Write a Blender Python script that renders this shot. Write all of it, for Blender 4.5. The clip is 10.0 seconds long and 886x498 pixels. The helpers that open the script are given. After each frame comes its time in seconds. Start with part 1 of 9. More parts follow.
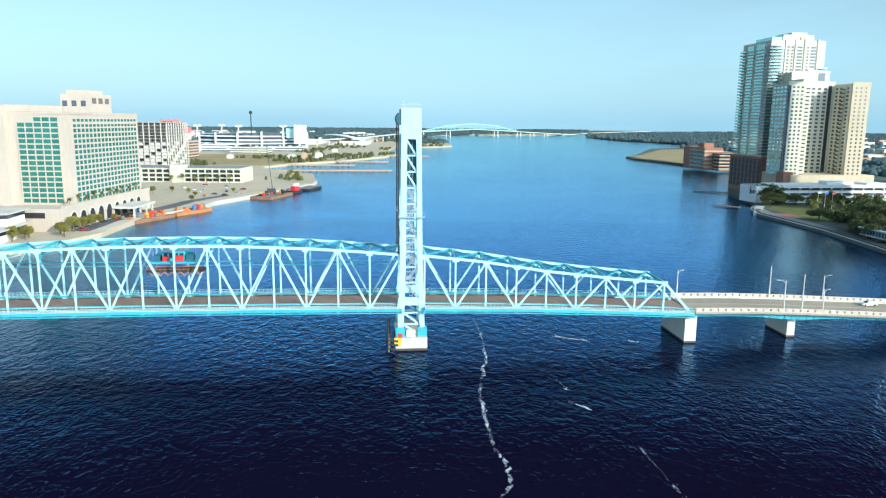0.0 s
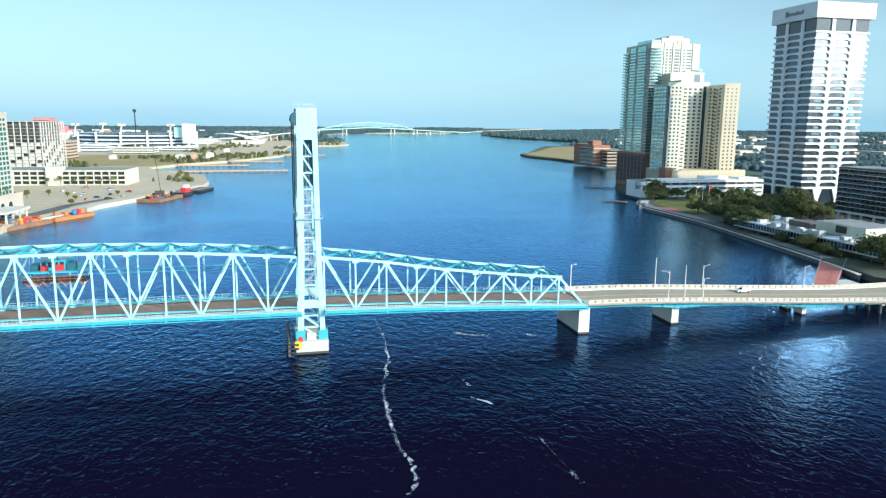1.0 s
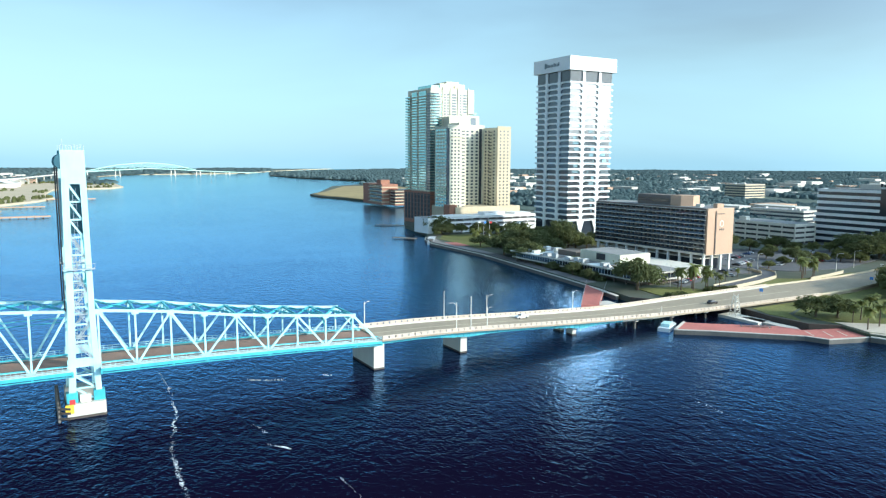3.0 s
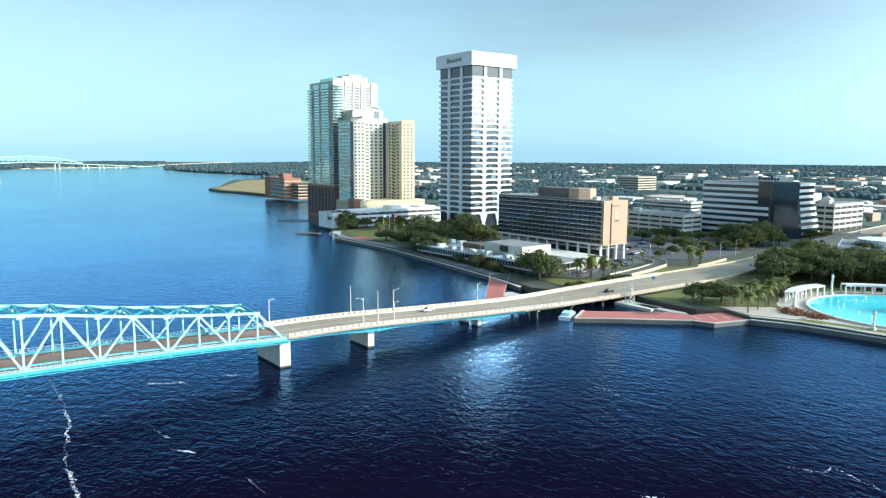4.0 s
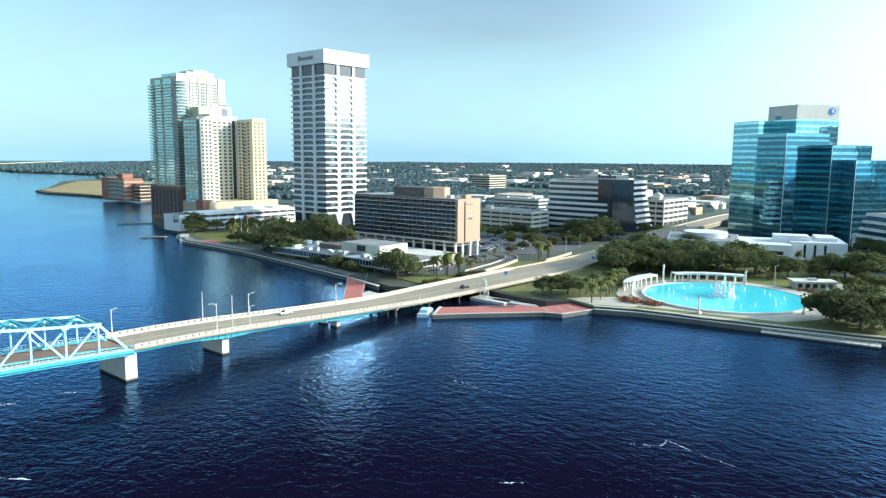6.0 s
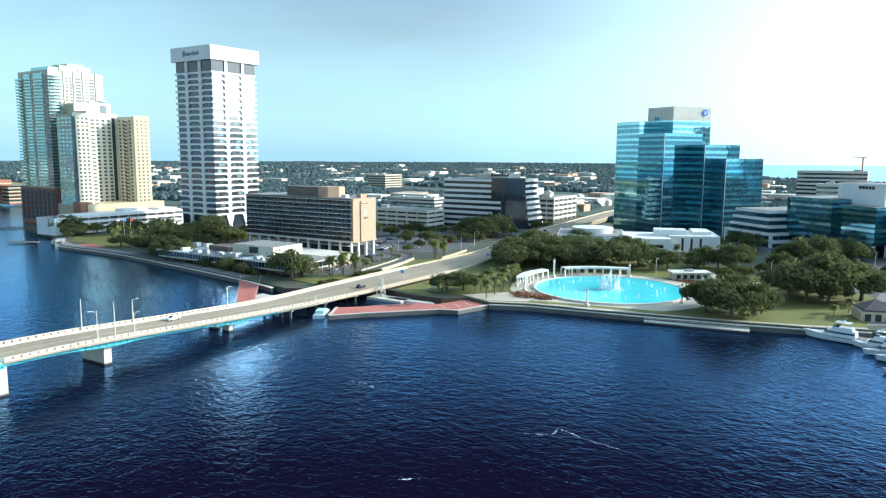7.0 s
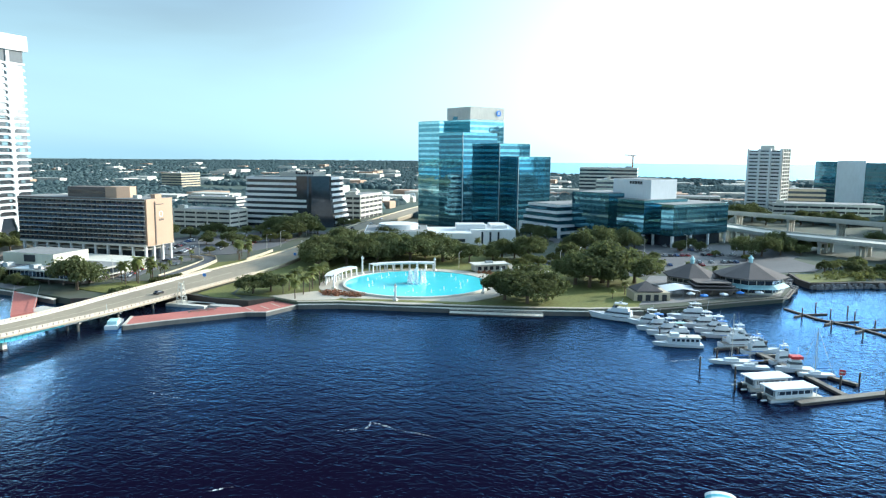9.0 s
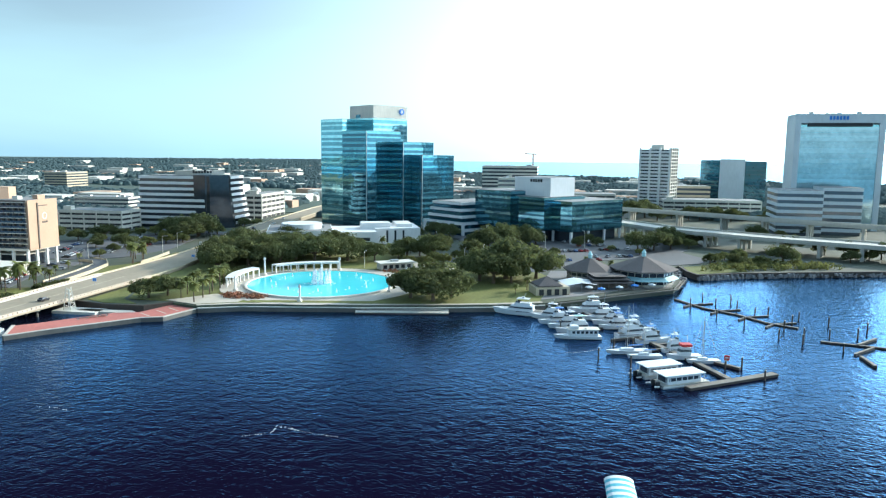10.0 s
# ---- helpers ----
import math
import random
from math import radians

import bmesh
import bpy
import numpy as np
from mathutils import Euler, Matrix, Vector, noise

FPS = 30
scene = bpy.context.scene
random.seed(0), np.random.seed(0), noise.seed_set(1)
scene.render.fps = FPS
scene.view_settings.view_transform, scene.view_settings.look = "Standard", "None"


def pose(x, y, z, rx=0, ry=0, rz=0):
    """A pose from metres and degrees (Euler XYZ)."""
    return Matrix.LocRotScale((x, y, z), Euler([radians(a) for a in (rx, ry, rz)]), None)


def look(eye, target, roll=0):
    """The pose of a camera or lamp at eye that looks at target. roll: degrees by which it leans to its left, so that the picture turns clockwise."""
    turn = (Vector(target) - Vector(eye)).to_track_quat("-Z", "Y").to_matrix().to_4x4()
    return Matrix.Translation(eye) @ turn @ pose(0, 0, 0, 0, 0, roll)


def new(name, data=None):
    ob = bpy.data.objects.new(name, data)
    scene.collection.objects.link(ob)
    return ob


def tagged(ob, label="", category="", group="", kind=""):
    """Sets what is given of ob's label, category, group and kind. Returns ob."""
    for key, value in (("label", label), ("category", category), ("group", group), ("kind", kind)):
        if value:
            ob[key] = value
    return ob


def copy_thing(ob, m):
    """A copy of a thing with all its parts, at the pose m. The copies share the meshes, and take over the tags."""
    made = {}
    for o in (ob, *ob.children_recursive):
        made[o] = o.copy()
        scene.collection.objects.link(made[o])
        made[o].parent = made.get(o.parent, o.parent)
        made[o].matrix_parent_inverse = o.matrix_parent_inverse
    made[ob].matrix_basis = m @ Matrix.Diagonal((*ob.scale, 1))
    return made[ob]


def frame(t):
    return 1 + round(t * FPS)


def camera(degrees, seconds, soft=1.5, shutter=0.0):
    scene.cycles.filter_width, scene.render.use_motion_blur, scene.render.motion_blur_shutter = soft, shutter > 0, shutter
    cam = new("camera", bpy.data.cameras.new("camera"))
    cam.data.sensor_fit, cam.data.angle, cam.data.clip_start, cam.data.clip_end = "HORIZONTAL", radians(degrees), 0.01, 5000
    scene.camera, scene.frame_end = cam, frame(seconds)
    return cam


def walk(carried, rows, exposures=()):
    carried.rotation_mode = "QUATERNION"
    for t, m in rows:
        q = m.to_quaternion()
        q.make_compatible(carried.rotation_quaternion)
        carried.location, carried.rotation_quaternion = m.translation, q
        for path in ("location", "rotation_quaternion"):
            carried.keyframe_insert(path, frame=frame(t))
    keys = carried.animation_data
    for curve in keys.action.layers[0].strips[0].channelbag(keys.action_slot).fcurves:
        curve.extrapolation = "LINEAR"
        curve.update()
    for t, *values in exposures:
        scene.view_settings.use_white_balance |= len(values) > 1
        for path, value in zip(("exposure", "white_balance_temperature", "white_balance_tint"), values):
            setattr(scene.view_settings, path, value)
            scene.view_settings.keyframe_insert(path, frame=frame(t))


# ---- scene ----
# ---- camera ----
EXPOSURE = 0.34
cam = camera(63.8, 10.0, soft=1.25)
PATH = [
    (0.0, (0.01, -0.01, 56.30), (-0.54, 98.42, 38.62), 0.53),
    (0.5, (0.01, 0.01, 56.49), (6.49, 98.21, 38.75), 0.51),
    (1.0, (0.02, -0.39, 56.76), (13.49, 97.09, 38.96), 0.48),
    (1.5, (0.09, -0.60, 56.91), (20.83, 95.79, 40.20), 0.43),
    (2.0, (0.10, -1.22, 57.07), (27.96, 93.58, 41.73), 0.40),
    (2.5, (0.32, -1.98, 57.20), (35.16, 90.86, 44.30), 0.33),
    (3.8, (-0.62, -3.71, 57.68), (49.82, 81.66, 44.74), 0.29),
    (4.0, (-0.61, -3.79, 57.89), (52.14, 80.14, 44.78), 0.31),
    (4.5, (-0.64, -3.81, 57.96), (57.77, 76.28, 44.82), 0.31),
    (5.0, (-1.12, -3.99, 58.09), (62.74, 71.82, 44.86), 0.33),
    (5.2, (-1.44, -3.91, 58.13), (62.67, 71.69, 44.94), 0.34),
    (5.47, (-1.44, -3.91, 58.13), (62.67, 71.69, 44.94), 0.34),
    (6.3, (-1.05, -4.50, 58.05), (71.05, 63.56, 44.98), 0.37),
    (6.5, (-0.99, -4.63, 58.02), (72.88, 61.49, 44.94), 0.32),
    (7.0, (-1.05, -5.14, 57.99), (77.10, 55.85, 44.87), 0.34),
    (7.5, (-1.36, -5.61, 58.19), (80.69, 50.00, 44.95), 0.27),
    (8.0, (-1.79, -5.59, 58.26), (83.88, 44.25, 44.96), 0.32),
    (8.5, (-2.02, -5.76, 58.23), (86.80, 38.20, 44.90), 0.40),
    (9.0, (-2.41, -5.98, 58.28), (89.18, 31.89, 44.99), 0.46),
    (9.5, (-2.50, -6.15, 58.28), (91.40, 25.51, 44.93), 0.51),
    (10.0, (-2.79, -6.21, 58.36), (93.03, 19.09, 44.96), 0.56),
]
walk(cam, [(t, look(eye, target, roll)) for t, eye, target, roll in PATH],
     exposures=[(0.0, EXPOSURE - 0.1, 5450, 2), (2.5, EXPOSURE + 0.04, 5520, 2), (4.5, EXPOSURE + 0.12, 5580, 2), (10.0, EXPOSURE + 0.2, 5650, 2)])

# ---- light: afternoon sun from the south-west (x is south, y is east) ----
SUN_TO = Vector((0.73, -0.68, 0.0)).normalized()
SUN_ELEV = radians(19.4)
world = bpy.data.worlds.new("world")
scene.world = world
world.use_nodes = True
wn = world.node_tree.nodes
sky = wn.new("ShaderNodeTexSky")
sky.sky_type = "NISHITA"
sky.sun_disc = False
sky.sun_elevation = SUN_ELEV
sky.sun_rotation = math.atan2(SUN_TO.x, SUN_TO.y)
sky.air_density = 1.0
sky.dust_density = 1.2
sky.ozone_density = 0.0
wn["Background"].inputs["Strength"].default_value = 0.117
wl = world.node_tree.links
# pale haze towards the horizon all round, and a thin veil of high cloud
wtc = wn.new("ShaderNodeTexCoord")
wsep = wn.new("ShaderNodeSeparateXYZ")
wl.new(wtc.outputs["Generated"], wsep.inputs["Vector"])
hz = wn.new("ShaderNodeMapRange")
hz.interpolation_type = "SMOOTHERSTEP"
hz.inputs["From Min"].default_value = -0.02
hz.inputs["From Max"].default_value = 0.22
hz.inputs["To Min"].default_value = 0.62
hz.inputs["To Max"].default_value = 0.0
wl.new(wsep.outputs["Z"], hz.inputs["Value"])
wmap = wn.new("ShaderNodeMapping")
wmap.inputs["Scale"].default_value = (1.0, 1.0, 3.5)
wl.new(wtc.outputs["Generated"], wmap.inputs["Vector"])
veil = wn.new("ShaderNodeTexNoise")
veil.inputs["Scale"].default_value = 1.3
veil.inputs["Detail"].default_value = 5
veil.inputs["Distortion"].default_value = 0.5
wl.new(wmap.outputs["Vector"], veil.inputs["Vector"])
vr = wn.new("ShaderNodeMapRange")
vr.inputs["From Min"].default_value = 0.42
vr.inputs["From Max"].default_value = 0.75
vr.inputs["To Max"].default_value = 0.4
wl.new(veil.outputs["Fac"], vr.inputs["Value"])
wmix = wn.new("ShaderNodeMix")
wmix.data_type = "RGBA"
wmix.inputs[7].default_value = (3.7, 6.35, 7.7, 1)
wl.new(hz.outputs["Result"], wmix.inputs[0])
wl.new(sky.outputs["Color"], wmix.inputs[6])
wmix2 = wn.new("ShaderNodeMix")
wmix2.data_type = "RGBA"
wmix2.inputs[7].default_value = (4.9, 7.3, 8.2, 1)
wl.new(vr.outputs["Result"], wmix2.inputs[0])
wl.new(wmix.outputs[2], wmix2.inputs[6])
# the wide bright aureole that haze spreads round the sun
sun_dir = Vector((SUN_TO.x * math.cos(SUN_ELEV), SUN_TO.y * math.cos(SUN_ELEV), math.sin(SUN_ELEV)))
wdot = wn.new("ShaderNodeVectorMath")
wdot.operation = "DOT_PRODUCT"
wdot.inputs[1].default_value = sun_dir
wl.new(wtc.outputs["Generated"], wdot.inputs[0])
aur = wn.new("ShaderNodeMapRange")
aur.inputs["From Min"].default_value = 0.1
aur.inputs["From Max"].default_value = 1.0
aur.inputs["To Max"].default_value = 1.0
wl.new(wdot.outputs["Value"], aur.inputs["Value"])
wadd = wn.new("ShaderNodeMix")
wadd.data_type = "RGBA"
wadd.blend_type = "ADD"
wadd.clamp_result = False
wadd.inputs[7].default_value = (12.8, 16.0, 17.6, 1)
fall = wn.new("ShaderNodeMath")
fall.operation = "POWER"
fall.inputs[1].default_value = 2.3
wl.new(aur.outputs["Result"], fall.inputs[0])
wl.new(fall.outputs["Value"], wadd.inputs[0])
wl.new(wmix2.outputs[2], wadd.inputs[6])
wl.new(wadd.outputs[2], wn["Background"].inputs["Color"])
sun_data = bpy.data.lights.new("sun", "SUN")
sun_data.energy = 4.5
sun_data.angle = radians(0.6)
sun_data.color = (1.0, 0.87, 0.70)
sun = new("sun", sun_data)
sun.matrix_world = look((0, 0, 300), Vector((0, 0, 300)) - sun_dir)


# ---- materials ----
def mat(name, col, rough=0.7, metal=0.0, var=0.15, s1=0.06, s2=1.2, bump=0.0, spec=0.5, rnd=0.0, streak=0.0, col2=None, bscale=None):
    """A painted or mineral surface: base colour, broad stains (s1), grain (s2), relief, and a change from piece to piece (rnd)."""
    m = bpy.data.materials.new(name)
    m.use_nodes = True
    nt = m.node_tree
    n, l = nt.nodes, nt.links
    b = n["Principled BSDF"]
    b.inputs["Roughness"].default_value = rough
    b.inputs["Metallic"].default_value = metal
    b.inputs["Specular IOR Level"].default_value = spec
    geo = n.new("ShaderNodeNewGeometry")
    big = n.new("ShaderNodeTexNoise")
    big.inputs["Scale"].default_value = s1
    big.inputs["Detail"].default_value = 4
    fine = n.new("ShaderNodeTexNoise")
    fine.inputs["Scale"].default_value = s2
    fine.inputs["Detail"].default_value = 5
    l.new(geo.outputs["Position"], big.inputs["Vector"])
    l.new(geo.outputs["Position"], fine.inputs["Vector"])
    if streak:
        mp = n.new("ShaderNodeMapping")
        mp.inputs["Scale"].default_value = (1, 1, streak)
        l.new(geo.outputs["Position"], mp.inputs["Vector"])
        l.new(mp.outputs["Vector"], fine.inputs["Vector"])
    add = n.new("ShaderNodeMath")
    add.operation = "ADD"
    l.new(big.outputs["Fac"], add.inputs[0])
    l.new(fine.outputs["Fac"], add.inputs[1])
    val = add.outputs["Value"]
    if rnd:
        info = n.new("ShaderNodeObjectInfo")
        sc = n.new("ShaderNodeMath")
        sc.operation = "MULTIPLY_ADD"
        sc.inputs[1].default_value = rnd * 2
        sc.inputs[2].default_value = -rnd
        l.new(info.outputs["Random"], sc.inputs[0])
        ad2 = n.new("ShaderNodeMath")
        ad2.operation = "ADD"
        l.new(val, ad2.inputs[0])
        l.new(sc.outputs["Value"], ad2.inputs[1])
        val = ad2.outputs["Value"]
    mr = n.new("ShaderNodeMapRange")
    mr.inputs["From Min"].default_value = 0.55
    mr.inputs["From Max"].default_value = 1.45
    l.new(val, mr.inputs["Value"])
    mix = n.new("ShaderNodeMix")
    mix.data_type = "RGBA"
    c1 = col2 if col2 else [min(1, c * (1 - var)) for c in col]
    c2 = col if col2 else [min(1, c * (1 + var)) for c in col]
    mix.inputs[6].default_value = (*c1, 1)
    mix.inputs[7].default_value = (*c2, 1)
    l.new(mr.outputs["Result"], mix.inputs[0])
    l.new(mix.outputs[2], b.inputs["Base Color"])
    if bump:
        bp = n.new("ShaderNodeBump")
        bp.inputs["Strength"].default_value = bump
        bp.inputs["Distance"].default_value = 0.3
        src = fine.outputs["Fac"]
        if bscale:
            bn = n.new("ShaderNodeTexNoise")
            bn.inputs["Scale"].default_value = bscale
            bn.inputs["Detail"].default_value = 3
            l.new(geo.outputs["Position"], bn.inputs["Vector"])
            src = bn.outputs["Fac"]
        l.new(src, bp.inputs["Height"])
        l.new(bp.outputs["Normal"], b.inputs["Normal"])
    return m


def glass_mat(name, col, rough=0.06, metal=0.55, wob=0.04, var=0.3):
    """Coated curtain-wall glass: tinted mirror gloss, slightly uneven from pane to pane."""
    m = mat(name, col, rough, metal, var, 0.03, 0.35, 0, 0.8, rnd=0.15)
    n, l = m.node_tree.nodes, m.node_tree.links
    geo = n.new("ShaderNodeNewGeometry")
    w = n.new("ShaderNodeTexNoise")
    w.inputs["Scale"].default_value = 0.22
    w.inputs["Detail"].default_value = 1
    bp = n.new("ShaderNodeBump")
    bp.inputs["Strength"].default_value = wob
    bp.inputs["Distance"].default_value = 1.0
    l.new(geo.outputs["Position"], w.inputs["Vector"])
    l.new(w.outputs["Fac"], bp.inputs["Height"])
    l.new(bp.outputs["Normal"], n["Principled BSDF"].inputs["Normal"])
    return m


def water_mat():
    """Wind-ruffled river water: a dark blue body under a tinted gloss that grows towards grazing and levels off, as it does on waves."""
    m = bpy.data.materials.new("river_water")
    m.use_nodes = True
    n, l = m.node_tree.nodes, m.node_tree.links
    n.remove(n["Principled BSDF"])
    geo = n.new("ShaderNodeNewGeometry")
    mp = n.new("ShaderNodeMapping")
    mp.inputs["Rotation"].default_value = (0, 0, radians(25))
    mp.inputs["Scale"].default_value = (1.0, 0.72, 1.0)
    l.new(geo.outputs["Position"], mp.inputs["Vector"])
    total = None
    for s, d, a in ((0.09, 2, 0.8), (0.42, 3, 1.6), (1.3, 2, 0.7)):
        w = n.new("ShaderNodeTexNoise")
        w.inputs["Scale"].default_value = s
        w.inputs["Detail"].default_value = d
        w.inputs["Distortion"].default_value = 0.4
        l.new(mp.outputs["Vector"], w.inputs["Vector"])
        k = n.new("ShaderNodeMath")
        k.operation = "MULTIPLY_ADD"
        k.inputs[1].default_value = a
        k.inputs[2].default_value = 0.0
        l.new(w.outputs["Fac"], k.inputs[0])
        if total:
            l.new(total.outputs[0], k.inputs[2])
        total = k
    bp = n.new("ShaderNodeBump")
    bp.inputs["Strength"].default_value = 1.0
    bp.inputs["Distance"].default_value = 0.20
    l.new(total.outputs[0], bp.inputs["Height"])
    lane = n.new("ShaderNodeTexNoise")
    lane.inputs["Scale"].default_value = 0.006
    lane.inputs["Detail"].default_value = 5
    lane.inputs["Distortion"].default_value = 1.5
    l.new(geo.outputs["Position"], lane.inputs["Vector"])
    calm = n.new("ShaderNodeMapRange")
    calm.inputs["From Min"].default_value = 0.35
    calm.inputs["From Max"].default_value = 0.6
    calm.inputs["To Min"].default_value = 0.55
    l.new(lane.outputs["Fac"], calm.inputs["Value"])
    l.new(calm.outputs["Result"], bp.inputs["Strength"])
    mix = n.new("ShaderNodeMix")
    mix.data_type = "RGBA"
    mix.inputs[6].default_value = (0.0055, 0.0038, 0.0130, 1)
    mix.inputs[7].default_value = (0.0045, 0.0042, 0.0165, 1)
    l.new(lane.outputs["Fac"], mix.inputs[0])
    body = n.new("ShaderNodeBsdfDiffuse")
    l.new(mix.outputs[2], body.inputs["Color"])
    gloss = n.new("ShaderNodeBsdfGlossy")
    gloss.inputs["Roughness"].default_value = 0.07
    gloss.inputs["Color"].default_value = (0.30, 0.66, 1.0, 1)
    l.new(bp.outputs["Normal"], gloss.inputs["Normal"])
    # blue painted into the reflection's colour; it pales at the flattest angles, far out
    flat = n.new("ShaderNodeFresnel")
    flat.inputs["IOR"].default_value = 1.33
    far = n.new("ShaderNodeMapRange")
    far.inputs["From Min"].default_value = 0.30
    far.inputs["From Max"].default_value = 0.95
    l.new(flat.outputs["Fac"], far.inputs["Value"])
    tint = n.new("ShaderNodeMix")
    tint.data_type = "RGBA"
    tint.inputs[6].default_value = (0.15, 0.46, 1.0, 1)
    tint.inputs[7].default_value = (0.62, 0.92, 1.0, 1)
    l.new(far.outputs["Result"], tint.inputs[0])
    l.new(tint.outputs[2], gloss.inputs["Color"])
    fr = n.new("ShaderNodeFresnel")
    fr.inputs["IOR"].default_value = 1.33
    l.new(bp.outputs["Normal"], fr.inputs["Normal"])
    mr = n.new("ShaderNodeMapRange")
    mr.inputs["From Min"].default_value = 0.112
    mr.inputs["From Max"].default_value = 0.37
    mr.inputs["To Max"].default_value = 0.85
    l.new(fr.outputs["Fac"], mr.inputs["Value"])
    # unseen ripples widen this second gloss; its weaker blue keeps glints pale
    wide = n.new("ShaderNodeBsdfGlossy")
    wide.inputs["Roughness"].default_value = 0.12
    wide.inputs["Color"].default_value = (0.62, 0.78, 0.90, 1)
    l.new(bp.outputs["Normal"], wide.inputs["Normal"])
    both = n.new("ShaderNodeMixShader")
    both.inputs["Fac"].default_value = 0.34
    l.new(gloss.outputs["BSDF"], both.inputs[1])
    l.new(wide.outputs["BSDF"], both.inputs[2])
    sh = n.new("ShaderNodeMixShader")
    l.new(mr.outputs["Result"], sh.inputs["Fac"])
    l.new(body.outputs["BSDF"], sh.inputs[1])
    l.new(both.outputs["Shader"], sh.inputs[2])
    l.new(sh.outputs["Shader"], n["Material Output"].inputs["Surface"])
    return m


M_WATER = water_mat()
M_GRASS = mat("grass", (0.145, 0.15, 0.032), 0.9, var=0.4, s1=0.05, s2=0.8, bump=0.4)
M_SOIL = mat("urban_ground", (0.105, 0.10, 0.085), 0.9, var=0.45, s1=0.012, s2=0.12, col2=(0.045, 0.07, 0.035))
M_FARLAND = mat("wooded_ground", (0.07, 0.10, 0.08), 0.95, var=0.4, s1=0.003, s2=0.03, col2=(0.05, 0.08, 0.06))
M_SAND = mat("sandy_ground", (0.56, 0.44, 0.32), 0.95, var=0.3, s1=0.02, s2=0.25, col2=(0.40, 0.34, 0.21))
M_FIELD = mat("dry_field_grass", (0.31, 0.235, 0.10), 0.95, var=0.3, s1=0.02, s2=0.2)
M_ASPHALT = mat("asphalt", (0.10, 0.10, 0.105), 0.85, var=0.25, s1=0.05, s2=1.0, bump=0.1)
M_PARKLOT = mat("parking_asphalt", (0.105, 0.105, 0.11), 0.85, var=0.25, s1=0.03, s2=0.6)
M_DECK = mat("concrete_roadway", (0.32, 0.265, 0.19), 0.85, var=0.2, s1=0.06, s2=0.5, bump=0.1)
M_GRATE = mat("steel_grid_deck", (0.30, 0.185, 0.135), 0.75, 0.2, var=0.25, s1=0.1, s2=1.5)
M_CONC = mat("concrete", (0.52, 0.49, 0.43), 0.85, var=0.2, s1=0.1, s2=0.9, bump=0.15, streak=0.3)
M_CONCW = mat("pale_concrete", (0.64, 0.605, 0.53), 0.8, var=0.14, s1=0.08, s2=0.7, streak=0.3)
# stained concrete darkened further: the quay faces' shade is in this colour
M_CONCD = mat("shaded_stained_concrete", (0.13, 0.12, 0.105), 0.85, var=0.3, s1=0.15, s2=0.9, bump=0.2, streak=0.3)
M_CONCG = mat("grey_paving", (0.21, 0.20, 0.20), 0.85, var=0.2, s1=0.08, s2=0.8)
M_PAVE = mat("pale_paving", (0.50, 0.44, 0.36), 0.85, var=0.18, s1=0.1, s2=1.0)
M_REDPAVE = mat("red_paving", (0.45, 0.15, 0.12), 0.8, var=0.22, s1=0.15, s2=1.2)
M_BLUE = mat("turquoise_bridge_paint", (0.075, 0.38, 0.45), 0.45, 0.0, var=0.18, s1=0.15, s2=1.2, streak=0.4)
# paler copy of the bridge paint: sunlight put into the colour of its members
M_BLUEL = mat("sunlit_and_pale_turquoise_paint", (0.44, 0.68, 0.71), 0.45, 0.0, var=0.14, s1=0.2, s2=1.2, streak=0.4)
M_COOL = mat("cool_grey_cladding", (0.60, 0.65, 0.67), 0.6, var=0.1, s1=0.05, s2=0.6, streak=0.3)
M_GREYST = mat("galvanised_steel", (0.45, 0.47, 0.48), 0.45, 0.6, var=0.15)
# black paint; on openings and interiors the near-black is painted shade
M_DARK = mat("black_paint_and_recess_shade", (0.025, 0.027, 0.03), 0.6, var=0.3)
M_WHITE = mat("white_paint", (0.74, 0.74, 0.73), 0.6, var=0.07, s1=0.1, s2=1.0, streak=0.25)
M_CREAM = mat("cream_stucco", (0.60, 0.57, 0.45), 0.8, var=0.1, s1=0.06, s2=0.8, streak=0.25)
M_BEIGE = mat("beige_stucco", (0.50, 0.415, 0.335), 0.8, var=0.1, s1=0.06, s2=0.8, streak=0.25)
M_CREAMD = mat("sand_stucco", (0.52, 0.44, 0.31), 0.8, var=0.1, s1=0.06, s2=0.8, streak=0.25)
M_TAN = mat("tan_brick", (0.48, 0.32, 0.22), 0.8, var=0.1, s1=0.1, s2=1.5, bump=0.1)
M_BROWN = mat("brown_concrete", (0.15, 0.122, 0.105), 0.8, var=0.15)
M_REDBR = mat("red_brown_brick", (0.30, 0.14, 0.09), 0.8, var=0.2, bump=0.1)
M_GLD = glass_mat("dark_window_glass", (0.035, 0.045, 0.06), 0.08, 0.2)
M_GLG = glass_mat("grey_window_glass", (0.10, 0.12, 0.145), 0.1, 0.3)
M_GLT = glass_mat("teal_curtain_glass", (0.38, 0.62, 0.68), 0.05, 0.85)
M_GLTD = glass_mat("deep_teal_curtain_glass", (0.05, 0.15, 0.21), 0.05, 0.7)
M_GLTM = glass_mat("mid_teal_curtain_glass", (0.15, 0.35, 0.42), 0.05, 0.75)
M_GLP = glass_mat("pale_mirror_glass", (0.46, 0.62, 0.68), 0.08, 0.6)
M_GLAQ = glass_mat("aqua_window_glass", (0.30, 0.54, 0.55), 0.08, 0.7)
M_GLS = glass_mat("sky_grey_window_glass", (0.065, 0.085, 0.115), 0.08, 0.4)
# brighter, flat mirror copy of the tower glass, made to throw sun onto water
M_GLSUN = glass_mat("sun_glint_window_glass", (0.21, 0.22, 0.24), 0.14, 0.8, wob=0.0)
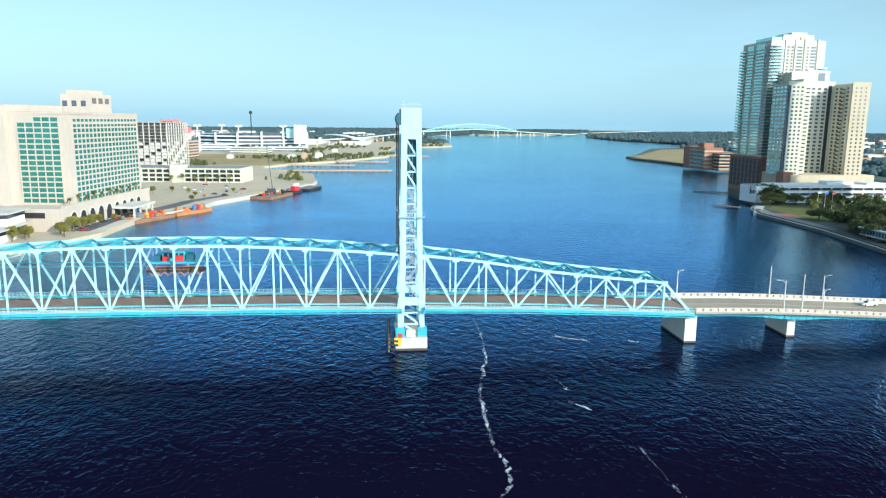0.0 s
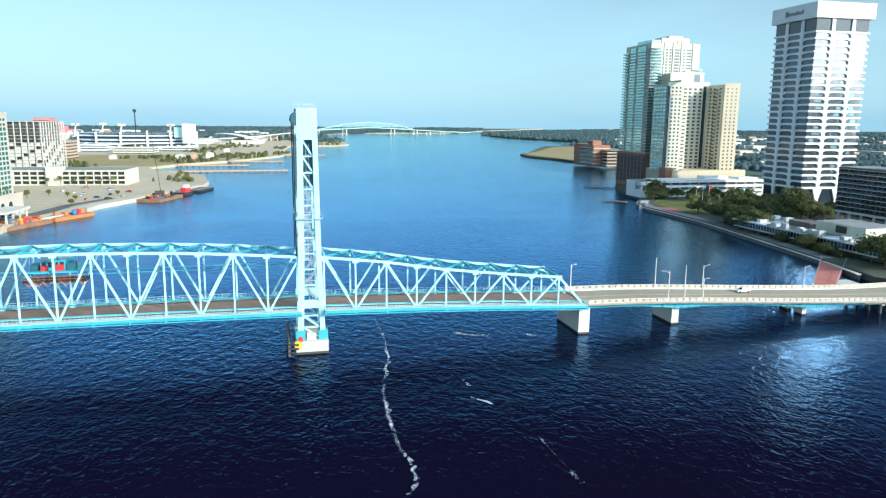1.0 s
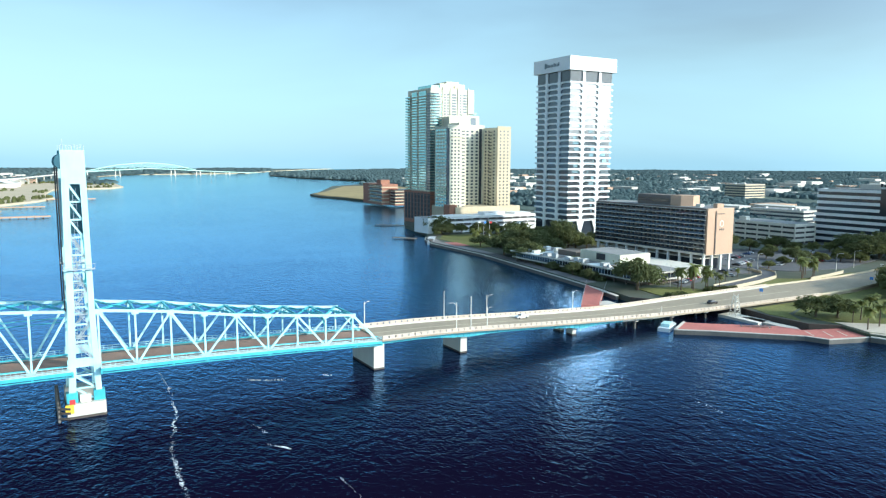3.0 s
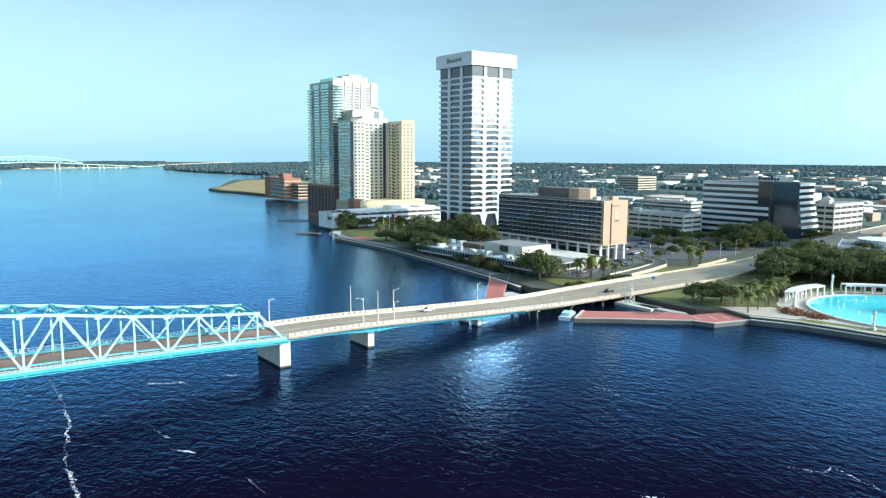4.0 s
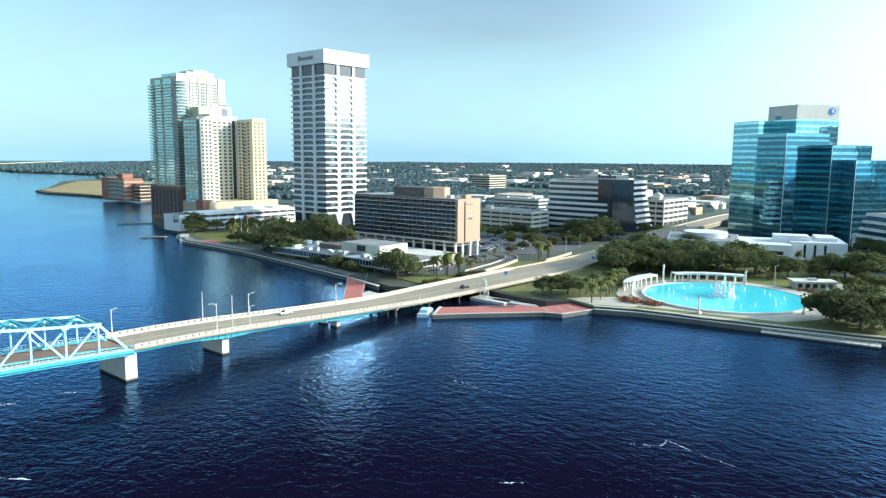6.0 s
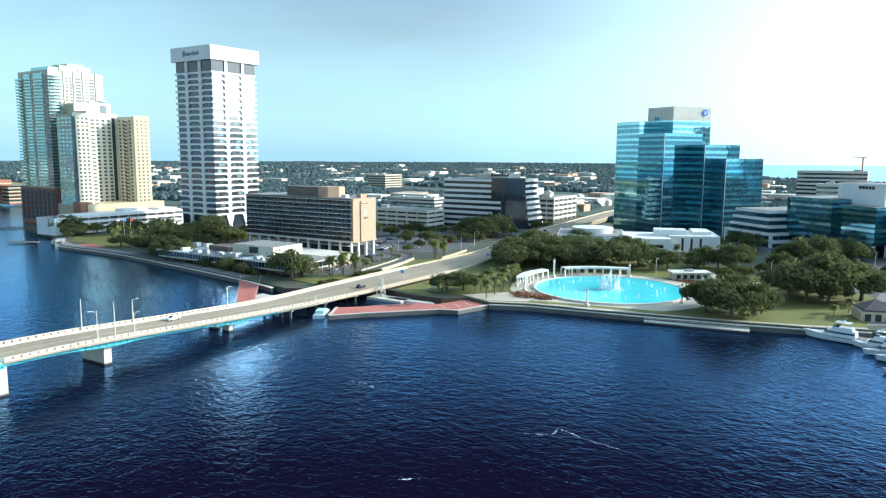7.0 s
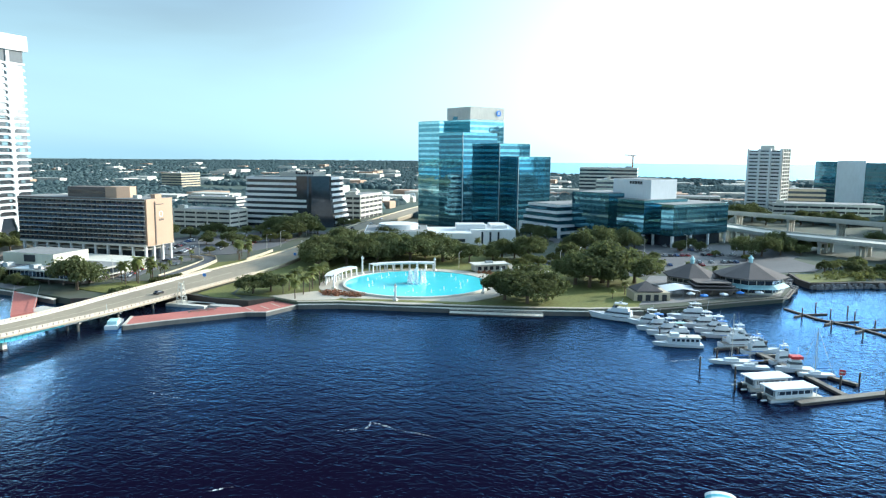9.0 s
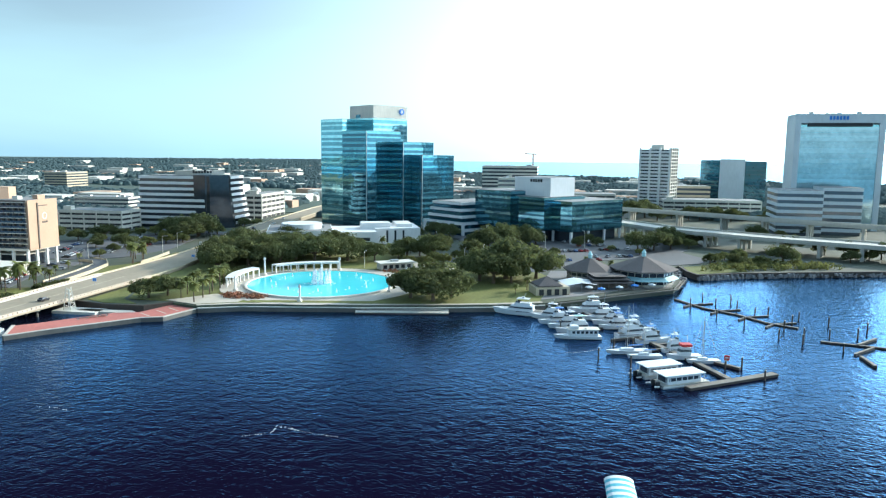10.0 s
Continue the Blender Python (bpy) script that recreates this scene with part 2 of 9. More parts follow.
M_GLGRN = glass_mat("green_window_glass", (0.06, 0.24, 0.19), 0.08, 0.4)
M_ROOF = mat("flat_roof_membrane", (0.25, 0.25, 0.245), 0.9, var=0.2, s1=0.08, s2=0.6)
M_SHINGLE = mat("grey_brown_shingle", (0.13, 0.11, 0.105), 0.9, var=0.25, s1=0.15, s2=2.0, bump=0.2)
M_BARK = mat("bark", (0.13, 0.095, 0.065), 0.95, var=0.3, s2=3.0, bump=0.4)
M_LEAF = mat("oak_foliage", (0.135, 0.145, 0.058), 0.85, var=0.5, s1=0.15, s2=1.3, rnd=0.25, spec=0.12)
M_LEAFD = mat("dark_foliage", (0.098, 0.110, 0.050), 0.85, var=0.5, s1=0.15, s2=1.3, rnd=0.25, spec=0.12)
def leafy(m, share, col):
    """Give foliage the light that passes through its leaves."""
    n, l = m.node_tree.nodes, m.node_tree.links
    tr = n.new("ShaderNodeBsdfTranslucent")
    tr.inputs["Color"].default_value = (*col, 1)
    mx = n.new("ShaderNodeMixShader")
    mx.inputs["Fac"].default_value = share
    l.new(n["Principled BSDF"].outputs["BSDF"], mx.inputs[1])
    l.new(tr.outputs["BSDF"], mx.inputs[2])
    l.new(mx.outputs["Shader"], n["Material Output"].inputs["Surface"])


M_LEAFY = mat("yellow_green_foliage", (0.25, 0.23, 0.06), 0.85, var=0.4, s1=0.15, s2=1.3, rnd=0.2, spec=0.12)
M_PALM = mat("palm_foliage", (0.16, 0.175, 0.05), 0.6, var=0.45, s1=0.2, s2=2.0, rnd=0.3, spec=0.3)
# aerial haze is painted into the foliage as a paler, bluer colour
M_WOODS = mat("hazed_far_woods_foliage", (0.13, 0.185, 0.19), 1.0, var=0.3, s1=0.01, s2=0.08, spec=0.1)
leafy(M_LEAF, 0.4, (0.20, 0.21, 0.07))
leafy(M_LEAFD, 0.4, (0.14, 0.16, 0.06))
leafy(M_LEAFY, 0.35, (0.30, 0.27, 0.07))
leafy(M_PALM, 0.3, (0.18, 0.19, 0.05))
# the light through the far leaves carries the same painted haze
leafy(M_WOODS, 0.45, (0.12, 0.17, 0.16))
M_POOL = mat("turquoise_pool_water", (0.14, 0.74, 0.80), 0.12, var=0.1, s1=0.08, s2=0.5, bump=0.05, spec=0.5)
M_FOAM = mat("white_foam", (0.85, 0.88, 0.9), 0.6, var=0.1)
M_SPRAY = mat("water_spray", (0.92, 0.95, 0.97), 0.5, var=0.04)
sp_n = M_SPRAY.node_tree.nodes
sp_t = sp_n.new("ShaderNodeBsdfTranslucent")
sp_t.inputs["Color"].default_value = (0.95, 0.97, 1.0, 1)
sp_m = sp_n.new("ShaderNodeMixShader")
M_SPRAY.node_tree.links.new(sp_n["Principled BSDF"].outputs["BSDF"], sp_m.inputs[1])
M_SPRAY.node_tree.links.new(sp_t.outputs["BSDF"], sp_m.inputs[2])
M_SPRAY.node_tree.links.new(sp_m.outputs["Shader"], sp_n["Material Output"].inputs["Surface"])
M_RED = mat("red_paint", (0.55, 0.03, 0.03), 0.5, var=0.15)
M_ORANGE = mat("rusty_orange_paint", (0.50, 0.17, 0.05), 0.7, var=0.3, s1=0.2, s2=1.0)
M_RUST = mat("rusty_steel_plate", (0.27, 0.125, 0.065), 0.8, var=0.4, s1=0.2, s2=1.0)
M_YELLOW = mat("yellow_paint", (0.70, 0.45, 0.03), 0.6, var=0.15)
M_BLUEP = mat("blue_paint", (0.05, 0.22, 0.65), 0.5, var=0.15)
M_TIMBER = mat("weathered_timber", (0.19, 0.17, 0.145), 0.85, var=0.25, s1=0.3, s2=2.0, bump=0.2)
M_TIMBERD = mat("wet_dark_timber", (0.07, 0.055, 0.045), 0.8, var=0.3, s2=2.0)
M_DOCKD = mat("grey_dock_boards", (0.11, 0.105, 0.10), 0.85, var=0.3, s1=0.3, s2=2.0, bump=0.2)
M_RUBBER = mat("tyre_rubber", (0.02, 0.02, 0.02), 0.8, var=0.2)
M_GEL = mat("white_gelcoat", (0.66, 0.68, 0.70), 0.25, var=0.05)
M_GREENP = mat("pale_green_bridge_paint", (0.42, 0.66, 0.56), 0.6, var=0.1)
M_TEALD = mat("dark_teal_paint", (0.03, 0.10, 0.13), 0.5, var=0.2)
M_PINK = mat("faded_red_steel", (0.50, 0.20, 0.20), 0.7, var=0.15)
M_FLOWER = mat("red_flowering_shrubs", (0.42, 0.13, 0.08), 0.9, var=0.5, s1=0.4, s2=2.0, col2=(0.10, 0.09, 0.03))


# ---- building blocks ----
def thing(name, x, y, z=0.0, rot=0.0, label="", category="", group="", kind=""):
    e = new(name)
    e.matrix_world = pose(x, y, z, 0, 0, rot)
    return tagged(e, label, category, group, kind)


def mesh_from(bm, name, m):
    me = bpy.data.meshes.new(name)
    bm.normal_update()
    bm.to_mesh(me)
    bm.free()
    me.materials.append(m)
    return me


def part(name, bm, m, parent, label="", smooth=False):
    me = bm if isinstance(bm, bpy.types.Mesh) else mesh_from(bm, name, m)
    if smooth:
        for p in me.polygons:
            p.use_smooth = True
    ob = new(name, me)
    ob.parent = parent
    if parent.parent:
        ob.matrix_parent_inverse = parent.matrix_basis.inverted()
    if label:
        ob["label"] = label
    return ob


CUBES = {}


def box(name, parent, m, x0, x1, y0, y1, z0, z1, label=""):
    """A block as a part of its own; blocks of one material share a mesh."""
    me = CUBES.get(m.name)
    if me is None:
        bm = bmesh.new()
        bmesh.ops.create_cube(bm, size=1.0)
        me = CUBES[m.name] = mesh_from(bm, "block_" + m.name, m)
    ob = new(name, me)
    ob.parent = parent
    if parent.parent:
        ob.matrix_parent_inverse = parent.matrix_basis.inverted()
    ob.matrix_basis = Matrix.LocRotScale(((x0 + x1) / 2, (y0 + y1) / 2, (z0 + z1) / 2), None, (x1 - x0, y1 - y0, z1 - z0))
    if label:
        ob["label"] = label
    return ob


def bm_box(bm, x0, x1, y0, y1, z0, z1):
    v = [bm.verts.new(p) for p in ((x0, y0, z0), (x1, y0, z0), (x1, y1, z0), (x0, y1, z0), (x0, y0, z1), (x1, y0, z1), (x1, y1, z1), (x0, y1, z1))]
    for f in ((3, 2, 1, 0), (4, 5, 6, 7), (0, 1, 5, 4), (1, 2, 6, 5), (2, 3, 7, 6), (3, 0, 4, 7)):
        bm.faces.new([v[i] for i in f])


def bm_beam(bm, a, b, w, h):
    """A straight beam of section w x h from a to b."""
    a, b = Vector(a), Vector(b)
    d = (b - a).normalized()
    side = d.cross(Vector((0, 0, 1)))
    side = side.normalized() if side.length > 1e-4 else Vector((1, 0, 0))
    up = side.cross(d)
    v = []
    for p in (a, b):
        for i, j in ((-1, -1), (1, -1), (1, 1), (-1, 1)):
            v.append(bm.verts.new(p + side * (i * w / 2) + up * (j * h / 2)))
    for f in ((0, 1, 2, 3), (7, 6, 5, 4), (0, 4, 5, 1), (1, 5, 6, 2), (2, 6, 7, 3), (3, 7, 4, 0)):
        bm.faces.new([v[i] for i in f])


def beam(name, parent, m, a, b, w, h, label=""):
    bm = bmesh.new()
    bm_beam(bm, a, b, w, h)
    return part(name, bm, m, parent, label)


def bm_tube(bm, pts, radii, seg=8, caps=True):
    rings = []
    for i, p in enumerate(pts):
        p = Vector(p)
        d = (Vector(pts[min(i + 1, len(pts) - 1)]) - Vector(pts[max(i - 1, 0)])).normalized()
        s = d.cross(Vector((0, 1, 0)))
        s = s.normalized() if s.length > 1e-3 else Vector((1, 0, 0))
        u = s.cross(d)
        rings.append([bm.verts.new(p + (s * math.cos(k * math.tau / seg) + u * math.sin(k * math.tau / seg)) * radii[i]) for k in range(seg)])
    for a, b in zip(rings, rings[1:]):
        for k in range(seg):
            bm.faces.new((a[k], a[(k + 1) % seg], b[(k + 1) % seg], b[k]))
    if caps:
        bm.faces.new(rings[0][::-1])
        bm.faces.new(rings[-1])


def bm_prism(bm, pts, z0, z1):
    """An upright prism over a plan polygon given anticlockwise."""
    lo = [bm.verts.new((x, y, z0)) for x, y in pts]
    hi = [bm.verts.new((x, y, z1)) for x, y in pts]
    bm.faces.new(lo[::-1])
    bm.faces.new(hi)
    for i in range(len(pts)):
        j = (i + 1) % len(pts)
        bm.faces.new((lo[i], lo[j], hi[j], hi[i]))


def prism(name, parent, m, pts, z0, z1, label=""):
    bm = bmesh.new()
    bm_prism(bm, pts, z0, z1)
    bmesh.ops.recalc_face_normals(bm, faces=bm.faces[:])
    return part(name, bm, m, parent, label)


def slab(name, m, pts, z0, z1, label, category, kind="structure"):
    bm = bmesh.new()
    bm_prism(bm, pts, z0, z1)
    bmesh.ops.recalc_face_normals(bm, faces=bm.faces[:])
    bmesh.ops.triangulate(bm, faces=[f for f in bm.faces if len(f.verts) > 4])
    ob = new(name, mesh_from(bm, name, m))
    return tagged(ob, label, category, kind=kind)

# ---- water and land ----
GRID = 5.75                     # degrees by which the street grid and the bridge are turned
BO = Vector((-4.2, 172.6, 0))   # the bridge's origin: near truss at the south tower

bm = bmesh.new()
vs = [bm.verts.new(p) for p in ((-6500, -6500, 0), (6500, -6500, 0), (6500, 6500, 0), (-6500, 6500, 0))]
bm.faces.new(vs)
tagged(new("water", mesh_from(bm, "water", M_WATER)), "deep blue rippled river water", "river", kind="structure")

SOUTH = [(387, -129), (369, -83), (358, -56), (347, -38), (356, -34), (372, -31), (365, -26), (331, -29), (309, -25), (291, -6), (275, 10), (262, 24), (253, 41),
         (245, 63), (236, 93), (226, 131), (219, 144.5), (222, 157), (214, 163), (212, 178), (214, 192), (206, 205), (196, 216), (189, 226), (190, 234), (192, 262), (194, 292), (196, 330), (198, 372), (196, 402), (193, 438), (198, 462),
         (206, 478), (213, 494), (224, 566), (236, 600), (262, 650), (300, 760), (345, 873), (325, 941), (302, 1041), (285, 1100), (290, 1168), (322, 1230), (427, 1522), (595, 1695),
         (640, 1930), (545, 2259), (520, 2700), (640, 3300), (1100, 3900), (2000, 4700), (4900, 4900), (4900, 2000), (3300, 1200), (2500, 760), (1855, 445), (1670, 131), (1590, 16), (1640, -141), (1522, -307), (1471, -450),
         (1300, -900), (1000, -1200), (700, -1000), (520, -560), (430, -300)]
slab("ground", M_SOIL, SOUTH, -1.5, 2.4, "low urban river bank of mixed soil, paving and scrub", "ground")
NORTH = [(-165, 335), (-169, 391), (-155, 432), (-154, 468), (-142, 507), (-124, 572), (-116, 610), (-118, 641), (-137, 726), (-196, 780), (-215, 830), (-190, 905), (-150, 960), (-97, 1095), (-85, 1180), (-108, 1300),
         (-110, 1500), (-60, 1530), (-15, 1545), (10, 1620), (-4, 1812), (-50, 2200), (-86, 2555), (-20, 2800), (16, 2960), (250, 3060), (510, 3190), (700, 3700), (1000, 4300), (1400, 4950), (-4900, 4950), (-4900, -300), (-400, -300), (-250, 100), (-185, 250)]
slab("ground_north", M_SAND, NORTH, -1.5, 2.4, "pale sandy river bank with lots and fields", "ground")
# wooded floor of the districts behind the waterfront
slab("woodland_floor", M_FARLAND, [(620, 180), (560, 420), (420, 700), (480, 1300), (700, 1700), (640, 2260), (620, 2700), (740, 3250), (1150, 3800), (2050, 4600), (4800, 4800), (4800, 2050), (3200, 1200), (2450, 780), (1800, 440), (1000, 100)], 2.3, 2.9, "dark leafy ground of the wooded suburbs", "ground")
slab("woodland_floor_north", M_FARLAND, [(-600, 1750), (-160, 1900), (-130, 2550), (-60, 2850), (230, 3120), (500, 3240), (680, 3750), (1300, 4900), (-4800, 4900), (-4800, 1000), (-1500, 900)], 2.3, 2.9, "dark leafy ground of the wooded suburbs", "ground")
slab("marsh", M_FIELD, [(318, 952), (345, 890), (420, 900), (520, 1200), (560, 1500), (440, 1480), (330, 1225), (296, 1165), (292, 1105), (308, 1045)], 2.2, 3.2, "golden dry marsh grass on the point", "marsh")
slab("riverside_field", M_FIELD, [(-420, 830), (-215, 850), (-190, 915), (-150, 975), (-260, 1120), (-420, 1100)], 2.3, 2.7, "dry yellow grass field by the river", "field")

# quay walls
def quay(name, pts, z0, z1, th, m, label):
    bm = bmesh.new()
    for (x0, y0), (x1, y1) in zip(pts, pts[1:]):
        d = Vector((x1 - x0, y1 - y0, 0)).normalized()
        nrm = Vector((-d.y, d.x, 0))
        bm_beam(bm, Vector((x0, y0, (z0 + z1) / 2)) - d * 0.2, Vector((x1, y1, (z0 + z1) / 2)) + d * 0.2, th, z1 - z0)
    return tagged(new(name, mesh_from(bm, name, m)), label, "quay wall", kind="structure")


quay("quay_wall", [(262, 24), (253, 41), (245, 63), (236, 93), (226, 131), (219, 144)], -1, 1.6, 1.3, M_CONCD, "stained concrete bulkhead, its shade painted in")
quay("quay_cap", [(262, 24), (253, 41), (245, 63), (236, 93), (226, 131), (219, 144)], 1.6, 1.9, 1.7, M_CONCW, "pale concrete cap of the bulkhead")
quay("quay_wall_east", [(188, 234), (192, 262), (194, 292), (196, 330), (198, 372), (196, 402), (193, 438), (198, 462), (206, 478)], -1, 1.7, 1.2, M_CONCD, "stained concrete bulkhead along the promenade, its shade painted in")
quay("quay_cap_east", [(188, 234), (192, 262), (194, 292), (196, 330), (198, 372), (196, 402), (193, 438), (198, 462), (206, 478)], 1.7, 2.0, 1.7, M_CONCW, "pale concrete cap of the bulkhead")
quay("quay_wall_inlet", [(387, -129), (369, -83), (358, -56), (347, -38), (356, -34), (372, -31)], -1, 2.7, 1.2, M_TIMBERD, "dark bulkhead round the basin")
quay("quay_wall_marina", [(262.6, 24.6), (276, 10.4), (292, -5.6), (309.6, -24.4), (331, -28.2)], -1, 2.3, 1.2, M_TIMBERD, "dark timber bulkhead behind the boardwalk")
quay("quay_wall_north", [(-169, 391), (-155, 432), (-154, 468), (-142, 507), (-124, 572), (-116, 610), (-118, 641)], -1, 2.8, 1.2, M_PAVE, "worn sandy concrete quay edge")
quay("quay_wall_basin", [(222, 157), (214, 163), (212, 178), (214, 192), (206, 205), (196, 216), (189, 226)], -1, 2.6, 1.0, M_TIMBERD, "dark wet bulkhead round the small basin")

# ---- the lift bridge ----
TW = 12.6                       # distance between the two trusses


def at_bridge(name, s=0.0, label="", category="", group=""):
    p = BO + Matrix.Rotation(radians(GRID), 3, "Z") @ Vector((s, 0, 0))
    return thing(name, p.x, p.y, 0, GRID, label, category, group)


def interp(x, pairs):
    return float(np.interp(x, [p[0] for p in pairs], [p[1] for p in pairs]))


def laced(parent, name, a, b, w, h, m):
    """A riveted box member: two flanges with a lattice web between them."""
    bm = bmesh.new()
    a, b = Vector(a), Vector(b)
    d = (b - a).normalized()
    side = Vector((0, 1, 0))
    up = d.cross(side).normalized()
    n = max(2, int((b - a).length / (h * 1.6)))
    for sgn in (-1, 1):
        o = up * (sgn * h / 2)
        bm_beam(bm, a + o, b + o, w, 0.12)
    for k in range(n):
        p, q = a.lerp(b, k / n), a.lerp(b, (k + 1) / n)
        s = 1 if k % 2 else -1
        for yy in (-w / 2, w / 2):
            bm_beam(bm, p + up * (s * h / 2) + side * yy, q - up * (s * h / 2) + side * yy, 0.06, 0.12)
    return part(name, bm, m, parent)


def truss_span(name, nodes, zt, zb, label, slope_ends, up_first):
    """A through truss: nodes along the span, top and bottom chord heights, both planes with lateral bracing and the deck."""
    th = at_bridge(name, 0, label, "bridge span")
    n = len(nodes)
    tops = [i for i in range(n) if not (i == 0 and slope_ends[0]) and not (i == n - 1 and slope_ends[1])]
    for yy in (0.0, TW):
        for i in range(n - 1):
            s0, s1 = nodes[i], nodes[i + 1]
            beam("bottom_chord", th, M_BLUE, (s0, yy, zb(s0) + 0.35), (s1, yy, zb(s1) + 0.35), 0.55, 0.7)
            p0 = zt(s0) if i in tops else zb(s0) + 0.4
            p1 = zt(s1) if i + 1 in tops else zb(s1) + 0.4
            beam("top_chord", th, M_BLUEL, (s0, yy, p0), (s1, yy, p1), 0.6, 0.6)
            # diagonals run alternately
            if (i + up_first) % 2:
                if i in tops and not (i == n - 2 and slope_ends[1]):
                    beam("diagonal", th, M_BLUEL, (s0, yy, zt(s0)), (s1, yy, zb(s1) + 0.5), 0.45, 0.44)
            else:
                if i + 1 in tops and not (i == 0 and slope_ends[0]):
                    beam("diagonal", th, M_BLUEL, (s0, yy, zb(s0) + 0.5), (s1, yy, zt(s1)), 0.45, 0.44)
        for i in tops:
            s = nodes[i]
            beam("vertical_post", th, M_BLUEL, (s, yy, zb(s) + 0.4), (s, yy, zt(s)), 0.4, 0.36)
            bm = bmesh.new()
            bm_box(bm, s - 0.75, s + 0.75, yy - 0.33, yy + 0.33, zt(s) - 0.75, zt(s) + 0.34)
            part("gusset_plate", bm, M_BLUEL, th)
    for i in tops:
        s = nodes[i]
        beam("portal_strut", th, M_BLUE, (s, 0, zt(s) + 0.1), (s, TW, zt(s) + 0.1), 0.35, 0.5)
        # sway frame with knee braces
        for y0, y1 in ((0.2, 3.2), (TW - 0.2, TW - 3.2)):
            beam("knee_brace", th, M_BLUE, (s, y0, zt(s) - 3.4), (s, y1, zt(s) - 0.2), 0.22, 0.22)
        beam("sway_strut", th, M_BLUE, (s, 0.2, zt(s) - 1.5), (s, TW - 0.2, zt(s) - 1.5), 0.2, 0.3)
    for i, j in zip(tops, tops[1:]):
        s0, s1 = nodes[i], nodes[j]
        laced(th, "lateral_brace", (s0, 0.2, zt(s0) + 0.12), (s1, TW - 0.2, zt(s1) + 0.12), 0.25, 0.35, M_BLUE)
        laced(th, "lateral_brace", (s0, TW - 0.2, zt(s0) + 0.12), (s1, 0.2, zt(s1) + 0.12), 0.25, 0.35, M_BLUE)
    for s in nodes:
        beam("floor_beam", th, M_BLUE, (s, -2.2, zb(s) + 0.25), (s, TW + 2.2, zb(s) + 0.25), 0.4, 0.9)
    for i in range(n - 1):
        s0, s1 = nodes[i], nodes[i + 1]
        bm = bmesh.new()
        a, b = zb(s0) + 1.0, zb(s1) + 1.0
        bm_beam(bm, (s0, TW / 2, a), (s1, TW / 2, b), TW - 1.2, 0.24)
        part("deck_panel", bm, M_GRATE, th)
        beam("stringer", th, M_BLUE, (s0, 3.0, a - 0.45), (s1, 3.0, b - 0.45), 0.3, 0.6)
        beam("stringer", th, M_BLUE, (s0, TW - 3.0, a - 0.45), (s1, TW - 3.0, b - 0.45), 0.3, 0.6)
        for yy in (0.75, TW - 0.75):
            beam("guard_rail", th, M_BLUE, (s0, yy, a + 0.75), (s1, yy, b + 0.75), 0.12, 0.35)
        for yy, sg in ((-1.15, -1), (TW + 1.15, 1)):
            beam("sidewalk", th, M_CONC, (s0, yy, a + 0.12), (s1, yy, b + 0.12), 1.7, 0.16)
            edge = yy + sg * 0.85
            beam("sidewalk_girder", th, M_BLUE, (s0, edge, a - 0.3), (s1, edge, b - 0.3), 0.22, 0.75)
            beam("lower_flange", th, M_BLUE, (s0, edge, a - 1.0), (s1, edge, b - 1.0), 0.4, 0.2)
            bm = bmesh.new()
            k = 8
            for q in range(k):
                f = q / k
                bm_beam(bm, (s0 + (s1 - s0) * f, edge, a + (b - a) * f + 0.1), (s0 + (s1 - s0) * f, edge, a + (b - a) * f + 1.3), 0.07, 0.07)
            for zz in (0.45, 0.8, 1.3):
                bm_beam(bm, (s0, edge, a + zz), (s1, edge, b + zz), 0.07, 0.08)
            part("railing", bm, M_BLUEL, th)
    return th


PAN = 7.72
S_NODES = [68.2 - PAN * k for k in range(10)][::-1]
zt_s = lambda s: interp(s, [(-1.5, 23.6), (13.7, 21.9), (29.0, 19.4), (44.5, 17.6), (60.0, 16.0)])
zb_s = lambda s: interp(s, [(-1.5, 9.6), (20, 9.2), (45, 8.3), (68.5, 7.2)])
truss_span("truss_span", S_NODES, zt_s, zb_s, "turquoise riveted steel truss span with a sloping end post", (False, True), 1)
L_NODES = [-7.05 - 7.75 * k for k in range(15)][::-1]
zt_l = lambda s: 26.4 - 2.6 * ((s + 61.3) / 54.8) ** 2
zb_l = lambda s: 9.9 - 0.3 * ((s + 61.3) / 54.8) ** 2
lift = truss_span("lift_span", L_NODES, zt_l, zb_l, "turquoise riveted steel truss lift span with camber", (False, False), 1)
# pale service pipe and catwalk along the far truss
for s0, s1 in zip(L_NODES, L_NODES[1:]):
    beam("service_pipe", lift, M_BLUE, (s0, TW - 0.9, 19.3), (s1, TW - 0.9, 19.3), 0.16, 0.16)
    beam("catwalk", lift, M_BLUE, (s0, TW - 1.6, 20.5), (s1, TW - 1.6, 20.5), 0.7, 0.1)
# machinery house on the lift span
mh = at_bridge("machinery_house", -62.0, "pale turquoise machinery house with red panels on the lift span", "machinery house")
box("floor_platform", mh, M_BLUE, -5.5, 5.5, 1.0, 11.6, 22.0, 22.3)
cabin_ = box("cabin", mh, M_BLUE, -2.8, 2.6, 3.0, 9.6, 22.3, 24.6)
box("roof", mh, M_GREYST, -3.0, 2.8, 2.8, 9.8, 24.6, 24.8)
for k in range(4):
    box("window", cabin_, M_GLD, -2.5 + k * 1.25, -1.6 + k * 1.25, 2.92, 3.02, 23.0, 24.2)
box("red_panel", mh, M_RED, 0.4, 2.2, 2.4, 2.9, 22.3, 23.6, "red machinery guard")
box("red_panel", mh, M_RED, -2.6, -1.2, 2.2, 2.9, 22.3, 23.4, "red machinery guard")
